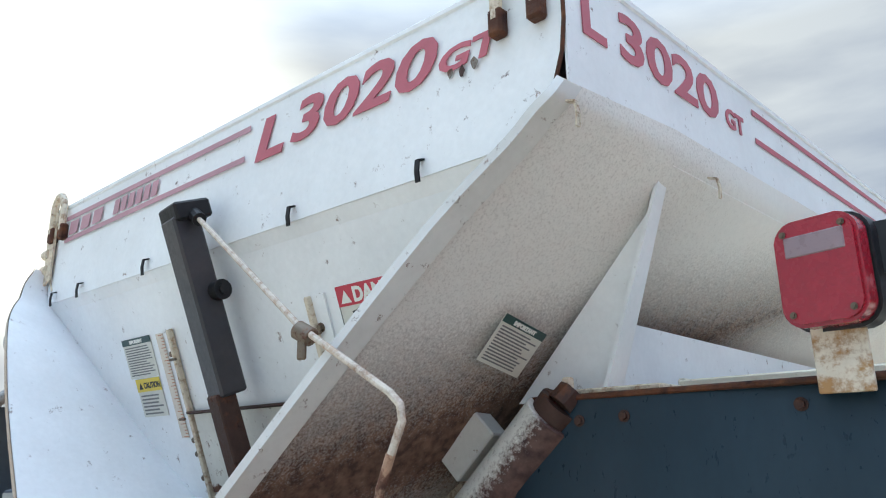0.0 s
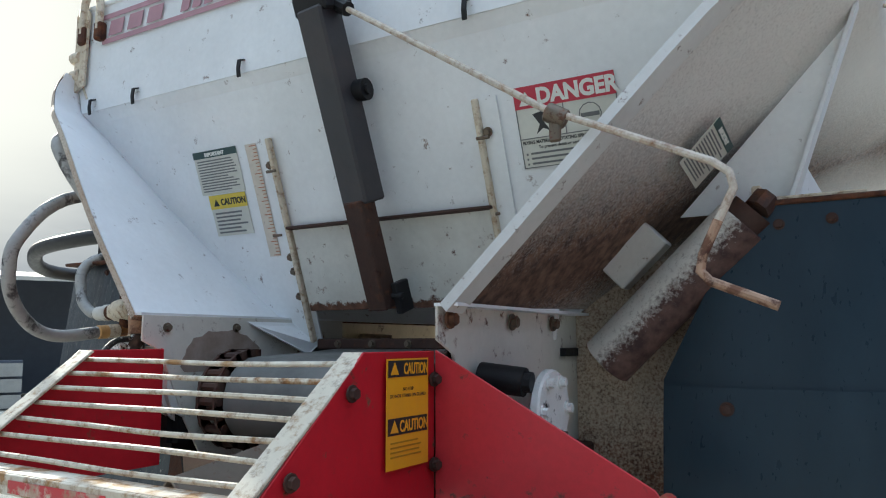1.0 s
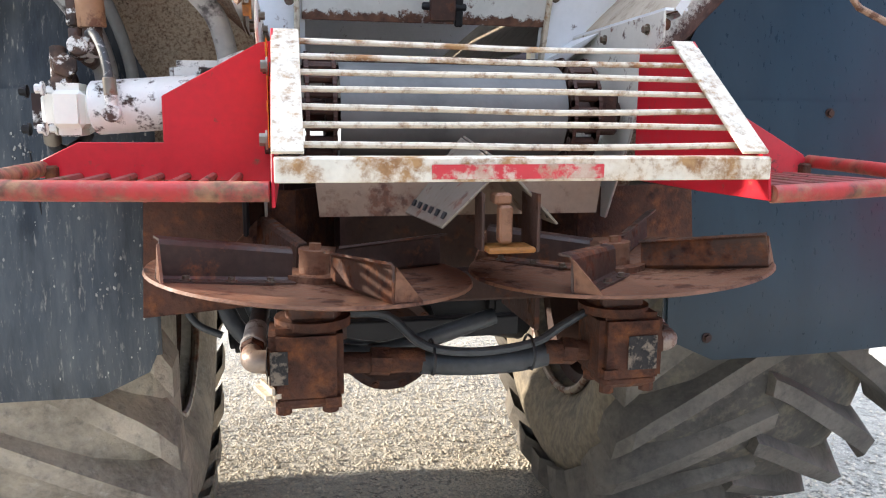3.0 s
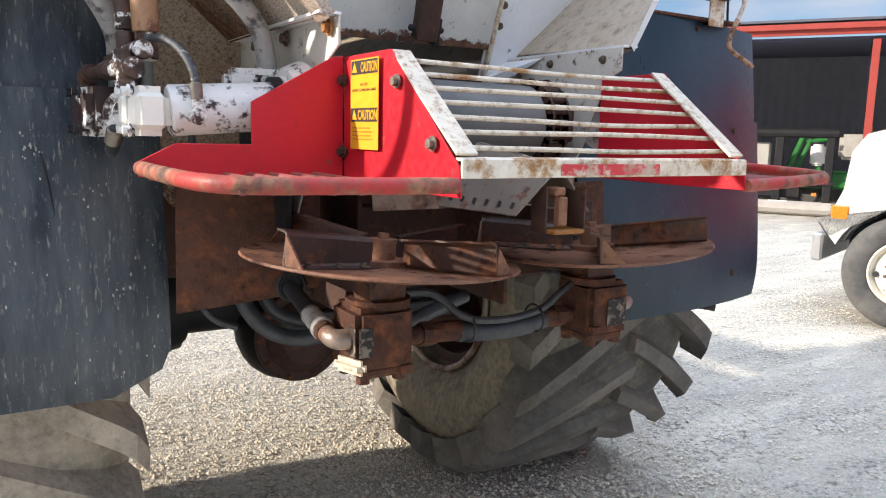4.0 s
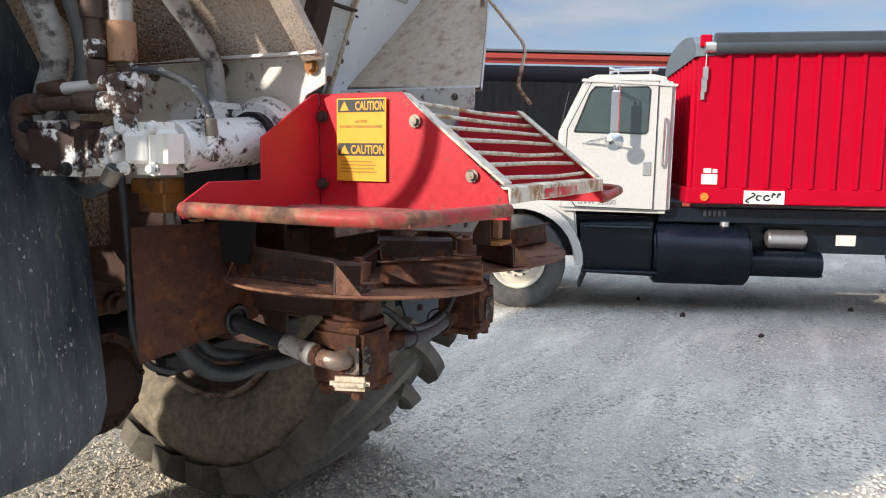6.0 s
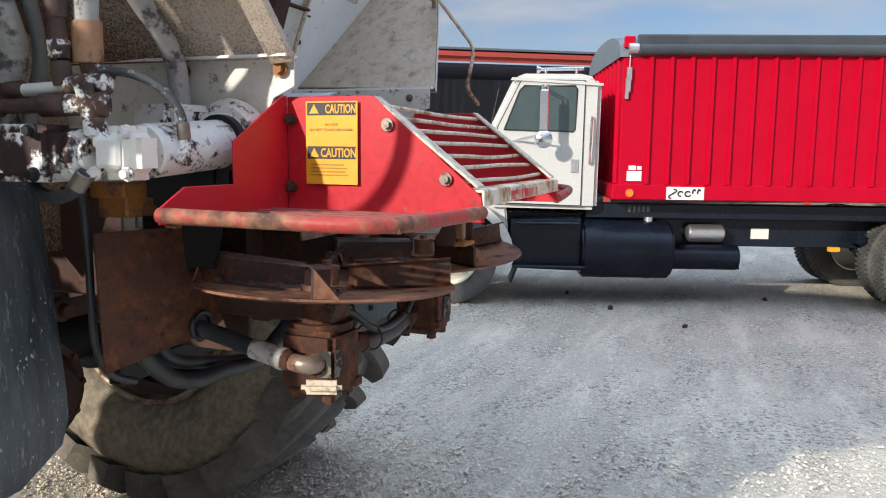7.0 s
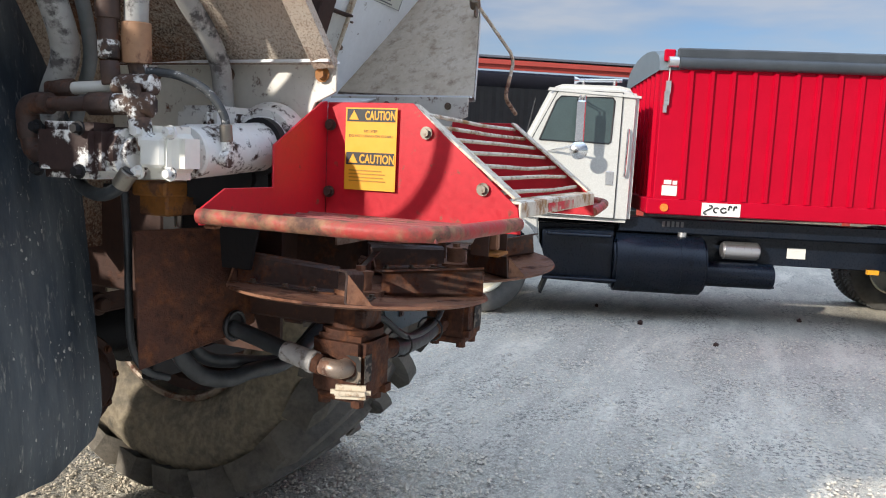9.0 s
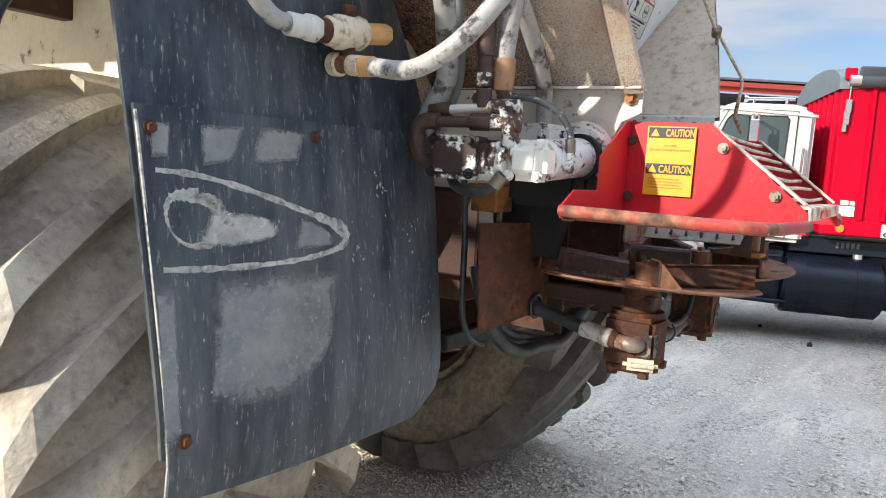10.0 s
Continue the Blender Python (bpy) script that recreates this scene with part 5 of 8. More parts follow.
# divider: inverted V over the discs
divider = thing("flow_divider", (0, 0.72, 1.45), "bare steel inverted-V flow divider with a row of holes", "divider")
for s in (1, -1):
    bm = bmesh.new()
    plate(bm, [(s * 0.002, 0.60, 1.555), (s * 0.105, 0.617, 1.450), (s * 0.125, 0.92, 1.445), (s * 0.002, 0.92, 1.60)], 0.005)
    bevel(bm, 0.001)
    part("wing", bm, material("worn_bare_steel", (0.20, 0.165, 0.13), 0.5, metal=0.3, vary=0.15, rust=0.25, rust_scale=20, dirt=0.3, bump=0.15), divider)
    for k in range(6):
        bm = bmesh.new()
        cyl(bm, (s * (0.098 + 0.003 * k), 0.64 + 0.045 * k, 1.462), (s * (0.092 + 0.003 * k), 0.64 + 0.045 * k, 1.474), 0.004, 8)
        part("hole", bm, INK_BLACK, divider)
bm = bmesh.new()
box(bm, (0.002, 0.592, 1.457), (0.024, 0.024, 0.065))
box(bm, (0.0, 0.61, 1.50), (0.03, 0.04, 0.02))
bevel(bm, 0.004)
part("strap", bm, RUST_DISC, divider)
bm = bmesh.new()
box(bm, (0.010, 0.60, 1.414), (0.085, 0.065, 0.010))
bevel(bm, 0.003)
part("foot", bm, BRASS, divider, "ochre flat foot")
for tx, tl in ((0.058, 0.09), (-0.035, 0.05)):
    bm = bmesh.new()
    box(bm, (tx, 0.62, 1.46), (0.005, tl, 0.10))
    part("side_tab", bm, RUST_DARK, divider)

# ---- chassis behind: rails, axle ----
OCHRE_BAR = material("ochre_brown_steel", (0.22, 0.12, 0.06), 0.6, vary=0.2, rust=0.35, rust_scale=20, bump=0.2, spec=0.3)
chassis = thing("chassis_frame", (0, 2.6, 1.3), "dark dirty chassis rails and cross members below the hopper", "chassis")
for s in (1, -1):
    bm = bmesh.new()
    box(bm, (s * 0.42, 3.2, 1.42), (0.09, 3.8, 0.26))
    bevel(bm, 0.006)
    part("rail", bm, RUST_DARK, chassis)
for y, z in ((1.42, 1.30), (2.2, 1.40), (3.6, 1.40)):
    bm = bmesh.new()
    box(bm, (0, y, z), (0.80, 0.10, 0.20))
    bevel(bm, 0.006)
    part("cross_member", bm, RUST_DARK, chassis)
bm = bmesh.new()
box(bm, (0, 1.78, 1.36), (1.46, 0.06, 0.42))
bevel(bm, 0.006)
part("bulkhead", bm, RUST_DARK, chassis)
for s in (1, -1):
    bm = bmesh.new()
    box(bm, (s * 0.205, 1.738, 1.272), (0.05, 0.012, 0.11))
    bevel(bm, 0.003)
    part("hanger_plate", bm, STAINED, chassis, "tan stained hanger plate")
    bm = bmesh.new()
    cyl(bm, (s * 0.262, 1.75, 1.185), (s * 0.262, 1.728, 1.185), 0.034, 20)
    cyl(bm, (s * 0.262, 1.73, 1.185), (s * 0.262, 1.705, 1.185), 0.022, 6)
    bevel(bm, 0.002)
    part("hanger_bolt", bm, RUST_DARK, chassis)
    bm = bmesh.new()
    box(bm, (s * 0.29, 1.72, 1.362), (0.20, 0.06, 0.022))
    bevel(bm, 0.003)
    part("shelf_bar", bm, OCHRE_BAR, chassis)
bm = bmesh.new()
box(bm, (0, 1.50, 1.03), (0.62, 0.05, 0.06))
bevel(bm, 0.005)
part("drawbar", bm, DARK, chassis)
axle = thing("rear_axle", (0, 2.38, 0.93), "rear axle with two wide dusty tractor wheels", "axle")
bm = bmesh.new()
cyl(bm, (-0.6, 2.38, 0.90), (0.6, 2.38, 0.90), 0.10, 20)
part("housing", bm, DARK, axle)
for s in (1, -1):
    bm = bmesh.new()
    cyl(bm, (s * 0.42, 2.38, 0.94), (s * 0.60, 2.38, 0.94), 0.19, 24, 0.22)
    bevel(bm, 0.02, segments=2)
    part("drum", bm, DARK, axle)
bm = bmesh.new()
bmesh.ops.create_uvsphere(bm, u_segments=20, v_segments=12, radius=0.22, matrix=Matrix.Translation((0.0, 2.30, 0.80)))
part("differential", bm, DARK, axle, "dark oily differential housing")
bm = bmesh.new()
cyl(bm, (0.0, 2.16, 0.80), (0.0, 2.13, 0.80), 0.19, 32)
cyl(bm, (0.0, 2.13, 0.80), (0.0, 2.06, 0.80), 0.155, 32, 0.10)
bevel(bm, 0.006)
cover = part("cover", bm, RUST_DARK, axle, "brown oily cover with a ring of bolts")
for k in range(10):
    a = 0.628 * k
    bm = bmesh.new()
    bolt_head(bm, (0.172 * math.cos(a), 2.130, 0.80 + 0.172 * math.sin(a)), (0, -1, 0), 0.011, 0.009)
    part("bolt", bm, RUSTY, cover)


# ---- rear wheels ----
FLANGE = material("worn_rim_steel", (0.24, 0.19, 0.14), 0.45, metal=0.3, vary=0.2, rust=0.4, rust_scale=10, bump=0.15)
def rear_wheel(s):
    c = Vector((s * 1.22, 2.38, 0.915))
    half, R = 0.545, 0.885
    prof = [(0.40, -0.40), (0.43, -0.45), (0.52, -0.51), (0.64, -0.54), (0.71, -0.530), (0.755, -0.505), (0.800, -0.44), (0.854, -0.30), (0.877, -0.12), (0.88, 0.0)]
    prof = prof + [(r, -x) for r, x in prof[-2::-1]]
    def seat(bm):
        """The turning axis becomes x; angle zero points to the rear, positive is up; the foot is pressed flat."""
        for v in bm.verts:
            x, y, z = v.co
            p = Vector((z * 0.935, -x, y))
            if p.z < -0.80:
                p.z = -0.80 + (p.z + 0.80) * 0.82
            v.co = p + c
    bm = bmesh.new()
    lathe(bm, prof, 84)
    seat(bm)
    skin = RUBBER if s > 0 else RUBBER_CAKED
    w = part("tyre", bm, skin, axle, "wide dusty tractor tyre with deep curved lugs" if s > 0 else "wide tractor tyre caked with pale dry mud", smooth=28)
    n = 22

    def crown(a):
        a = abs(a)
        return 0.88 - 0.105 * (a / 0.5) ** 2.3 if a < 0.5 else 0.775 - (a - 0.5) * 1.8
    rnd = random.Random(11)
    for sign in (1, -1):
        for k in range(n):
            base = 2 * math.pi * (k + (0.5 if sign > 0 else 0.0)) / n + rnd.uniform(-0.012, 0.012)
            bm = bmesh.new()
            prev = None
            for i in range(12):
                u = i / 9
                a = sign * (-0.02 + 0.545 * u if u < 0.97 else 0.509 + (u - 0.97) * 0.20)
                phi = base - 0.36 * u ** 1.15
                top = 0.922 - 0.014 * (abs(a) / 0.5) ** 2 - (0.035 * (u - 1.0) / 0.22 if u > 1.0 else 0.0)
                r0, r1 = (crown(a) - 0.02, top) if u < 0.97 else (0.74, top)
                hw0, hw1 = 0.052 + 0.012 * u, 0.030 + 0.012 * u
                ring = []
                for dphi, r in ((-hw0, r0), (-hw1, r1), (hw1, r1), (hw0, r0)):
                    f = phi + dphi / 0.88
                    ring.append(bm.verts.new((r * math.cos(f), r * math.sin(f), a + 0.0 * dphi)))
                if prev:
                    for q in range(3):
                        bm.faces.new((prev[q], prev[q + 1], ring[q + 1], ring[q]))
                else:
                    bm.faces.new(ring[::-1])
                prev = ring
            bm.faces.new(prev)
            seat(bm)
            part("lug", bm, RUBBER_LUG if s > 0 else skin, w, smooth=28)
    bm = bmesh.new()
    lathe(bm, [(0.41, -0.38), (0.395, -0.36), (0.375, -0.33), (0.37, -0.1), (0.37, 0.1), (0.375, 0.33), (0.395, 0.36), (0.41, 0.38), (0.36, 0.36), (0.34, 0.2), (0.34, -0.2), (0.36, -0.36)], 48, True)
    lathe(bm, [(0.001, 0.03), (0.345, 0.03), (0.345, 0.0), (0.001, 0.0)], 48)
    for v in bm.verts:
        x, y, z = v.co
        v.co = Vector((z, -x, y)) + c
    part("rim", bm, RUST_DARK, w, "dark rusty rim")
    bm = bmesh.new()
    tube(bm, [c + Vector((-s * 0.435, -0.422 * math.cos(a), 0.422 * math.sin(a))) for a in np.linspace(0, 2 * math.pi, 49)], 0.017, 8)
    part("rim_flange", bm, FLANGE, w, "worn steel rim flange")
    for k in range(10):
        a = k * 0.628
        bm = bmesh.new()
        p = c + Vector((-s * 0.001, -0.26 * math.cos(a), 0.26 * math.sin(a)))
        cyl(bm, p, p + Vector((-s * 0.03, 0, 0)), 0.016, 6)
        part("wheel_nut", bm, BOLT, w)


rear_wheel(1)
rear_wheel(-1)


# ---- mud flaps ----
def flap_y(x, z, bow=0.20):
    """Face of the flap: leaning, its inner edge rolled forward."""
    ax = abs(x)
    y = 1.245 + 0.135 * max(0.0, min(1.0, (z - 1.03) / 1.05)) ** 1.2
    if ax > 1.05:
        y += bow * (ax - 1.05) ** 2
    if ax < 0.86:
        y += 0.9 * (0.86 - ax) ** 2
    if z < 1.15:
        y += 0.5 * (1.15 - z) ** 2
    return y


def curved_panel(bm, outline_lo, outline_hi, z0, z1, off, nx=14, nz=14, t=0.012, sgn=1, bow=0.20):
    grid = []
    for j in range(nz + 1):
        z = z0 + (z1 - z0) * j / nz
        row = []
        for i in range(nx + 1):
            x = outline_lo(z) + (outline_hi(z) - outline_lo(z)) * i / nx
            row.append(bm.verts.new((sgn * x, flap_y(x, z, bow) + off, z)))
        grid.append(row)
    for j in range(nz):
        for i in range(nx):
            bm.faces.new((grid[j][i], grid[j][i + 1], grid[j + 1][i + 1], grid[j + 1][i]))
    bmesh.ops.recalc_face_normals(bm, faces=bm.faces[:])
    bmesh.ops.solidify(bm, geom=bm.faces[:], thickness=t)


def mud_flap(s):
    f = thing("mud_flap", (s * 1.15, 1.4, 0.95), "dark blue-black plastic mud flap, dusty and scuffed" if s > 0 else "dark blue-black plastic mud flap with a pale scrape mark", "mud flap", "pair of mud flaps")
    inner = lambda z: 0.685 if z < 1.71 else 0.685 + (z - 1.71) * 0.50
    bow, reach = (0.20, 1.775) if s > 0 else (0.20, 1.562)
    outer_e = lambda z: reach + (z - 0.95) * 0.05
    bm = bmesh.new()
    curved_panel(bm, inner, outer_e, 1.05, 2.08, 0.016, sgn=s, bow=bow)
    part("upper_panel", bm, FLAP if s > 0 else FLAP_L, f)
    bm = bmesh.new()
    low_in = lambda z: 0.690 + (0.0 if z > 1.05 else 0.13 * ((1.05 - z) / 0.085) ** 2)
    curved_panel(bm, low_in, lambda z: reach - 0.005 + (z - 0.95) * 0.05, 0.962, 1.70, 0.0, sgn=s, bow=bow)
    panel = part("lower_panel", bm, FLAP if s > 0 else FLAP_L, f)
    for x, z in ((0.822, 1.659), (1.189, 1.667), (1.57, 1.66), (1.535, 1.085)) + (((0.80, 1.03),) if s > 0 else ()):
        bm = bmesh.new()
        bolt_head(bm, (s * x, flap_y(x, z, bow) - 0.011, z), (0, -1, 0), 0.010, 0.008)
        part("bolt", bm, RUSTY if s < 0 else RUST_DARK, panel)
    for x, z in ((1.03, 2.045), (1.35, 2.05), (0.93, 2.04)):
        bm = bmesh.new()
        bolt_head(bm, (s * x, flap_y(x, z, bow) + 0.004, z), (0, -1, 0), 0.008, 0.007)
        part("bolt", bm, RUST_DARK, f)
    bm = bmesh.new()
    box(bm, (s * 1.2, flap_y(1.2, 2.08, bow) + 0.02, 2.088), (0.78, 0.05, 0.012))
    bevel(bm, 0.003)
    part("top_rail", bm, RUSTY, f)
    for c, size in (((s * 1.0, 1.50, 1.98), (0.5, 0.05, 0.08)), ((s * 0.75, 1.47, 1.25), (0.10, 0.12, 0.08))):
        bm = bmesh.new()
        box(bm, c, size)
        bevel(bm, 0.005)
        part("bracket", bm, RUST_DARK, f)
    return f, panel


mud_flap(1)
left_flap, left_panel = mud_flap(-1)


def on_flap(bm, lift, squash):
    """Presses a shape onto the face of the left flap."""
    for v in bm.verts:
        y0 = flap_y(abs(v.co.x), v.co.z) - 0.0125
        v.co.y = y0 - lift + (v.co.y - 1.2) * squash


def scrape(pts, r, seed):
    bm = bmesh.new()
    rnd = random.Random(seed)
    tube(bm, [(-(1.11 + (x - 1.135) * 1.09), 1.2, z) for x, z in pts], lambda u: r(u) * rnd.uniform(0.7, 1.35), 8, 9)
    on_flap(bm, 0.0, 0.12)
    part("scrape_mark", bm, SCUFF, left_panel, "pale scraped line")


scrape([(1.553, 1.585), (1.48, 1.578), (1.38, 1.553), (1.27, 1.517), (1.17, 1.482), (1.135, 1.455), (1.15, 1.43), (1.23, 1.412), (1.33, 1.404), (1.45, 1.402), (1.55, 1.405)], lambda u: 0.0055 + 0.010 * math.exp(-((u - 0.48) / 0.10) ** 2), 4)
scrape([(1.50, 1.54), (1.455, 1.528), (1.435, 1.50), (1.42, 1.48), (1.46, 1.452), (1.50, 1.447), (1.53, 1.47), (1.54, 1.51), (1.525, 1.538), (1.48, 1.54)], lambda u: 0.0085 + 0.006 * math.sin(7 * u), 6)


def film(pts, inset, mat=PALE_FILM):
    bm = bmesh.new()
    bot, top = pts[:len(pts) // 2], pts[len(pts) // 2:][::-1]
    n = 8
    bot, top = smooth_path([(-(1.11 + (x - 1.135) * 1.09), 1.2, z) for x, z in bot], n), smooth_path([(-(1.11 + (x - 1.135) * 1.09), 1.2, z) for x, z in top], n)
    grid = [[bm.verts.new(a.lerp(b, k / 6)) for k in range(7)] for a, b in zip(bot, top)]
    uv = bm.loops.layers.uv.new("UVMap")
    for i, (a, b) in enumerate(zip(grid, grid[1:])):
        for k in range(6):
            face = bm.faces.new((a[k], a[k + 1], b[k + 1], b[k]))
            for loop, (p, q) in zip(face.loops, ((i, k), (i, k + 1), (i + 1, k + 1), (i + 1, k))):
                loop[uv].uv = (p / (len(grid) - 1), q / 6)
    on_flap(bm, inset, 0.1)
    part("pale_patch", bm, mat, left_panel, "pale patch, thin and ragged at its edge")


# pale patches on the flap face
film([(1.478, 1.15), (1.464, 1.127), (1.351, 1.113), (1.237, 1.16), (1.166, 1.274), (1.152, 1.375), (1.22, 1.390), (1.31, 1.393), (1.40, 1.393), (1.469, 1.392)], 0.0012)
film([(1.474, 1.590), (1.445, 1.596), (1.412, 1.603), (1.372, 1.680), (1.42, 1.678), (1.472, 1.672)], 0.0012)
film([(1.562, 1.605), (1.545, 1.604), (1.530, 1.605), (1.520, 1.675), (1.54, 1.675), (1.56, 1.672)], 0.0012)
film([(1.380, 1.602), (1.31, 1.605), (1.25, 1.615), (1.232, 1.675), (1.29, 1.682), (1.348, 1.684)], 0.0012)
# rubbed patch inside the inner scrape
film([(1.500, 1.447), (1.43, 1.440), (1.348, 1.450), (1.312, 1.468), (1.322, 1.492), (1.37, 1.506), (1.43, 1.511), (1.462, 1.510)], 0.0016, RUBBED_FILM)
film([(1.565, 1.06), (1.55, 1.06), (1.53, 1.07), (1.533, 1.385), (1.55, 1.39), (1.567, 1.395)], 0.0012)
film([(1.29, 1.425), (1.22, 1.428), (1.17, 1.435), (1.175, 1.46), (1.22, 1.485), (1.265, 1.50)], 0.0012)
rnd = random.Random(31)
for cx, cz, n, spread in ((0.98, 1.56, 16, 0.03), (0.86, 1.44, 9, 0.05), (0.80, 1.24, 9, 0.04), (1.07, 1.42, 9, 0.03)):
    bm = bmesh.new()
    for k in range(n):
        x, z, r = cx + rnd.gauss(0, spread * 0.5), cz + rnd.gauss(0, spread * 0.6), rnd.uniform(0.001, 0.0042)
        ring = [(-(x + r * rnd.uniform(0.5, 1.2) * math.cos(a)), 0.0, z + r * rnd.uniform(0.6, 1.7) * math.sin(a)) for a in np.linspace(0, 2 * math.pi, 7)[:-1]]
        vs = [bm.verts.new((px, flap_y(-px, pz) - 0.0145, pz)) for px, _, pz in ring]
        tip = bm.verts.new((-x, flap_y(x, z) - 0.0165, z))
        for p, q in zip(vs, vs[1:] + vs[:1]):
            bm.faces.new((p, q, tip))
    tagged(part("mud_splash", bm, SCUFF, left_panel, "flecks of pale dried mud"), kind="stuff")
# fine spatter over the whole flap, thicker towards its inner edge
bm = bmesh.new()
for k in range(360):
    x = 0.70 + 0.85 * rnd.random() ** 1.7
    z = 0.98 + 0.70 * rnd.random()
    r = 0.0006 + 0.0026 * rnd.random() ** 6
    ring = [(-(x + r * math.cos(a)), z + r * rnd.uniform(0.8, 2.4) * math.sin(a)) for a in (0.0, 1.26, 2.51, 3.77, 5.03)]
    vs = [bm.verts.new((px, flap_y(-px, pz) - 0.0145, pz)) for px, pz in ring]
    tip = bm.verts.new((-x, flap_y(x, z) - 0.0157, z))
    for p, q in zip(vs, vs[1:] + vs[:1]):
        bm.faces.new((p, q, tip))
tagged(part("mud_spatter", bm, SCUFF, left_panel, "fine pale specks of dried mud"), kind="stuff")
# open crack near the inner edge
bm = bmesh.new()
tube(bm, [(-(0.955 - 0.022 * u), flap_y(0.94, 1.56 - 0.15 * u) - 0.0125, 1.56 - 0.15 * u) for u in np.linspace(0, 1, 7)], lambda u: 0.001 + 0.0035 * math.sin(math.pi * u), 6)
part("crack", bm, INK_BLACK, left_panel, "dark open crack")
bm = bmesh.new()
tube(bm, [(-(1.557 + (z - 0.95) * 0.05), flap_y(1.57, z) - 0.006, z) for z in np.linspace(0.96, 1.69, 10)], 0.0035, 6)
part("pale_edge", bm, SCUFF, left_panel, "pale worn edge")

# ---- tail light on the right flap ----
tail = thing("tail_light", (1.41, 1.37, 2.09), "red square tail light with a clear strip on a rusty bracket", "tail light")
tq = Matrix.Rotation(radians(-12), 3, "Z")
tc = Vector((1.430, 1.355, 2.258))


def round_box(bm, c, w, h, y0, y1, r, turn):
    """A plate with round corners, from depth y0 to y1."""
    pts = []
    for k in range(20):
        a = 2 * math.pi * (k + 0.5) / 20
        sx, sz = (1 if math.cos(a) > 0 else -1), (1 if math.sin(a) > 0 else -1)
        pts.append((sx * (w / 2 - r) + r * math.cos(a), sz * (h / 2 - r) + r * math.sin(a)))
    plate(bm, [c + turn @ Vector((x, y1, z)) for x, z in pts], y1 - y0)
    bevel(bm, 0.006, angle=50, segments=2)


bm = bmesh.new()
round_box(bm, tc, 0.152, 0.192, 0.005, 0.05, 0.042, tq)
part("housing", bm, GLOSS_BLACK, tail)
bm = bmesh.new()
round_box(bm, tc, 0.142, 0.182, -0.028, 0.012, 0.038, tq)
lens = part("lens", bm, LENS_RED, tail)
bm = bmesh.new()
box(bm, tc + tq @ Vector((0, -0.026, 0.045)), (0.10, 0.008, 0.036), tq)
bevel(bm, 0.002)
part("clear_strip", bm, LENS_CLEAR, lens)
for dx in (-0.058, 0.058):
    for dz in (-0.078, 0.078):
        bm = bmesh.new()
        bolt_head(bm, tc + tq @ Vector((dx * 0.85, -0.030, dz * 0.88)), tq @ Vector((0, -1, 0)), 0.004, 0.003)
        part("screw", bm, BOLT, lens)
bm = bmesh.new()
box(bm, tc + Vector((0, 0.02, -0.135)), (0.085, 0.008, 0.12))
bevel(bm, 0.002)
part("bracket", bm, FRONT, tail, "flat bracket with ochre rust")
bm = bmesh.new()
tube(bm, [tc + Vector((0.07, 0.05, 0.06)), tc + Vector((0.11, 0.06, 0.03)), tc + Vector((0.10, 0.05, -0.08)), tc + Vector((0.12, 0.06, -0.18))], 0.005, 6, 4)
box(bm, tc + Vector((0.095, 0.035, 0.03)), (0.05, 0.04, 0.085))
part("cable", bm, GLOSS_BLACK, tail)

# ---- pipe and boxes below the right trough side ----
pipe = thing("support_pipe", (0.7, 1.38, 1.9), "short white steel pipe with rust on its underside", "pipe")
pa, pb = Vector((0.545, 1.385, 1.748)), Vector((0.855, 1.395, 2.052))
bm = bmesh.new()
cyl(bm, pa, pb, 0.062, 28)
bevel(bm, 0.003)
pd = (pb - pa).normalized()
part("pipe", bm, material("pipe_paint", (0.68, 0.66, 0.61), 0.5, vary=0.06, rust_col=((0.05, 0.026, 0.024), (0.13, 0.075, 0.06)), soft=0.20, rust=0.10, rust_scale=110, dirt=0.3, bump=0.1, streaks=(((0.70, 0.0, -0.72), 0.065, 0.085, 0.75),)), pipe)
bm = bmesh.new()
cyl(bm, pb, pb + pd * 0.035, 0.05, 16)
cyl(bm, pb + pd * 0.03 + Vector((0.01, -0.02, 0)), pb + pd * 0.07, 0.03, 8)
part("end_cap", bm, RUST_DARK, pipe)
flat = thing("cover_box", (0.6, 1.4, 1.9), "flat grey-white cover box beside the pipe", "box")
bm = bmesh.new()
q = pd.to_track_quat("X", "Z").to_matrix()
box(bm, Vector((0.60, 1.43, 2.005)), (0.15, 0.06, 0.10), q)
bevel(bm, 0.004)
part("lid", bm, WHITE_DULL, flat)
lowp = thing("fertiliser_crust", (0.75, 1.55, 1.6), "rust-freckled steel bulkhead plate below the trough", "plate", "bulkhead plates")
for s in (1, -1):
    bm = bmesh.new()
    plate(bm, [(s * 0.425, 1.505, 1.86), (s * 0.60, 1.505, 1.98), (s * 0.95, 1.505, 2.07), (s * 0.95, 1.505, 1.80), (s * 0.62, 1.505, 1.40), (s * 0.425, 1.505, 1.40)], 0.006)
    part("bulkhead", bm, material("freckled_paint", (0.52, 0.44, 0.34), 0.7, vary=0.1, rust=0.40, rust_scale=150, soft=0.14, dirt=0.5, dirt_col=(0.30, 0.17, 0.08), bump=0.3, streaks=(((0, 0, 1), -0.25, 0.28, 0.2),)), lowp)

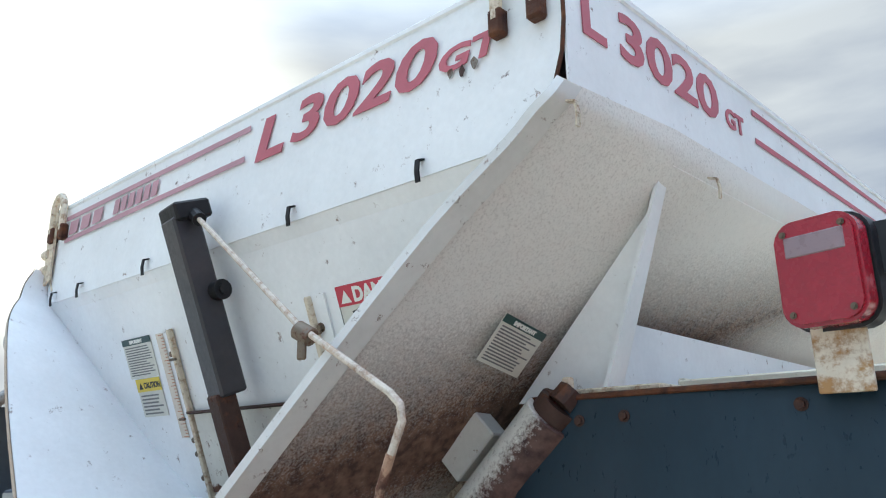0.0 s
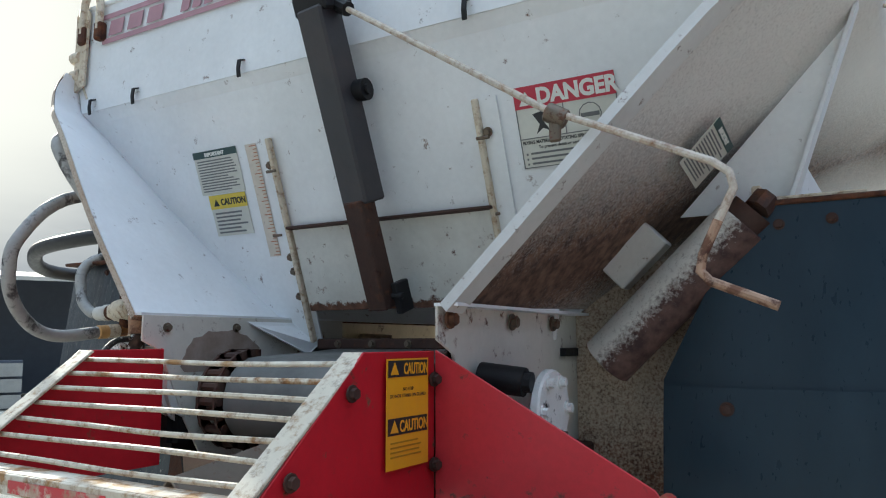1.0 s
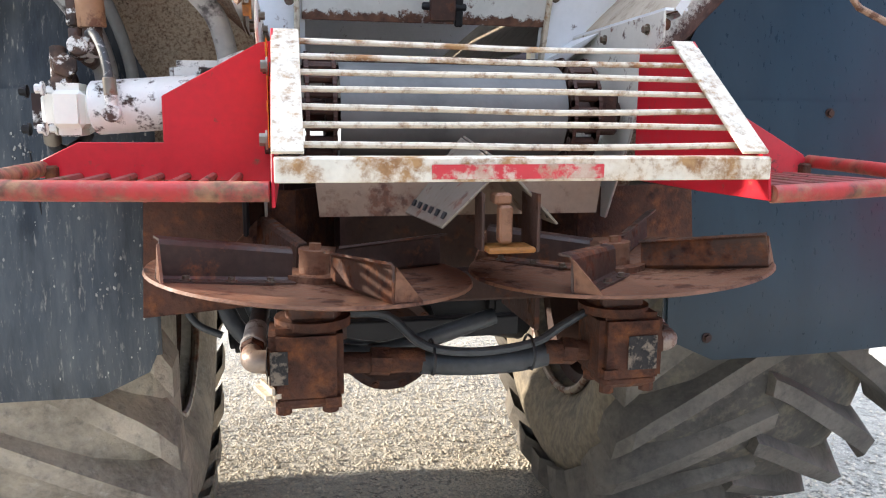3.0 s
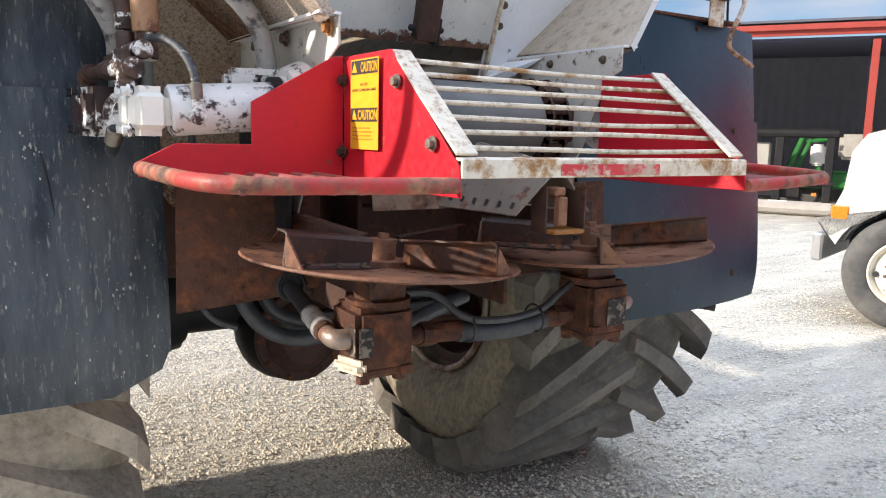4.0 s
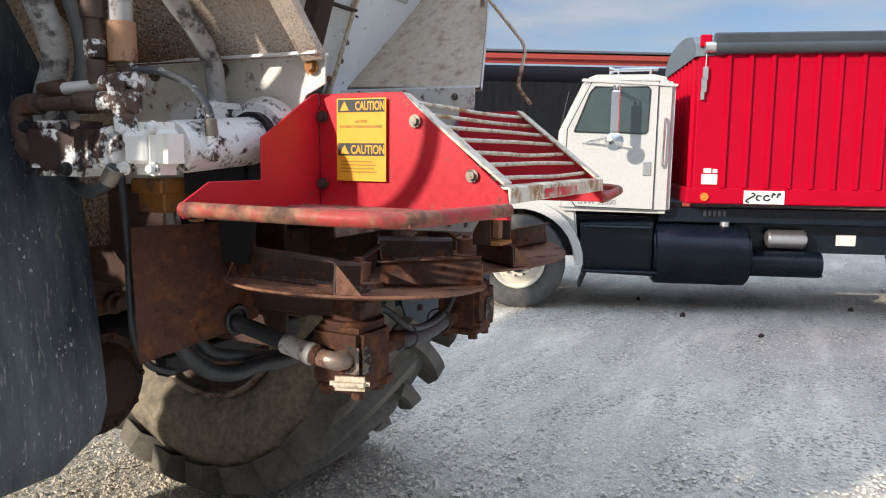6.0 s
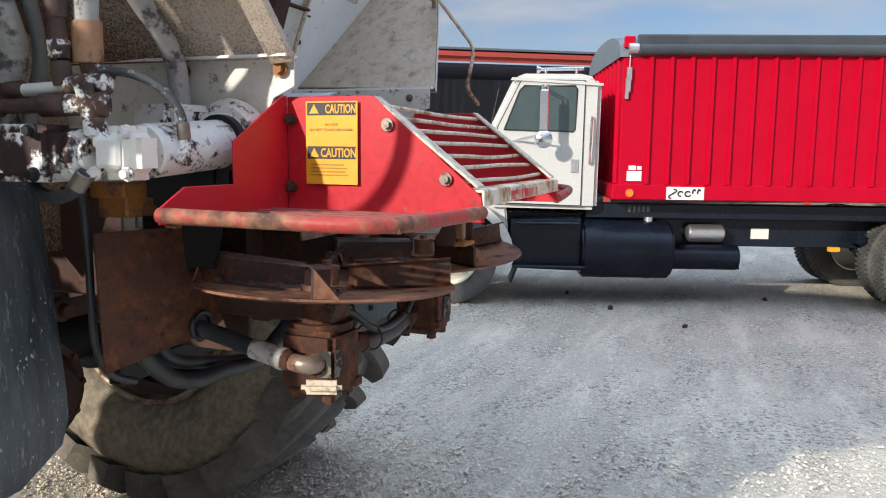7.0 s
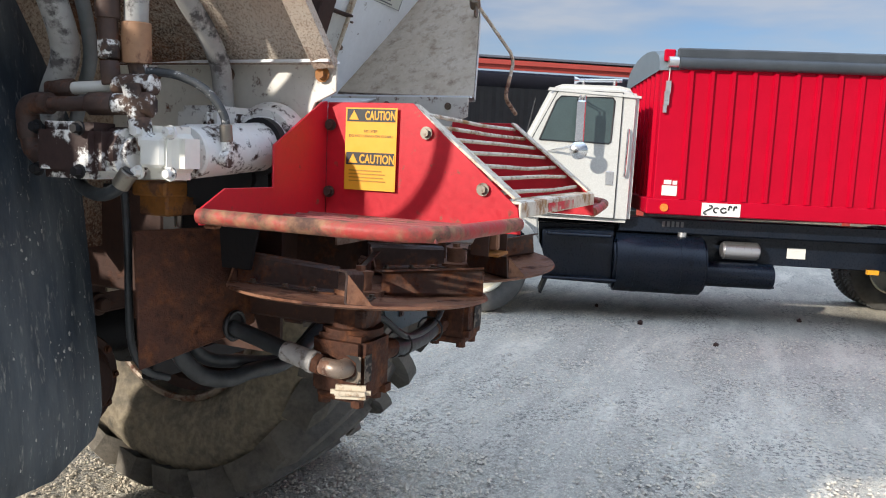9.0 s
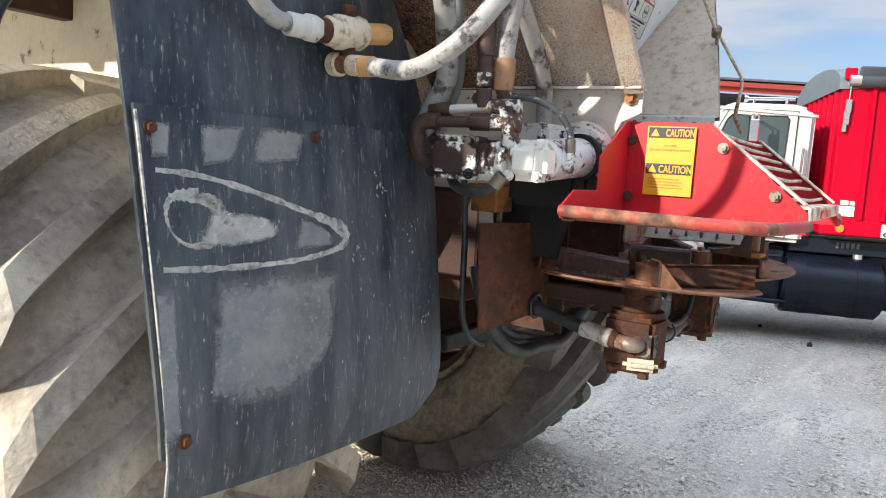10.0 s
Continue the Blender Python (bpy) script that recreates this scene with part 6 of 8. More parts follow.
# right-hand end of the conveyor shaft: white cast flange
fl = thing("shaft_flange", (0.5, 1.08, 1.6), "white painted round bearing flange with bolts", "bearing")
bm = bmesh.new()
cyl(bm, (0.42, 1.06, 1.665), (0.53, 1.06, 1.665), 0.045, 18)
cyl(bm, (0.53, 1.06, 1.665), (0.55, 1.06, 1.665), 0.078, 24)
bevel(bm, 0.004)
disc = part("flange", bm, WHITE_THICK, fl)
for k in range(6):
    a = k * 1.047
    bm = bmesh.new()
    bolt_head(bm, (0.55, 1.06 + 0.06 * math.cos(a), 1.665 + 0.06 * math.sin(a)), (1, 0, 0), 0.009, 0.01)
    part("bolt", bm, WHITE_THICK, disc)
tagged(fl)
bm = bmesh.new()
cyl(bm, (0.43, 0.98, 1.73), (0.52, 0.99, 1.72), 0.028, 14)
cyl(bm, (0.50, 0.985, 1.722), (0.535, 0.99, 1.72), 0.02, 10)
part("grease_fitting", bm, DARK, fl)

# ---- hydraulic motor and plumbing on the left ----
motor = thing("hydraulic_motor", (-0.65, 0.97, 1.6), "white overpainted hydraulic motor with chipped paint", "hydraulic motor")
bm = bmesh.new()
cyl(bm, (-0.735, 0.985, 1.653), (-0.515, 0.975, 1.670), 0.053, 28)
bevel(bm, 0.004)
part("barrel", bm, WHITE_THICK, motor)
bm = bmesh.new()
box(bm, (-0.775, 0.988, 1.650), (0.085, 0.104, 0.100))
bevel(bm, 0.022, segments=3)
cap = part("end_cap", bm, material("thick_white_paint", (0.82, 0.80, 0.72), 0.35, vary=0.04, rust=0.06, rust_scale=25, rust_col=((0.04, 0.03, 0.02), (0.1, 0.06, 0.04)), bump=0.1), motor)
bm = bmesh.new()
box(bm, (-0.820, 0.99, 1.650), (0.014, 0.056, 0.056))
bevel(bm, 0.006)
part("raised_face", bm, INK_WHITE, cap)
for dy in (-0.038, 0.038):
    for dz in (-0.038, 0.038):
        bm = bmesh.new()
        bolt_head(bm, (-0.815, 0.988 + dy, 1.650 + dz), (-1, 0, 0), 0.009, 0.012)
        part("bolt", bm, WHITE_THICK, cap)
bm = bmesh.new()
cyl(bm, (-0.520, 0.975, 1.670), (-0.500, 0.974, 1.671), 0.064, 28)
part("seal_ring", bm, DARK, motor)
bm = bmesh.new()
cyl(bm, (-0.500, 0.985, 1.678), (-0.425, 1.0, 1.685), 0.070, 28, 0.095)
box(bm, (-0.515, 1.085, 1.712), (0.15, 0.13, 0.085), Matrix.Rotation(radians(-12), 3, "Z"))
cyl(bm, (-0.485, 1.10, 1.735), (-0.485, 1.10, 1.765), 0.036, 16)
bevel(bm, 0.018, segments=2)
part("gear_housing", bm, WHITE_THICK, motor)
bm = bmesh.new()
cyl(bm, (-0.69, 0.94, 1.645), (-0.69, 0.915, 1.642), 0.018, 10)
cyl(bm, (-0.69, 0.925, 1.64), (-0.69, 0.925, 1.685), 0.012, 10)
bevel(bm, 0.002)
part("port_fitting", bm, WHITE_THICK, motor)

bm = bmesh.new()
box(bm, (-0.475, 1.06, 1.595), (0.10, 0.24, 0.13), Matrix.Rotation(radians(6), 3, "Z"))
cyl(bm, (-0.53, 1.02, 1.60), (-0.42, 1.02, 1.60), 0.055, 20)
bevel(bm, 0.018, segments=2)
part("gearbox_case", bm, DARK, motor, "dark oily gearbox casting")
bm = bmesh.new()
plate(bm, [(-0.450, 1.00, 1.56), (-0.450, 1.52, 1.56), (-0.450, 1.52, 1.38), (-0.450, 1.04, 1.38)], 0.01)
bevel(bm, 0.002)
part("mounting_plate", bm, DARK, motor)

pump = thing("flow_divider_valve", (-0.84, 1.15, 1.6), "dark cast valve body splashed with white paint", "valve")
CAST = material("dark_cast_iron_with_white", (0.045, 0.026, 0.023), 0.5, vary=0.25, rust=0.42, rust_scale=8, rust_col=((0.74, 0.73, 0.70), (0.82, 0.81, 0.78)), soft=0.02, bump=0.25, spec=0.3)
bm = bmesh.new()
box(bm, (-0.842, 1.145, 1.648), (0.09, 0.14, 0.105), Matrix.Rotation(radians(8), 3, "Z"))
cyl(bm, (-0.80, 1.04, 1.645), (-0.80, 1.15, 1.645), 0.05, 20)
bevel(bm, 0.016, segments=2)
part("valve_body", bm, CAST, pump)
for dy in (-0.05, 0.055):
    for dz in (-0.038, 0.04):
        bm = bmesh.new()
        bolt_head(bm, (-0.888, 1.145 + dy, 1.648 + dz), (-1, 0, 0), 0.009, 0.012)
        part("bolt", bm, DARK, pump)

man = thing("pipe_manifold", (-0.82, 1.1, 1.7), "cluster of rusty and white-painted hydraulic fittings", "pipe fittings")
PIPE_BROWN = material("brown_greasy_steel", (0.065, 0.040, 0.033), 0.5, vary=0.25, rust=0.3, rust_scale=20, rust_col=((0.03, 0.016, 0.013), (0.16, 0.075, 0.045)), dirt=0.25, dirt_col=(0.17, 0.12, 0.09), bump=0.2, spec=0.35)
SPLASH = material("white_splashed_fitting", (0.78, 0.77, 0.74), 0.45, vary=0.06, rust=0.62, rust_scale=20, rust_col=((0.03, 0.022, 0.02), (0.13, 0.075, 0.05)), soft=0.02, bump=0.25)


def fitting(p0, p1, r, mat, n=14):
    bm = bmesh.new()
    r *= 0.78
    cyl(bm, p0, p1, r, n)
    bevel(bm, r * 0.12)
    part("fitting" if n > 6 else "nut", bm, mat, man)


def elbow(pts, r, mat):
    bm = bmesh.new()
    tube(bm, pts, r * 0.78, 14, 4)
    part("elbow", bm, mat, man)


# riser from the motor to the tee
fitting((-0.80, 1.01, 1.635), (-0.805, 1.03, 1.70), 0.021, SPLASH)
fitting((-0.80, 1.015, 1.655), (-0.803, 1.022, 1.68), 0.028, SPLASH, 6)
fitting((-0.805, 1.03, 1.685), (-0.808, 1.035, 1.712), 0.029, SPLASH, 6)
fitting((-0.808, 1.035, 1.70), (-0.812, 1.05, 1.775), 0.021, SPLASH)
# lower run: brown pipe along to the elbow and down into the valve
fitting((-0.80, 1.035, 1.738), (-0.818, 1.085, 1.737), 0.026, SPLASH)
fitting((-0.79, 1.015, 1.738), (-0.80, 1.04, 1.738), 0.032, SPLASH, 6)
fitting((-0.818, 1.085, 1.737), (-0.832, 1.135, 1.736), 0.029, PIPE_BROWN, 6)
fitting((-0.83, 1.12, 1.736), (-0.85, 1.235, 1.733), 0.018, PIPE_BROWN)
elbow([(-0.848, 1.215, 1.734), (-0.853, 1.25, 1.733), (-0.852, 1.272, 1.72), (-0.848, 1.275, 1.69)], 0.027, PIPE_BROWN)
fitting((-0.848, 1.275, 1.70), (-0.846, 1.272, 1.665), 0.031, PIPE_BROWN, 6)
elbow([(-0.846, 1.272, 1.67), (-0.845, 1.265, 1.645), (-0.845, 1.24, 1.632), (-0.845, 1.20, 1.635)], 0.026, PIPE_BROWN)
# upper run: white pipe
fitting((-0.778, 1.075, 1.776), (-0.784, 1.115, 1.774), 0.030, SPLASH, 6)
fitting((-0.784, 1.10, 1.774), (-0.795, 1.24, 1.767), 0.016, INK_WHITE)
fitting((-0.793, 1.215, 1.768), (-0.799, 1.275, 1.765), 0.026, PIPE_BROWN, 6)
fitting((-0.77, 1.03, 1.778), (-0.778, 1.08, 1.776), 0.026, SPLASH)
# collars below the two risers
fitting((-0.752, 1.075, 1.762), (-0.752, 1.085, 1.80), 0.029, SPLASH, 6)
fitting((-0.752, 1.085, 1.795), (-0.753, 1.092, 1.825), 0.025, SPLASH)
fitting((-0.79, 1.12, 1.775), (-0.791, 1.124, 1.82), 0.026, PIPE_BROWN, 6)
fitting((-0.791, 1.124, 1.825), (-0.791, 1.126, 1.86), 0.028, SPLASH, 6)


def hose_thing(name, pts, r, mat, label, collars=(), collar_mat=None):
    h = thing(name, pts[0], label, "hose", "hydraulic hoses")
    bm = bmesh.new()
    tube(bm, pts, r, 14, 6)
    part("hose", bm, mat, h)
    for a, b, rr in collars:
        bm = bmesh.new()
        cyl(bm, a, b, rr, 16)
        bevel(bm, 0.002)
        part("collar", bm, collar_mat or STEEL, h)
    return h


OCHRE = material("ochre_collar", (0.36, 0.20, 0.11), 0.55, vary=0.15, rust=0.35, rust_scale=18, bump=0.15)
DARK_BRAID = material("dark_paint_flecked_braid", (0.05, 0.055, 0.06), 0.55, vary=0.2, rust=0.2, rust_scale=60, rust_col=((0.6, 0.6, 0.58), (0.7, 0.7, 0.68)), bump=0.4, bump_scale=180)
BRAID = material("grey_blue_braid", (0.20, 0.22, 0.23), 0.55, vary=0.15, dirt=0.4, dirt_col=(0.33, 0.31, 0.28), bump=0.3, bump_scale=140)
hose_thing("hydraulic_hose", [(-0.753, 1.094, 1.82), (-0.757, 1.09, 1.90), (-0.77, 1.075, 1.98), (-0.82, 1.03, 2.12), (-0.915, 0.955, 2.30), (-0.99, 0.97, 2.40), (-1.15, 1.2, 2.46), (-1.4, 2.0, 2.4)], 0.023, HOSE_PALE, "grey overpainted hydraulic hose rising from the fittings", (((-0.753, 1.093, 1.82), (-0.757, 1.090, 1.898), 0.028),), OCHRE)
hose_thing("hydraulic_hose", [(-0.791, 1.126, 1.86), (-0.795, 1.125, 1.93), (-0.81, 1.11, 2.02), (-0.86, 1.07, 2.16), (-0.95, 1.0, 2.33), (-1.05, 1.1, 2.42), (-1.3, 2.0, 2.45)], 0.019, PIPE_BROWN, "brown hydraulic hose behind the grey one", (((-0.792, 1.126, 1.90), (-0.797, 1.123, 1.97), 0.023),), PIPE_BROWN)
hose_thing("hydraulic_hose", [(-0.48, 1.10, 1.74), (-0.487, 1.10, 1.79), (-0.505, 1.095, 1.85), (-0.55, 1.09, 1.905), (-0.61, 1.085, 1.955), (-0.70, 1.08, 2.03), (-0.82, 1.09, 2.12), (-0.98, 1.2, 2.22), (-1.2, 1.8, 2.3)], 0.023, HOSE_PALE, "pale overpainted hydraulic hose curving up past the chute")
hose_thing("hydraulic_hose", [(-0.775, 1.31, 1.70), (-0.778, 1.29, 1.76), (-0.795, 1.235, 1.84), (-0.86, 1.20, 1.94), (-0.95, 1.17, 2.05), (-1.06, 1.2, 2.2), (-1.2, 1.6, 2.38)], 0.027, HOSE_PALE, "thick grey hose with flaking paint")
hose_thing("hydraulic_hose", [(-0.715, 1.31, 1.68), (-0.718, 1.28, 1.76), (-0.735, 1.235, 1.85), (-0.79, 1.21, 1.98), (-0.87, 1.2, 2.12), (-1.0, 1.4, 2.33)], 0.014, BRAID, "thin grey braided hydraulic hose beside the mud flap")
hose_thing("hydraulic_hose", [(-0.69, 0.925, 1.68), (-0.695, 0.93, 1.73), (-0.712, 0.96, 1.775), (-0.735, 1.01, 1.800), (-0.755, 1.065, 1.805)], 0.0085, DARK_BRAID, "thin paint-splashed jumper hose on the motor", (((-0.69, 0.925, 1.675), (-0.692, 0.927, 1.71), 0.0125),))
hose_thing("hydraulic_hose", [(-0.80, 1.20, 1.60), (-0.815, 1.17, 1.575), (-0.83, 1.11, 1.565), (-0.835, 1.06, 1.58), (-0.83, 1.035, 1.615)], 0.013, HOSE, "short black hose loop below the valve", (((-0.835, 1.055, 1.583), (-0.831, 1.035, 1.612), 0.017),))
# feed hoses to the left spinner motor
for k in (-1, 1):
    hose_thing("hydraulic_hose", [(k * 0.425, 1.15, 1.233), (k * 0.428, 1.05, 1.214), (k * 0.434, 0.95, 1.193), (k * 0.439, 0.86, 1.176)], 0.0205, HOSE, "black hose through the back plate to the motor, its end sleeved", (((k * 0.4345, 0.955, 1.194), (k * 0.4385, 0.880, 1.180), 0.0245), ((k * 0.4383, 0.884, 1.181), (k * 0.439, 0.866, 1.1775), 0.027)), SLEEVE)
hose_thing("hydraulic_hose", [(-0.53, 1.26, 1.34), (-0.53, 1.23, 1.24), (-0.507, 1.20, 1.158), (-0.457, 1.18, 1.102), (-0.384, 1.16, 1.078), (-0.316, 1.14, 1.085), (-0.138, 1.14, 1.075), (0.15, 1.18, 1.14)], 0.0215, HOSE, "thick black hose looping under the back plate")
hose_thing("hydraulic_hose", [(-0.48, 1.26, 1.30), (-0.46, 1.22, 1.19), (-0.419, 1.20, 1.135), (-0.323, 1.18, 1.108), (-0.109, 1.17, 1.07), (0.15, 1.22, 1.12)], 0.018, HOSE, "black hose with pale print behind the spinner motors")
hose_thing("hydraulic_hose", [(-0.620, 1.27, 1.62), (-0.625, 1.25, 1.45), (-0.628, 1.244, 1.30), (-0.622, 1.24, 1.20), (-0.59, 1.23, 1.14), (-0.53, 1.22, 1.11)], 0.009, HOSE, "thin black hose hanging beside the mud flap")

# bracket with ochre rust below the motor
br = thing("rusty_bracket", (-0.525, 1.22, 1.5), "ochre rusted square bracket below the hydraulic motor", "bracket")
bm = bmesh.new()
box(bm, (-0.53, 1.225, 1.565), (0.12, 0.10, 0.035))
box(bm, (-0.525, 1.225, 1.528), (0.10, 0.085, 0.05))
bevel(bm, 0.005)
part("block", bm, BRASS, br)
bm = bmesh.new()
cyl(bm, (-0.52, 1.20, 1.475), (-0.52, 1.20, 1.51), 0.009, 6)
part("stud", bm, STEEL, br)

# valve on the left mud flap
vl = thing("hose_valve", (-1.12, 1.3, 1.85), "rusty brass-coloured hydraulic coupling with a plugged end", "valve")
OCHRE_CAP = material("ochre_rusted_cap", (0.58, 0.33, 0.13), 0.55, vary=0.15, rust=0.25, rust_scale=30, rust_col=((0.16, 0.07, 0.03), (0.42, 0.22, 0.10)), bump=0.2, spec=0.3)
for p0, p1, r, mat_, n in (((-1.28, 1.32, 1.895), (-1.21, 1.312, 1.896), 0.025, WHITE_DULL, 14), ((-1.235, 1.313, 1.896), (-1.20, 1.311, 1.897), 0.030, WHITE_DULL, 6),
                         ((-1.20, 1.311, 1.897), (-1.14, 1.306, 1.901), 0.027, RUSTY, 18), ((-1.148, 1.306, 1.901), (-1.070, 1.298, 1.910), 0.040, WHITE_CHIP, 8), ((-1.175, 1.308, 1.899), (-1.140, 1.305, 1.902), 0.034, WHITE_CHIP, 6), ((-1.078, 1.299, 1.909), (-1.060, 1.297, 1.911), 0.031, WHITE_CHIP, 16),
                         ((-1.065, 1.297, 1.911), (-0.985, 1.287, 1.923), 0.026, OCHRE_CAP, 6), ((-1.105, 1.30, 1.88), (-1.113, 1.305, 1.832), 0.017, RUSTY, 12), ((-1.112, 1.33, 1.838), (-1.118, 1.26, 1.832), 0.021, BRASS, 12), ((-1.108, 1.342, 1.838), (-1.113, 1.312, 1.836), 0.027, WHITE_CHIP, 14),
                         ((-1.115, 1.285, 1.834), (-1.119, 1.245, 1.830), 0.023, WHITE_CHIP, 14), ((-1.119, 1.248, 1.830), (-1.122, 1.212, 1.828), 0.0225, OCHRE_CAP, 14), ((-1.11, 1.30, 1.94), (-1.11, 1.30, 1.965), 0.018, RUSTY, 6)):
    bm = bmesh.new()
    cyl(bm, p0, p1, r, n)
    bevel(bm, r * 0.12)
    part("nut" if n == 6 else "fitting", bm, mat_, vl)
bm = bmesh.new()
box(bm, (-1.10, 1.35, 1.905), (0.03, 0.09, 0.03))
part("stem", bm, RUSTY, vl)
hose_thing("hydraulic_hose", [(-1.27, 1.32, 1.895), (-1.33, 1.32, 1.905), (-1.40, 1.33, 1.97), (-1.44, 1.40, 2.10), (-1.42, 1.8, 2.2)], 0.019, HOSE_PALE, "grey hose arching over the mud flap")
hose_thing("hydraulic_hose", [(-1.122, 1.22, 1.828), (-1.15, 1.11, 1.815), (-1.16, 1.04, 1.83), (-1.15, 0.98, 1.87), (-1.13, 0.93, 1.93), (-1.10, 0.90, 2.0), (-1.08, 0.91, 2.10), (-1.08, 1.05, 2.24), (-1.15, 1.4, 2.33)], 0.020, HOSE_PALE, "grey hose crossing to the hopper")

# ---- cream side body over the wheels ----
deck = thing("side_body", (-1.0, 2.5, 1.8), "cream painted side body over the wheel, stained brown", "bodywork")
for s in (-1, 1):
    bm = bmesh.new()
    plate(bm, [(s * 0.99, 1.72, 1.60), (s * 0.99, 3.6, 1.60), (s * 0.99, 3.6, 2.14), (s * 0.99, 1.72, 2.14)], 0.02 * s)
    bevel(bm, 0.004)
    part("panel", bm, CREAM, deck)
    bm = bmesh.new()
    box(bm, (s * 1.25, 2.65, 2.125), (0.5, 1.9, 0.02))
    box(bm, (s * 1.49, 2.65, 2.105), (0.02, 1.9, 0.06))
    bevel(bm, 0.004)
    part("deck_plate", bm, CREAM, deck)
    for by in (2.55, 3.1):
        bm = bmesh.new()
        box(bm, (s * 1.2, by, 2.06), (0.42, 0.06, 0.10))
        bevel(bm, 0.004)
        part("beam", bm, RUST_DARK, deck)

# ---- filter and loops on the left, behind the hopper corner ----
filt = thing("hydraulic_filter", (-1.68, 1.65, 2.1), "dark cylindrical hydraulic filter with a wide cap", "filter")
bm = bmesh.new()
cyl(bm, (-1.68, 1.65, 2.29), (-1.68, 1.65, 2.47), 0.07, 24)
bevel(bm, 0.02, segments=2)
part("canister", bm, DARK, filt)
bm = bmesh.new()
cyl(bm, (-1.68, 1.65, 2.23), (-1.68, 1.65, 2.285), 0.095, 24)
bevel(bm, 0.008)
part("head", bm, ALU, filt)
bm = bmesh.new()
box(bm, (-1.45, 1.85, 2.18), (0.55, 0.5, 0.06))
bevel(bm, 0.01)
part("bracket", bm, DARK, filt)
hose_thing("suction_hose", [(-1.25, 1.60, 2.12), (-1.40, 1.50, 2.20), (-1.7, 1.45, 2.195), (-2.0, 1.5, 2.17), (-2.25, 1.75, 2.12), (-2.0, 2.2, 2.1)], 0.030, GLOSS_BLACK, "thick black suction hose along the machine side")
hose_thing("hydraulic_hose", [(-1.30, 1.55, 1.70), (-1.34, 1.52, 1.84), (-1.45, 1.5, 1.95), (-1.60, 1.52, 1.97), (-1.72, 1.56, 1.88), (-1.75, 1.6, 1.75)], 0.020, HOSE, "grey hose looped beside the wheel")
hose_thing("hydraulic_hose", [(-1.1, 1.5, 2.0), (-1.22, 1.45, 1.93), (-1.33, 1.46, 1.82), (-1.40, 1.6, 1.74)], 0.018, HOSE, "grey hose running down behind the flap")

# ---- grain truck ----
TA = radians(17.5)
TRUCK = Matrix(((math.sin(TA), math.cos(TA), 0, 5.758), (-math.cos(TA), math.sin(TA), 0, 2.682), (0, 0, 1, 0), (0, 0, 0, 1)))  # columns: rearwards, to the far side, up
truck = thing("grain_truck", (5.758, 2.682, 0), "white-cabbed farm truck with a red ribbed grain box", "truck")


def tpart(name, bm, mat, parent=None, label="", smooth=35):
    bmesh.ops.transform(bm, matrix=TRUCK, verts=bm.verts[:])
    return part(name, bm, mat, parent or truck, label, smooth)


def prism(bm, pts, o0, o1):
    """A side outline (s, z) given depth from o0 to o1."""
    lo = [bm.verts.new((s, o0, z)) for s, z in pts]
    hi = [bm.verts.new((s, o1, z)) for s, z in pts]
    bm.faces.new(lo)
    bm.faces.new(hi[::-1])
    for i in range(len(pts)):
        j = (i + 1) % len(pts)
        bm.faces.new((lo[i], hi[i], hi[j], lo[j]))


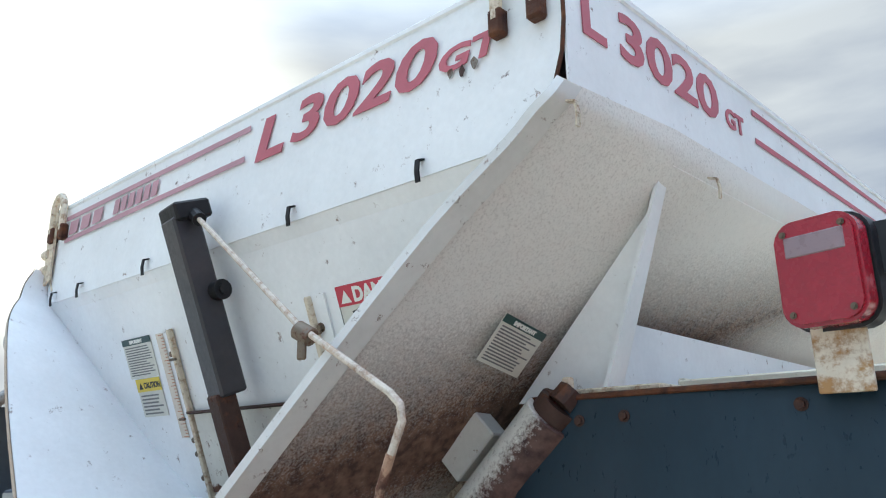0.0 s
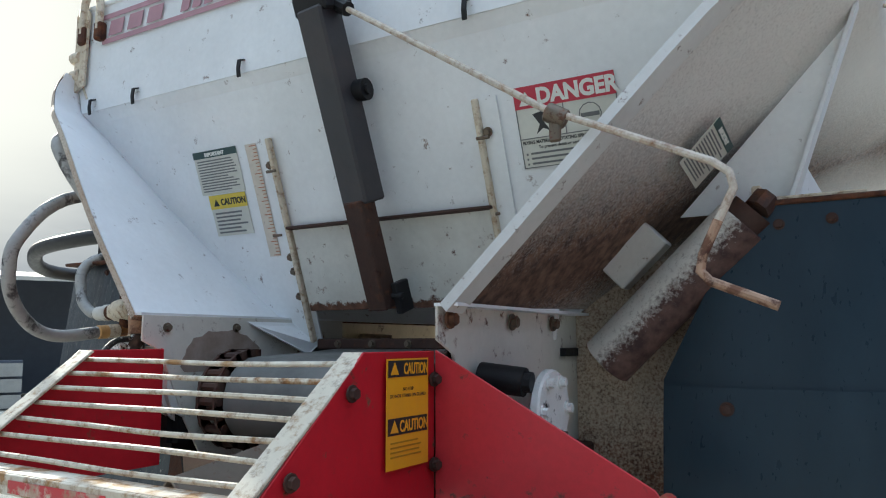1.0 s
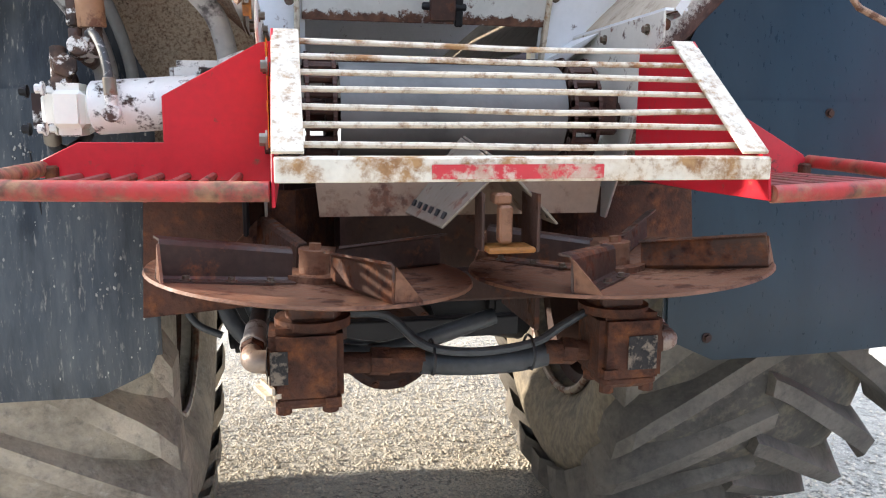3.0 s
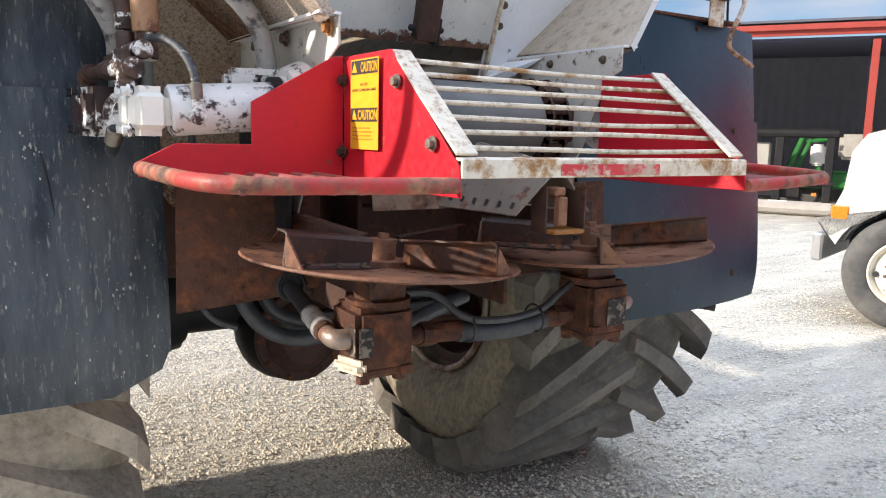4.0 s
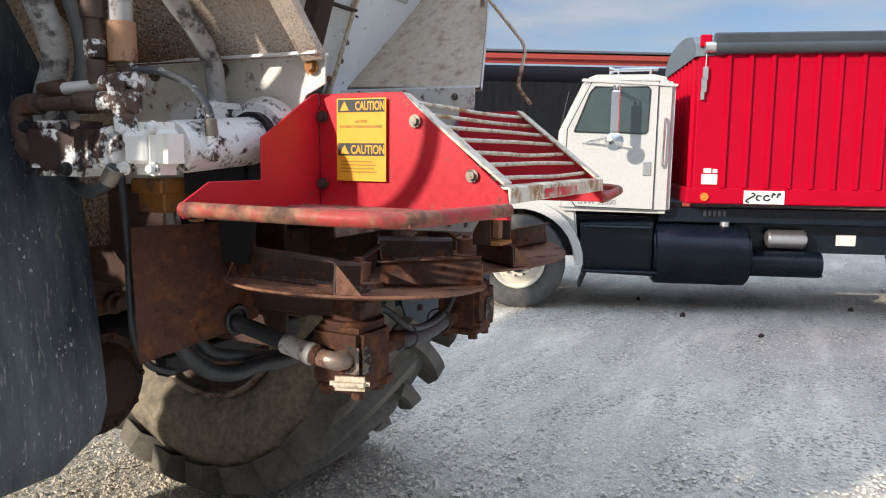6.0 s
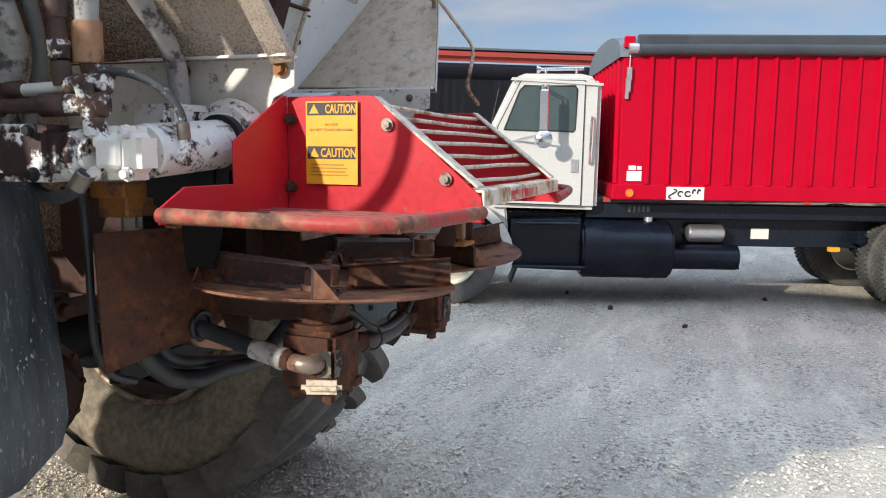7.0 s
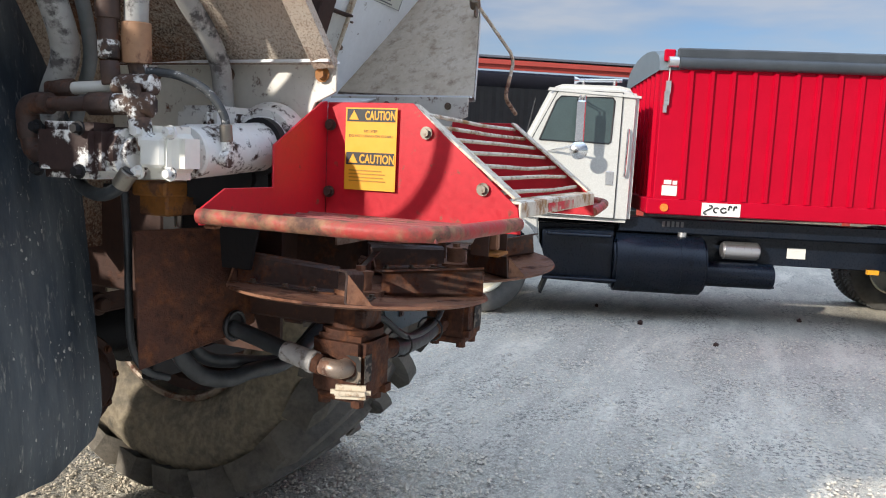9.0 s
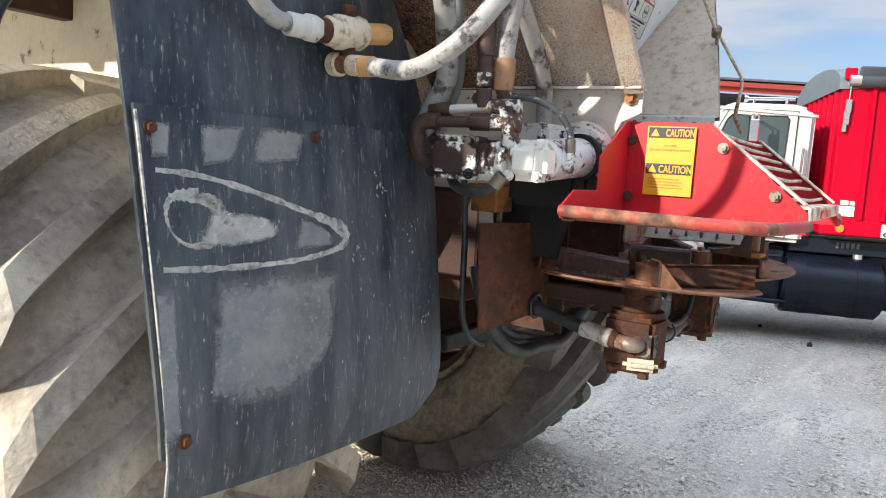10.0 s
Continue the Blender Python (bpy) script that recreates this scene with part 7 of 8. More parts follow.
def tyre_wheel(s, o, r, w, front, inward):
    bm = bmesh.new()
    prof = [(0.285, -w * 0.40), (0.33, -w * 0.5), (r * 0.80, -w * 0.53), (r * 0.93, -w * 0.49), (r * 0.985, -w * 0.40), (r, -w * 0.2), (r, w * 0.2), (r * 0.985, w * 0.40), (r * 0.93, w * 0.49), (r * 0.80, w * 0.53), (0.33, w * 0.5), (0.285, w * 0.40)]
    lathe(bm, prof, 56, True)
    if not front:
        for k in range(60):
            a = 2 * math.pi * k / 60
            for z in (-w * 0.32, -w * 0.1, w * 0.12, w * 0.34):
                c, d = math.cos(a + z), math.sin(a + z)
                box(bm, ((r + 0.004) * c, (r + 0.004) * d, z), (0.018, 0.034, w * 0.17), Matrix.Rotation(a + z, 3, "Z"))
    place = Matrix(((1, 0, 0, s), (0, 0, 1, o), (0, 1, 0, r - 0.015), (0, 0, 0, 1)))
    bmesh.ops.transform(bm, matrix=place, verts=bm.verts[:])
    wheel = tpart("wheel", bm, TYRE, None, "black road tyre with dusty sidewall")
    bm = bmesh.new()
    e = -w * 0.5
    if front:
        lathe(bm, [(0.295, e + 0.0), (0.28, e - 0.012), (0.262, e + 0.005), (0.25, e + 0.05), (0.20, e + 0.02), (0.155, e - 0.02), (0.10, e - 0.02), (0.001, e - 0.02)], 40)
    else:
        lathe(bm, [(0.295, e), (0.28, e - 0.01), (0.26, e + 0.02), (0.25, e + 0.16), (0.12, e + 0.17), (0.001, e + 0.17)], 40)
    bmesh.ops.transform(bm, matrix=place, verts=bm.verts[:])
    rim = tpart("rim", bm, material("cream_rim_paint", (0.70, 0.66, 0.55), 0.4, vary=0.05, rust=0.08, rust_scale=25, dirt=0.25, bump=0.03), wheel, "cream steel rim")
    if front:
        bm = bmesh.new()
        lathe(bm, [(0.105, e - 0.02), (0.105, e - 0.05), (0.06, e - 0.055), (0.055, e - 0.09), (0.001, e - 0.092)], 24)
        bmesh.ops.transform(bm, matrix=place, verts=bm.verts[:])
        tpart("hub", bm, TRUCK_BLACK, wheel)
        for k in range(10):
            a = k * 0.6283 + 0.2
            bm = bmesh.new()
            cyl(bm, (0.145 * math.cos(a), 0.145 * math.sin(a), e - 0.02), (0.145 * math.cos(a), 0.145 * math.sin(a), e - 0.05), 0.015, 6)
            bmesh.ops.transform(bm, matrix=place, verts=bm.verts[:])
            tpart("wheel_nut", bm, BOLT, wheel)
        for a in (0.1, 3.25):
            bm = bmesh.new()
            cyl(bm, (0.222 * math.cos(a), 0.222 * math.sin(a), e + 0.03), (0.222 * math.cos(a), 0.222 * math.sin(a), e + 0.005), 0.026, 12)
            bmesh.ops.transform(bm, matrix=place, verts=bm.verts[:])
            tpart("hand_hole", bm, INK_BLACK, wheel)


W = 2.25
for o, inward in ((0.14, 1), (W - 0.14, -1)):
    tyre_wheel(0.0, o, 0.515, 0.27, True, inward)
for o in (0.10, 0.44, W - 0.44, W - 0.10):
    tyre_wheel(5.12, o, 0.515, 0.27, False, 1)

# hood and fenders
bm = bmesh.new()
arch = [(0.60 * math.cos(a), 0.50 + 0.575 * math.sin(a)) for a in np.linspace(0.05, math.pi - 0.35, 14)]
outline = [(0.62, 0.50), (0.66, 0.52), (0.60, 1.12), (0.45, 1.30)] + [(0.40, 1.62), (0.29, 1.885), (-0.10, 1.82), (-0.45, 1.715), (-0.56, 1.55), (-0.60, 1.20), (-0.66, 1.05), (-0.66, 0.80)]
prism(bm, outline + arch[::-1], 0.22, W - 0.22)
bevel(bm, 0.05, angle=50, segments=3)
tpart("hood", bm, TRUCK_WHITE, None, "white sloping hood")
for o0, o1 in ((0.0, 0.40), (W - 0.40, W)):
    bm = bmesh.new()
    outer_a = [(0.70 * math.cos(a), 0.50 + 0.68 * math.sin(a)) for a in np.linspace(-0.02, math.pi - 0.42, 16)]
    inner_a = [(0.61 * math.cos(a), 0.50 + 0.58 * math.sin(a)) for a in np.linspace(-0.02, math.pi - 0.36, 16)]
    prism(bm, outer_a + [(-0.70, 0.86)] + inner_a[::-1], o0, o1)
    bevel(bm, 0.02, angle=50, segments=2)
    tpart("fender", bm, TRUCK_WHITE, None, "white flared front fender")
bm = bmesh.new()
prism(bm, [(0.55, 0.52), (0.60, 1.05), (-0.5, 1.05), (-0.6, 0.9), (-0.55, 0.7), (0, 1.05), (0.5, 0.6)], 0.45, W - 0.45)
box(bm, (0.0, W / 2, 0.70), (1.2, 0.9, 0.4))
tpart("engine_bay", bm, TRUCK_BLACK)
bm = bmesh.new()
box(bm, (-0.74, W / 2, 0.66), (0.10, W - 0.1, 0.26))
bevel(bm, 0.02)
tpart("bumper", bm, ALU, None, "pale metal front bumper")
bm = bmesh.new()
box(bm, (-0.56, 0.012, 1.0), (0.15, 0.03, 0.13))
bevel(bm, 0.012)
tpart("corner_lamp", bm, AMBER, None, "amber corner lamp")
bm = bmesh.new()
box(bm, (0.354, 0.20, 1.678), (0.14, 0.03, 0.055))
bevel(bm, 0.008)
tpart("side_lamp", bm, AMBER, None, "amber side marker lamp")
bm = bmesh.new()
tube(bm, [(0.42, 0.20, 1.50), (0.33, 0.10, 1.55), (0.20, 0.04, 1.62)], 0.012, 8)
cyl(bm, (0.20, 0.03, 1.60), (0.20, 0.045, 1.65), 0.035, 12)
cyl(bm, (0.44, 0.18, 1.47), (0.44, 0.20, 1.53), 0.03, 12)
tpart("hood_latch", bm, GLOSS_BLACK)

# cab
CO = 0.13
bm = bmesh.new()
cab_side = [(0.42, 1.06), (1.59, 1.045), (1.60, 2.37), (1.54, 2.47), (1.38, 2.505), (0.78, 2.505), (0.66, 2.46), (0.40, 1.91), (0.38, 1.4)]
prism(bm, cab_side, CO, W - CO)
bevel(bm, 0.045, angle=40, segments=3)
cab = tpart("cab", bm, TRUCK_WHITE, None, "white cab with one door per side")
bm = bmesh.new()
prism(bm, [(0.60, 1.11), (1.41, 1.09), (1.42, 2.43), (0.74, 2.44), (0.49, 1.93), (0.475, 1.28)], CO - 0.012, CO + 0.02)
bevel(bm, 0.006)
door = tpart("door", bm, TRUCK_WHITE, cab, "white door with a dark window")
bm = bmesh.new()
seam = [(0.60, 1.11), (1.41, 1.09), (1.42, 2.43), (0.74, 2.44), (0.49, 1.93), (0.475, 1.28), (0.60, 1.11)]
tube(bm, [(s, CO - 0.010, z) for s, z in seam], 0.006, 6)
tpart("door_seam", bm, GLOSS_BLACK, cab)
GLASS_DARK = material("dark_window_glass", (0.05, 0.075, 0.075), 0.06, vary=0.1, bump=0.0, coat=1.0)
for pts in ([(1.008, 1.90), (1.30, 1.888), (1.32, 1.91), (1.335, 2.34), (1.31, 2.372), (1.008, 2.372)], [(0.561, 1.905), (0.945, 1.89), (0.945, 2.372), (0.77, 2.372), (0.72, 2.32)]):
    bm = bmesh.new()
    prism(bm, pts, CO - 0.016, CO + 0.0)
    bevel(bm, 0.004)
    win = tpart("side_window", bm, GLASS_DARK, cab, "dark side window glass")
    bm = bmesh.new()
    tube(bm, [(s, CO - 0.016, z) for s, z in pts + pts[:1]], 0.009, 6)
    tpart("window_rubber", bm, GLOSS_BLACK, cab)
bm = bmesh.new()
prism(bm, [(0.425, 1.95), (0.435, 1.93), (0.67, 2.43), (0.66, 2.45)], CO + 0.1, W - CO - 0.1)
tpart("windscreen", bm, GLASS_DARK, cab)
bm = bmesh.new()
prism(bm, [(0.62, 2.43), (1.61, 2.375), (1.61, 2.40), (0.64, 2.46)], CO - 0.03, CO)
tpart("rain_gutter", bm, TRUCK_WHITE, cab)
bm = bmesh.new()
tube(bm, [(1.485, CO - 0.01, 1.56), (1.485, CO - 0.05, 1.59), (1.495, CO - 0.05, 2.01), (1.495, CO - 0.01, 2.04)], 0.013, 8, 4)
tpart("grab_handle", bm, CHROME, cab, "upright chrome grab handle")
bm = bmesh.new()
box(bm, (1.333, CO - 0.016, 1.522), (0.085, 0.012, 0.15))
bevel(bm, 0.006)
tpart("door_handle", bm, ALU, cab, "grey door latch plate")
writing("weight_lettering", "GVW 52000", 0.075, INK_GREY, cab, TRUCK @ Vector((0.62, CO - 0.014, 1.135)), TRUCK.to_3x3() @ Vector((1, 0, 0)), UP, stretch=1.05, label="small grey weight lettering")
# mirror
bm = bmesh.new()
for s in (0.95, 1.0):
    tube(bm, [(s - 0.02, CO - 0.0, 2.35), (s, -0.16, 2.36), (s, -0.16, 1.86), (s - 0.3, CO, 1.78)], 0.010, 8)
tpart("mirror_arm", bm, CHROME, cab)
bm = bmesh.new()
box(bm, (0.965, -0.16, 2.10), (0.09, 0.05, 0.42))
bevel(bm, 0.012)
tpart("mirror", bm, CHROME, cab, "tall chrome mirror")
bm = bmesh.new()
lathe(bm, [(0.001, -0.03), (0.07, -0.02), (0.095, 0.0), (0.07, 0.02), (0.001, 0.03)], 20)
bmesh.ops.transform(bm, matrix=Matrix.Translation((0.965, -0.17, 1.80)) @ Matrix.Rotation(radians(90), 4, "X"), verts=bm.verts[:])
tpart("round_mirror", bm, CHROME, cab)
bm = bmesh.new()
tube(bm, [(0.95, 0.9, 2.625), (1.35, 0.9, 2.635), (1.50, 0.9, 2.635)], 0.020, 10)
cyl(bm, (0.95, 0.9, 2.625), (1.0, 0.9, 2.626), 0.05, 14, 0.03)
cyl(bm, (1.42, 0.9, 2.48), (1.42, 0.9, 2.64), 0.026, 10)
cyl(bm, (1.06, 0.9, 2.48), (1.06, 0.9, 2.63), 0.018, 10)
tpart("air_horn", bm, CHROME, cab, "chrome air horn on the roof")
bm = bmesh.new()
tube(bm, [(0.40, 0.22, 1.85), (0.50, 0.20, 2.35)], 0.005, 6)
tpart("antenna", bm, GLOSS_BLACK, cab)

# frame, steps, tanks
for rc, rs in (((3.4, 0.62, 0.80), (6.4, 0.09, 0.36)), ((3.4, W - 0.62, 0.80), (6.4, 0.09, 0.36)), ((3.6, 0.35, 1.03), (4.2, 0.10, 0.16)), ((4.0, W / 2, 0.98), (5.0, 1.4, 0.10))):
    bm = bmesh.new()
    box(bm, rc, rs)
    bevel(bm, 0.008)
    tpart("chassis_rail", bm, TRUCK_BLACK)
bm = bmesh.new()
prism(bm, [(0.66, 0.92), (1.44, 0.95), (1.44, 0.36), (0.72, 0.38), (0.66, 0.55)], 0.20, 0.55)
box(bm, (1.08, 0.13, 0.42), (0.80, 0.2, 0.03))
box(bm, (1.05, 0.13, 0.90), (0.70, 0.2, 0.03))
bevel(bm, 0.01)
tpart("step_box", bm, TRUCK_BLACK, None, "black step and battery box")
bm = bmesh.new()
cyl(bm, (1.44, 0.34, 0.60), (2.43, 0.34, 0.60), 0.325, 36)
bevel(bm, 0.03, segments=3)
tank = tpart("fuel_tank", bm, TRUCK_BLACK, None, "black cylindrical fuel tank")
for s in (1.69, 2.18):
    bm = bmesh.new()
    cyl(bm, (s - 0.03, 0.34, 0.60), (s + 0.03, 0.34, 0.60), 0.33, 36)
    tpart("tank_strap", bm, TRUCK_BLACK, tank)
bm = bmesh.new()
cyl(bm, (2.19, 0.30, 0.91), (2.19, 0.30, 0.965), 0.05, 14)
tpart("filler_cap", bm, ALU, tank)
bm = bmesh.new()
cyl(bm, (2.47, 0.35, 0.52), (3.19, 0.35, 0.52), 0.14, 28)
cyl(bm, (3.10, 0.35, 0.40), (3.23, 0.35, 0.40), 0.015, 8)
bevel(bm, 0.015)
tpart("air_tank", bm, TRUCK_BLACK, None, "black air reservoir")
bm = bmesh.new()
cyl(bm, (2.66, 0.45, 0.78), (3.06, 0.45, 0.78), 0.10, 20)
bevel(bm, 0.02, segments=2)
tpart("air_tank", bm, ALU, None, "grey air reservoir")
bm = bmesh.new()
box(bm, (3.51, 0.565, 0.77), (0.20, 0.006, 0.12))
tpart("paper_tag", bm, INK_WHITE, None, "white paper tag")
bm = bmesh.new()
box(bm, (0.72, 0.35, 0.36), (0.03, 0.35, 0.30), Matrix.Rotation(radians(20), 3, "Y"))
tpart("front_mud_flap", bm, GLOSS_BLACK)
bm = bmesh.new()
for k in range(5):
    box(bm, (1.98 + 0.05 * k, 0.298, 1.05), (0.03, 0.006, 0.06))
tpart("chalk_mark", bm, INK_GREY, None, "faint chalk marks as plain bars")
bm = bmesh.new()
cyl(bm, (5.12, 0.6, 0.52), (5.12, W - 0.6, 0.52), 0.09, 14)
bmesh.ops.create_uvsphere(bm, u_segments=16, v_segments=10, radius=0.22, matrix=Matrix.Translation((5.08, W / 2, 0.54)))
box(bm, (4.56, 0.45, 0.74), (0.10, 0.14, 0.10))
tpart("rear_axle", bm, TRUCK_BLACK)
bm = bmesh.new()
box(bm, (4.33, 0.53, 0.61), (0.12, 0.05, 0.05))
tpart("yellow_hook", bm, YELLOW)

# box
BL = 6.9
bm = bmesh.new()
box(bm, ((1.79 + BL) / 2, W / 2, 1.98), (BL - 1.79, W, 1.50))
bevel(bm, 0.01)
bx = tpart("grain_box", bm, TRUCK_RED, None, "glossy red steel grain box with upright ribs")
bm = bmesh.new()
box(bm, ((1.72 + BL) / 2, W / 2, 1.255), (BL - 1.72, W + 0.05, 0.165))
bevel(bm, 0.012)
tpart("bottom_rail", bm, TRUCK_RED, bx)
for k in range(23):
    s = 2.083 + 0.212 * k
    for o, d in ((0.0, -1), (W, 1)):
        bm = bmesh.new()
        prism_pts = [(s - 0.034, o), (s - 0.018, o + d * 0.034), (s + 0.014, o + d * 0.034), (s + 0.022, o)]
        lo = [bm.verts.new((a, b, 1.34)) for a, b in prism_pts]
        hi = [bm.verts.new((a, b, 2.70)) for a, b in prism_pts]
        for i in range(3):
            bm.faces.new((lo[i], lo[i + 1], hi[i + 1], hi[i]))
        bm.faces.new(lo[::-1])
        bm.faces.new(hi)
        tpart("rib", bm, TRUCK_RED, bx, smooth=0)
for k in range(8):
    o = 0.22 + 0.26 * k
    bm = bmesh.new()
    pts2 = [(o - 0.05, 1.79), (o - 0.02, 1.76), (o + 0.02, 1.76), (o + 0.05, 1.79)]
    lo = [bm.verts.new((b, a, 1.34)) for a, b in pts2]
    hi = [bm.verts.new((b, a, 2.70)) for a, b in pts2]
    for i in range(3):
        bm.faces.new((lo[i], lo[i + 1], hi[i + 1], hi[i]))
    bm.faces.new(lo[::-1])
    bm.faces.new(hi)
    tpart("front_rib", bm, TRUCK_RED, bx, smooth=0)
# tarp: bowed cover, front cap, roll
bm = bmesh.new()
prev = None
for i in range(13):
    a = math.pi * i / 12
    o, z = W / 2 - (W / 2 + 0.01) * math.cos(a), 2.70 + 0.24 * math.sin(a) ** 0.7
    cur = [bm.verts.new((s, o, z + 0.015 * math.sin(s * 3.0) * math.sin(a))) for s in np.linspace(1.87, BL, 30)]
    if prev:
        for k in range(29):
            bm.faces.new((prev[k], prev[k + 1], cur[k + 1], cur[k]))
    prev = cur
tpart("tarp", bm, TARP_GREY, bx, "grey tarp bowed over the box", smooth=60)
bm = bmesh.new()
tube(bm, [(1.93, -0.045, 2.735), (3.2, -0.05, 2.738), (4.6, -0.045, 2.735), (BL, -0.045, 2.738)], 0.062, 14, 6)
box(bm, ((1.92 + BL) / 2, -0.03, 2.835), (BL - 1.92, 0.05, 0.11))
bevel(bm, 0.015)
tpart("tarp_roll", bm, TARP, bx, "black rolled tarp edge along the box")
bm = bmesh.new()
cap = [(W / 2 - (W / 2 + 0.02) * math.cos(a), 2.66 + 0.30 * math.sin(a) ** 0.7) for a in np.linspace(0, math.pi, 14)]
lo = [bm.verts.new((1.75, o, z)) for o, z in cap]
hi = [bm.verts.new((2.0, o, z + 0.012)) for o, z in cap]
bm.faces.new(lo)
for i in range(13):
    bm.faces.new((lo[i], hi[i], hi[i + 1], lo[i + 1]))
tpart("tarp_cap", bm, TARP_GREY, bx, "grey moulded tarp end cap", smooth=40)
bm = bmesh.new()
box(bm, (1.845, -0.01, 2.815), (0.11, 0.05, 0.12))
bevel(bm, 0.01)
tpart("corner_plate", bm, TRUCK_RED, bx)
bm = bmesh.new()
tube(bm, [(1.855, -0.03, 2.72), (1.848, -0.03, 2.45)], 0.006, 6)
box(bm, (1.85, -0.03, 2.49), (0.05, 0.03, 0.13))
box(bm, (1.841, -0.03, 2.375), (0.05, 0.03, 0.14))
box(bm, (1.83, -0.03, 2.27), (0.035, 0.03, 0.08))
tpart("strap_latch", bm, ALU, bx, "steel ratchet latch on a strap")
bm = bmesh.new()
cyl(bm, (1.83, -0.05, 2.745), (1.93, -0.05, 2.745), 0.055, 14)
tpart("roll_end", bm, ALU, bx)
bm = bmesh.new()
box(bm, (1.948, -0.006, 1.425), (0.155, 0.012, 0.105))
box(bm, (1.925, -0.006, 1.513), (0.075, 0.012, 0.045))
box(bm, (2.0, -0.006, 1.51), (0.045, 0.012, 0.04))
tpart("reflector_plate", bm, INK_WHITE, bx, "white reflector plates")
bm = bmesh.new()
cyl(bm, (1.902, -0.045, 1.245), (1.902, -0.02, 1.245), 0.042, 16)
tpart("marker_lamp", bm, AMBER, bx, "round amber marker lamp")
bm = bmesh.new()
box(bm, (2.4875, -0.032, 1.248), (0.395, 0.006, 0.135))
sign = tpart("sign_plate", bm, INK_WHITE, bx, "white sign plate with a black script mark")
for a, w, h, turns in ((2.355, 0.085, 0.095, -1.0), (2.440, 0.055, 0.050, 0.8), (2.515, 0.060, 0.052, 1.0), (2.580, 0.034, 0.095, 0.45), (2.632, 0.034, 0.095, 0.45)):
    bm = bmesh.new()
    path = [(a + w * 0.5 * math.cos(q), -0.037, 1.243 + h * 0.5 * math.sin(q)) for q in np.linspace(0.7, 0.7 + turns * 5.3, 12)]
    if turns < 0:
        path = [(a + w * 0.5 * math.sin(2 * q), -0.037, 1.243 + h * 0.5 * math.cos(q)) for q in np.linspace(0.1, 3.0, 12)]
    tube(bm, path, 0.0085, 6)
    tpart("script_stroke", bm, INK_BLACK, sign)

# ---- open shed ----
SA = Vector((0.857, 0.515, 0))
ST = Vector((0.515, -0.857, 0))
SC = 16.5


def sp(along, deep, z):
    p = SA * (SC + deep) + ST * along
    return Vector((p.x, p.y, z))


shed = thing("machine_shed", sp(0, 0, 0), "open-fronted steel machine shed with a red-brown roof edge", "shed")
bm = bmesh.new()
plate(bm, [sp(-30, 0, 3.83), sp(30, 0, 3.83), sp(30, 0, 4.02), sp(-30, 0, 4.02)], 0.06)
part("fascia", bm, SHED_RED, shed, "red-brown roof fascia")
bm = bmesh.new()
plate(bm, [sp(-30, -0.08, 3.94), sp(30, -0.08, 3.94), sp(30, -0.08, 4.05), sp(-30, -0.08, 4.05)], 0.08)
part("gutter", bm, SHED_RED, shed)
bm = bmesh.new()
plate(bm, [sp(-30, -0.1, 4.10), sp(30, -0.1, 4.10), sp(30, 11, 5.4), sp(-30, 11, 5.4)], 0.05)
part("roof", bm, SHED_WALL, shed)
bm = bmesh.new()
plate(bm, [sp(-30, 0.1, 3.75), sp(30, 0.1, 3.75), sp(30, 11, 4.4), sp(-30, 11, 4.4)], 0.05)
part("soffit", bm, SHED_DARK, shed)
bm = bmesh.new()
step = 0.3
prev = None
for k in range(int(60 / step) * 2):
    a = -30 + k * step / 2
    d = 9.0 + (0.04 if k % 2 else 0.0)
    cur = [bm.verts.new(sp(a, d, 0)), bm.verts.new(sp(a, d, 4.6))]
    if prev:
        bm.faces.new((prev[0], cur[0], cur[1], prev[1]))
    prev = cur
part("back_wall", bm, SHED_WALL, shed, "grey-blue corrugated back wall", smooth=0)
for a in (-24, -18, -12, -6.2, 0.0, 6.2, 12, 18, 24):
    bm = bmesh.new()
    c = sp(a + 0.62, 0.1, 1.86)
    box(bm, c, (0.14, 0.14, 3.74), Matrix.Rotation(-radians(59), 3, "Z"))
    part("post", bm, SHED_RED, shed)
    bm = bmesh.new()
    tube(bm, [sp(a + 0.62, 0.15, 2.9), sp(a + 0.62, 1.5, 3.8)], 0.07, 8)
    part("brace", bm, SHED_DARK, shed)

# ---- parked farm machines in the shed ----
SHED_TURN = Matrix.Rotation(-radians(59), 3, "Z")


def block(bm, a0, a1, d0, d1, z0, z1):
    box(bm, sp((a0 + a1) / 2, (d0 + d1) / 2, (z0 + z1) / 2), (a1 - a0, d1 - d0, z1 - z0), SHED_TURN)


head = thing("combine_header", sp(-2.5, 1.5, 0), "dark steel header frame standing on the shed floor", "farm machine")
for name, ends, r in (("top_beam", (-4.6, 0.12, 1.84), 0.11), ("bottom_beam", (-4.6, 0.1, 0.16), 0.16), ("middle_beam", (-4.6, 0.1, 0.72), 0.07)):
    bm = bmesh.new()
    tube(bm, [sp(ends[0], 1.0, ends[2]), sp(ends[1], 1.0, ends[2])], r, 10)
    part(name, bm, DARK if name != "bottom_beam" else CONCRETE, head)
for a in (-4.5, -2.9, -1.05, -0.02):
    bm = bmesh.new()
    block(bm, a - 0.09, a + 0.09, 0.95, 1.1, 0.3, 1.84)
    bevel(bm, 0.02)
    part("post", bm, DARK, head)
bm = bmesh.new()
block(bm, -1.7, -0.55, 1.05, 1.4, 0.38, 0.70)
bevel(bm, 0.03)
part("tool_box", bm, DARK, head)
bm = bmesh.new()
block(bm, -1.75, -1.25, 1.2, 1.5, 1.0, 1.62)
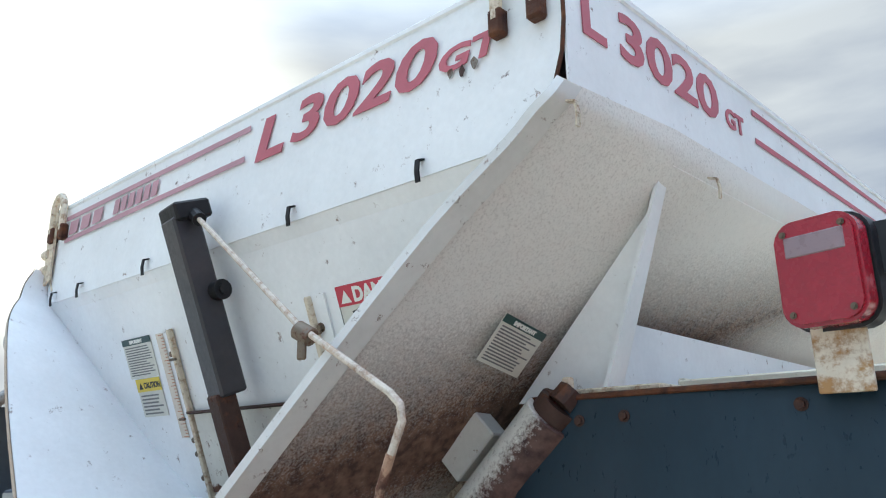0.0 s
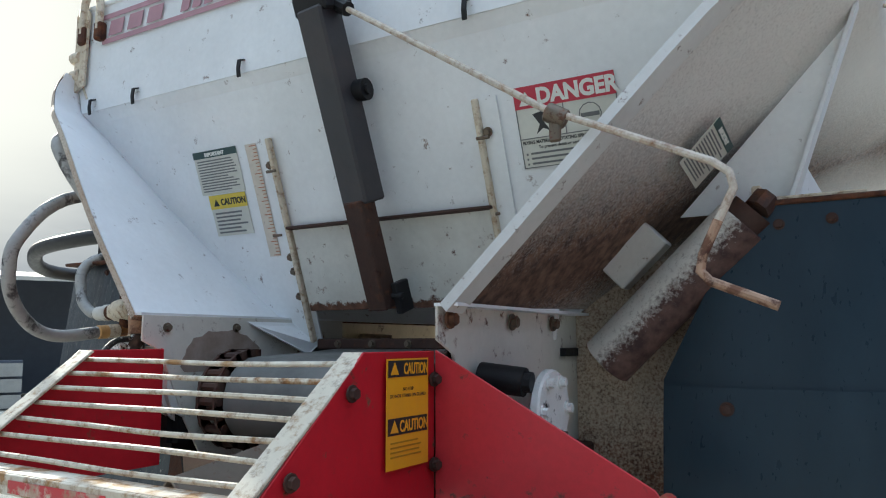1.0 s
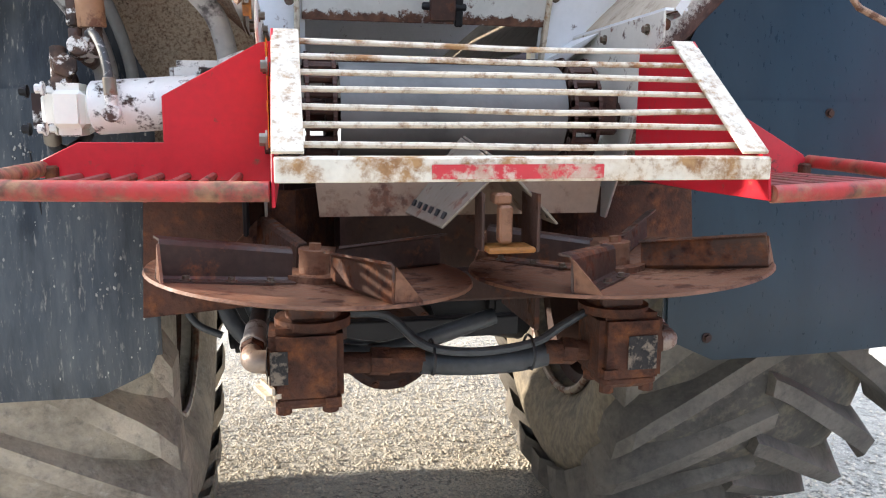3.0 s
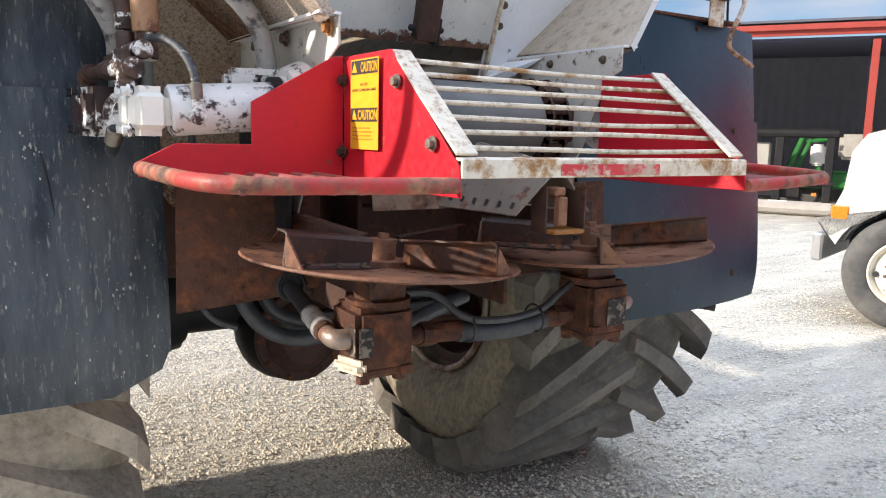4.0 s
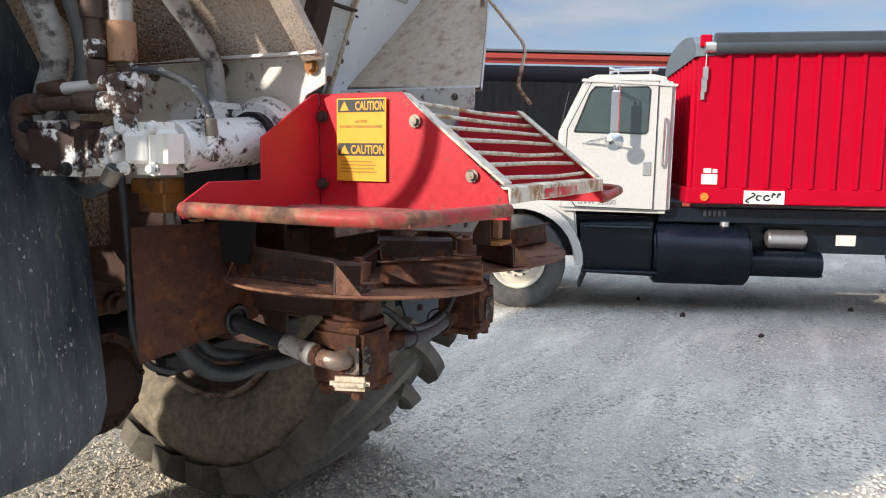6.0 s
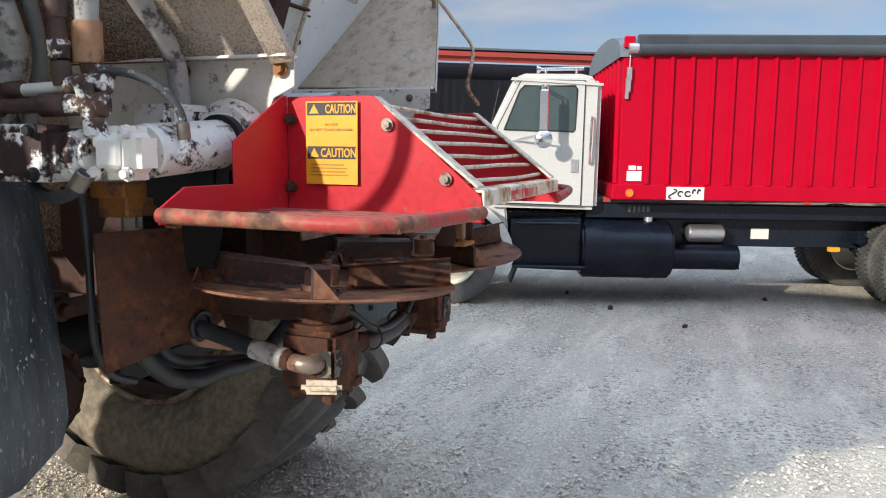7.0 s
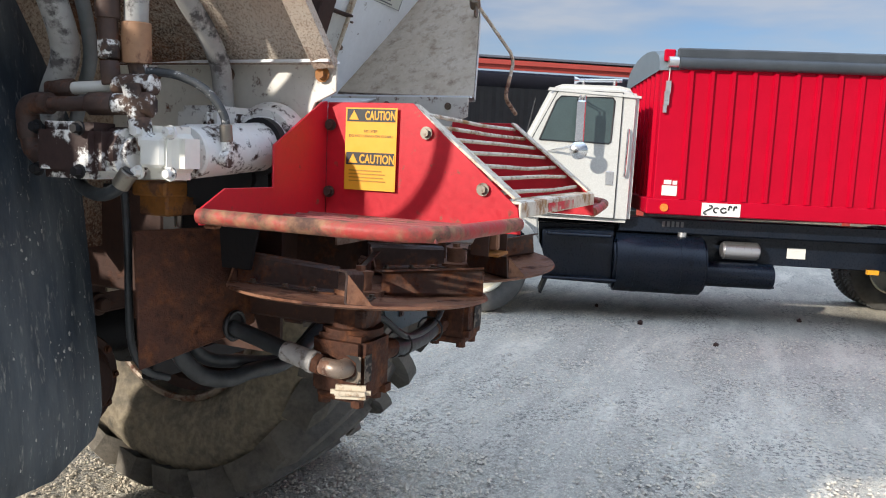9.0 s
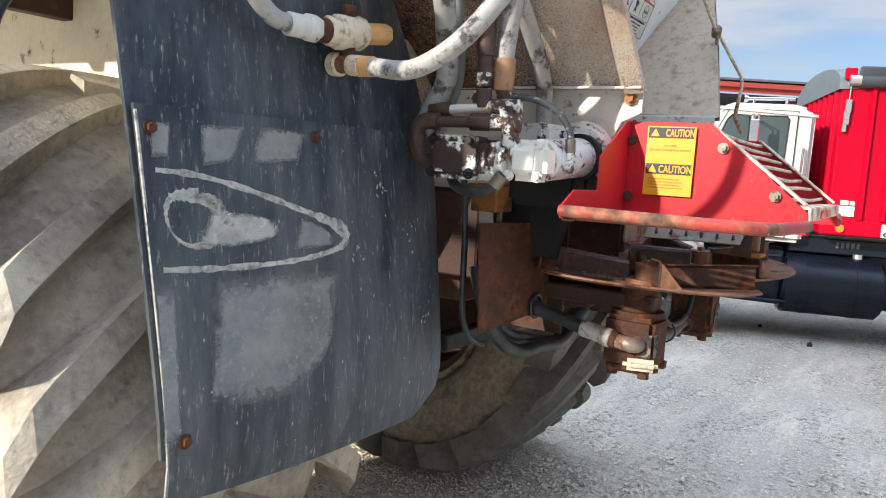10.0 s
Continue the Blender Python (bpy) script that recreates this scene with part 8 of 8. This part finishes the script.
bevel(bm, 0.04)
part("tank", bm, CONCRETE, head, "pale plastic tank")
bm = bmesh.new()
block(bm, -1.2, -0.8, 0.93, 0.95, 0.26, 0.32)
part("white_strip", bm, INK_WHITE, head)
bm = bmesh.new()
block(bm, -0.32, -0.22, 0.93, 0.95, 0.45, 0.52)
part("reflector", bm, AMBER, head)
green = thing("green_farm_machine", sp(-0.5, 2.5, 0), "green farm machine with a pale tank parked in the shed", "farm machine")
for a0, z0, a1, z1, r in ((-0.95, 0.8, -0.62, 1.75, 0.07), (-0.78, 0.8, -0.45, 1.72, 0.05), (-0.55, 1.65, -0.1, 1.72, 0.05), (-0.5, 0.75, -0.2, 1.05, 0.09)):
    bm = bmesh.new()
    tube(bm, [sp(a0, 2.0, z0), sp(a1, 2.0, z1)], r, 8)
    part("arm", bm, GREEN, green)
bm = bmesh.new()
block(bm, -0.9, 0.4, 2.3, 3.6, 0.55, 0.95)
bevel(bm, 0.05)
part("body", bm, GREEN, green)
bm = bmesh.new()
cyl(bm, sp(-0.28, 2.0, 1.1), sp(-0.28, 2.0, 1.6), 0.16, 20)
bevel(bm, 0.05, segments=2)
part("tank", bm, INK_WHITE, green, "white tank")
bm = bmesh.new()
block(bm, 0.15, 0.95, 2.2, 3.4, 1.25, 1.85)
bevel(bm, 0.08, segments=2)
part("hood", bm, CONCRETE, green)
bm = bmesh.new()
cyl(bm, sp(0.72, 2.0, 1.92), sp(0.72, 2.0, 2.05), 0.06, 12)
part("beacon", bm, AMBER, green, "amber beacon")
for a in (-0.6, 0.6):
    bm = bmesh.new()
    cyl(bm, sp(a, 2.6, 0.5), sp(a, 3.0, 0.5), 0.5, 24)
    bevel(bm, 0.08, segments=2)
    part("wheel", bm, TYRE, green)

# ---- distance ----
for k, (x, y, w, h) in enumerate(((-160, 150, 30, 5), (-120, 190, 22, 7), (-210, 110, 40, 4))):
    b = thing("farm_building", (x, y, 0), "low grey farm building on the horizon", "building", "farm buildings")
    bm = bmesh.new()
    box(bm, (x, y, h / 2), (w, w * 0.6, h))
    part("wall", bm, CONCRETE, b)
    bm = bmesh.new()
    plate(bm, [(x - w / 2, y - w * 0.32, h), (x + w / 2, y - w * 0.32, h), (x + w / 2, y, h * 1.4), (x - w / 2, y, h * 1.4)], 0.3)
    plate(bm, [(x - w / 2, y + w * 0.32, h), (x + w / 2, y + w * 0.32, h), (x + w / 2, y, h * 1.4), (x - w / 2, y, h * 1.4)], 0.3)
    part("roof", bm, SHED_WALL, b)
# low open shed across the yard, with pale bins in front of it
FA, FT = Vector((-0.876, 0.482, 0)), Vector((0.482, 0.876, 0))


def fp(along, deep, z):
    p = FA * (24 + deep) + FT * along
    return Vector((p.x, p.y, z))


far = thing("open_shed", fp(0, 0, 0), "low dark open shed with a pale roof across the yard", "shed")
bm = bmesh.new()
plate(bm, [fp(-26, -0.4, 3.55), fp(9, -0.4, 3.55), fp(9, 5, 4.1), fp(-26, 5, 4.1)], 0.12)
part("roof", bm, ALU, far, "pale metal roof")
bm = bmesh.new()
plate(bm, [fp(-26, 5, 0), fp(9, 5, 0), fp(9, 5, 4.05), fp(-26, 5, 4.05)], 0.1)
part("back_wall", bm, SHED_WALL, far)
for a in (-26, -20, -14, -8, -2, 4, 9):
    bm = bmesh.new()
    tube(bm, [fp(a, 0, 0), fp(a, 0, 3.55)], 0.11, 8)
    part("post", bm, SHED_DARK, far)
for a, w, h in ((-11.5, 4.0, 1.3), (-6.2, 3.4, 1.5), (-1.2, 3.8, 1.25), (3.6, 3.2, 1.45)):
    b = thing("bin_box", fp(a, -1.2, 0), "pale grey slatted bin standing before the shed", "bin", "bins before the shed")
    for k in range(3):
        bm = bmesh.new()
        z0 = h * k / 3
        plate(bm, [fp(a - w / 2, -1.9, z0 + 0.04), fp(a + w / 2, -1.9, z0 + 0.04), fp(a + w / 2, -1.9, z0 + h / 3 - 0.03), fp(a - w / 2, -1.9, z0 + h / 3 - 0.03)], 0.08)
        part("board", bm, CONCRETE, b)
    bm = bmesh.new()
    plate(bm, [fp(a - w / 2, -1.8, h - 0.02), fp(a + w / 2, -1.8, h - 0.02), fp(a + w / 2, -0.6, h - 0.02), fp(a - w / 2, -0.6, h - 0.02)], 0.05)
    part("lid", bm, SHED_WALL, b)
    bm = bmesh.new()
    plate(bm, [fp(a - w / 2, -1.75, 0.0), fp(a + w / 2, -1.75, 0.0), fp(a + w / 2, -1.75, h - 0.05), fp(a - w / 2, -1.75, h - 0.05)], 0.06)
    part("back_board", bm, SHED_WALL, b)
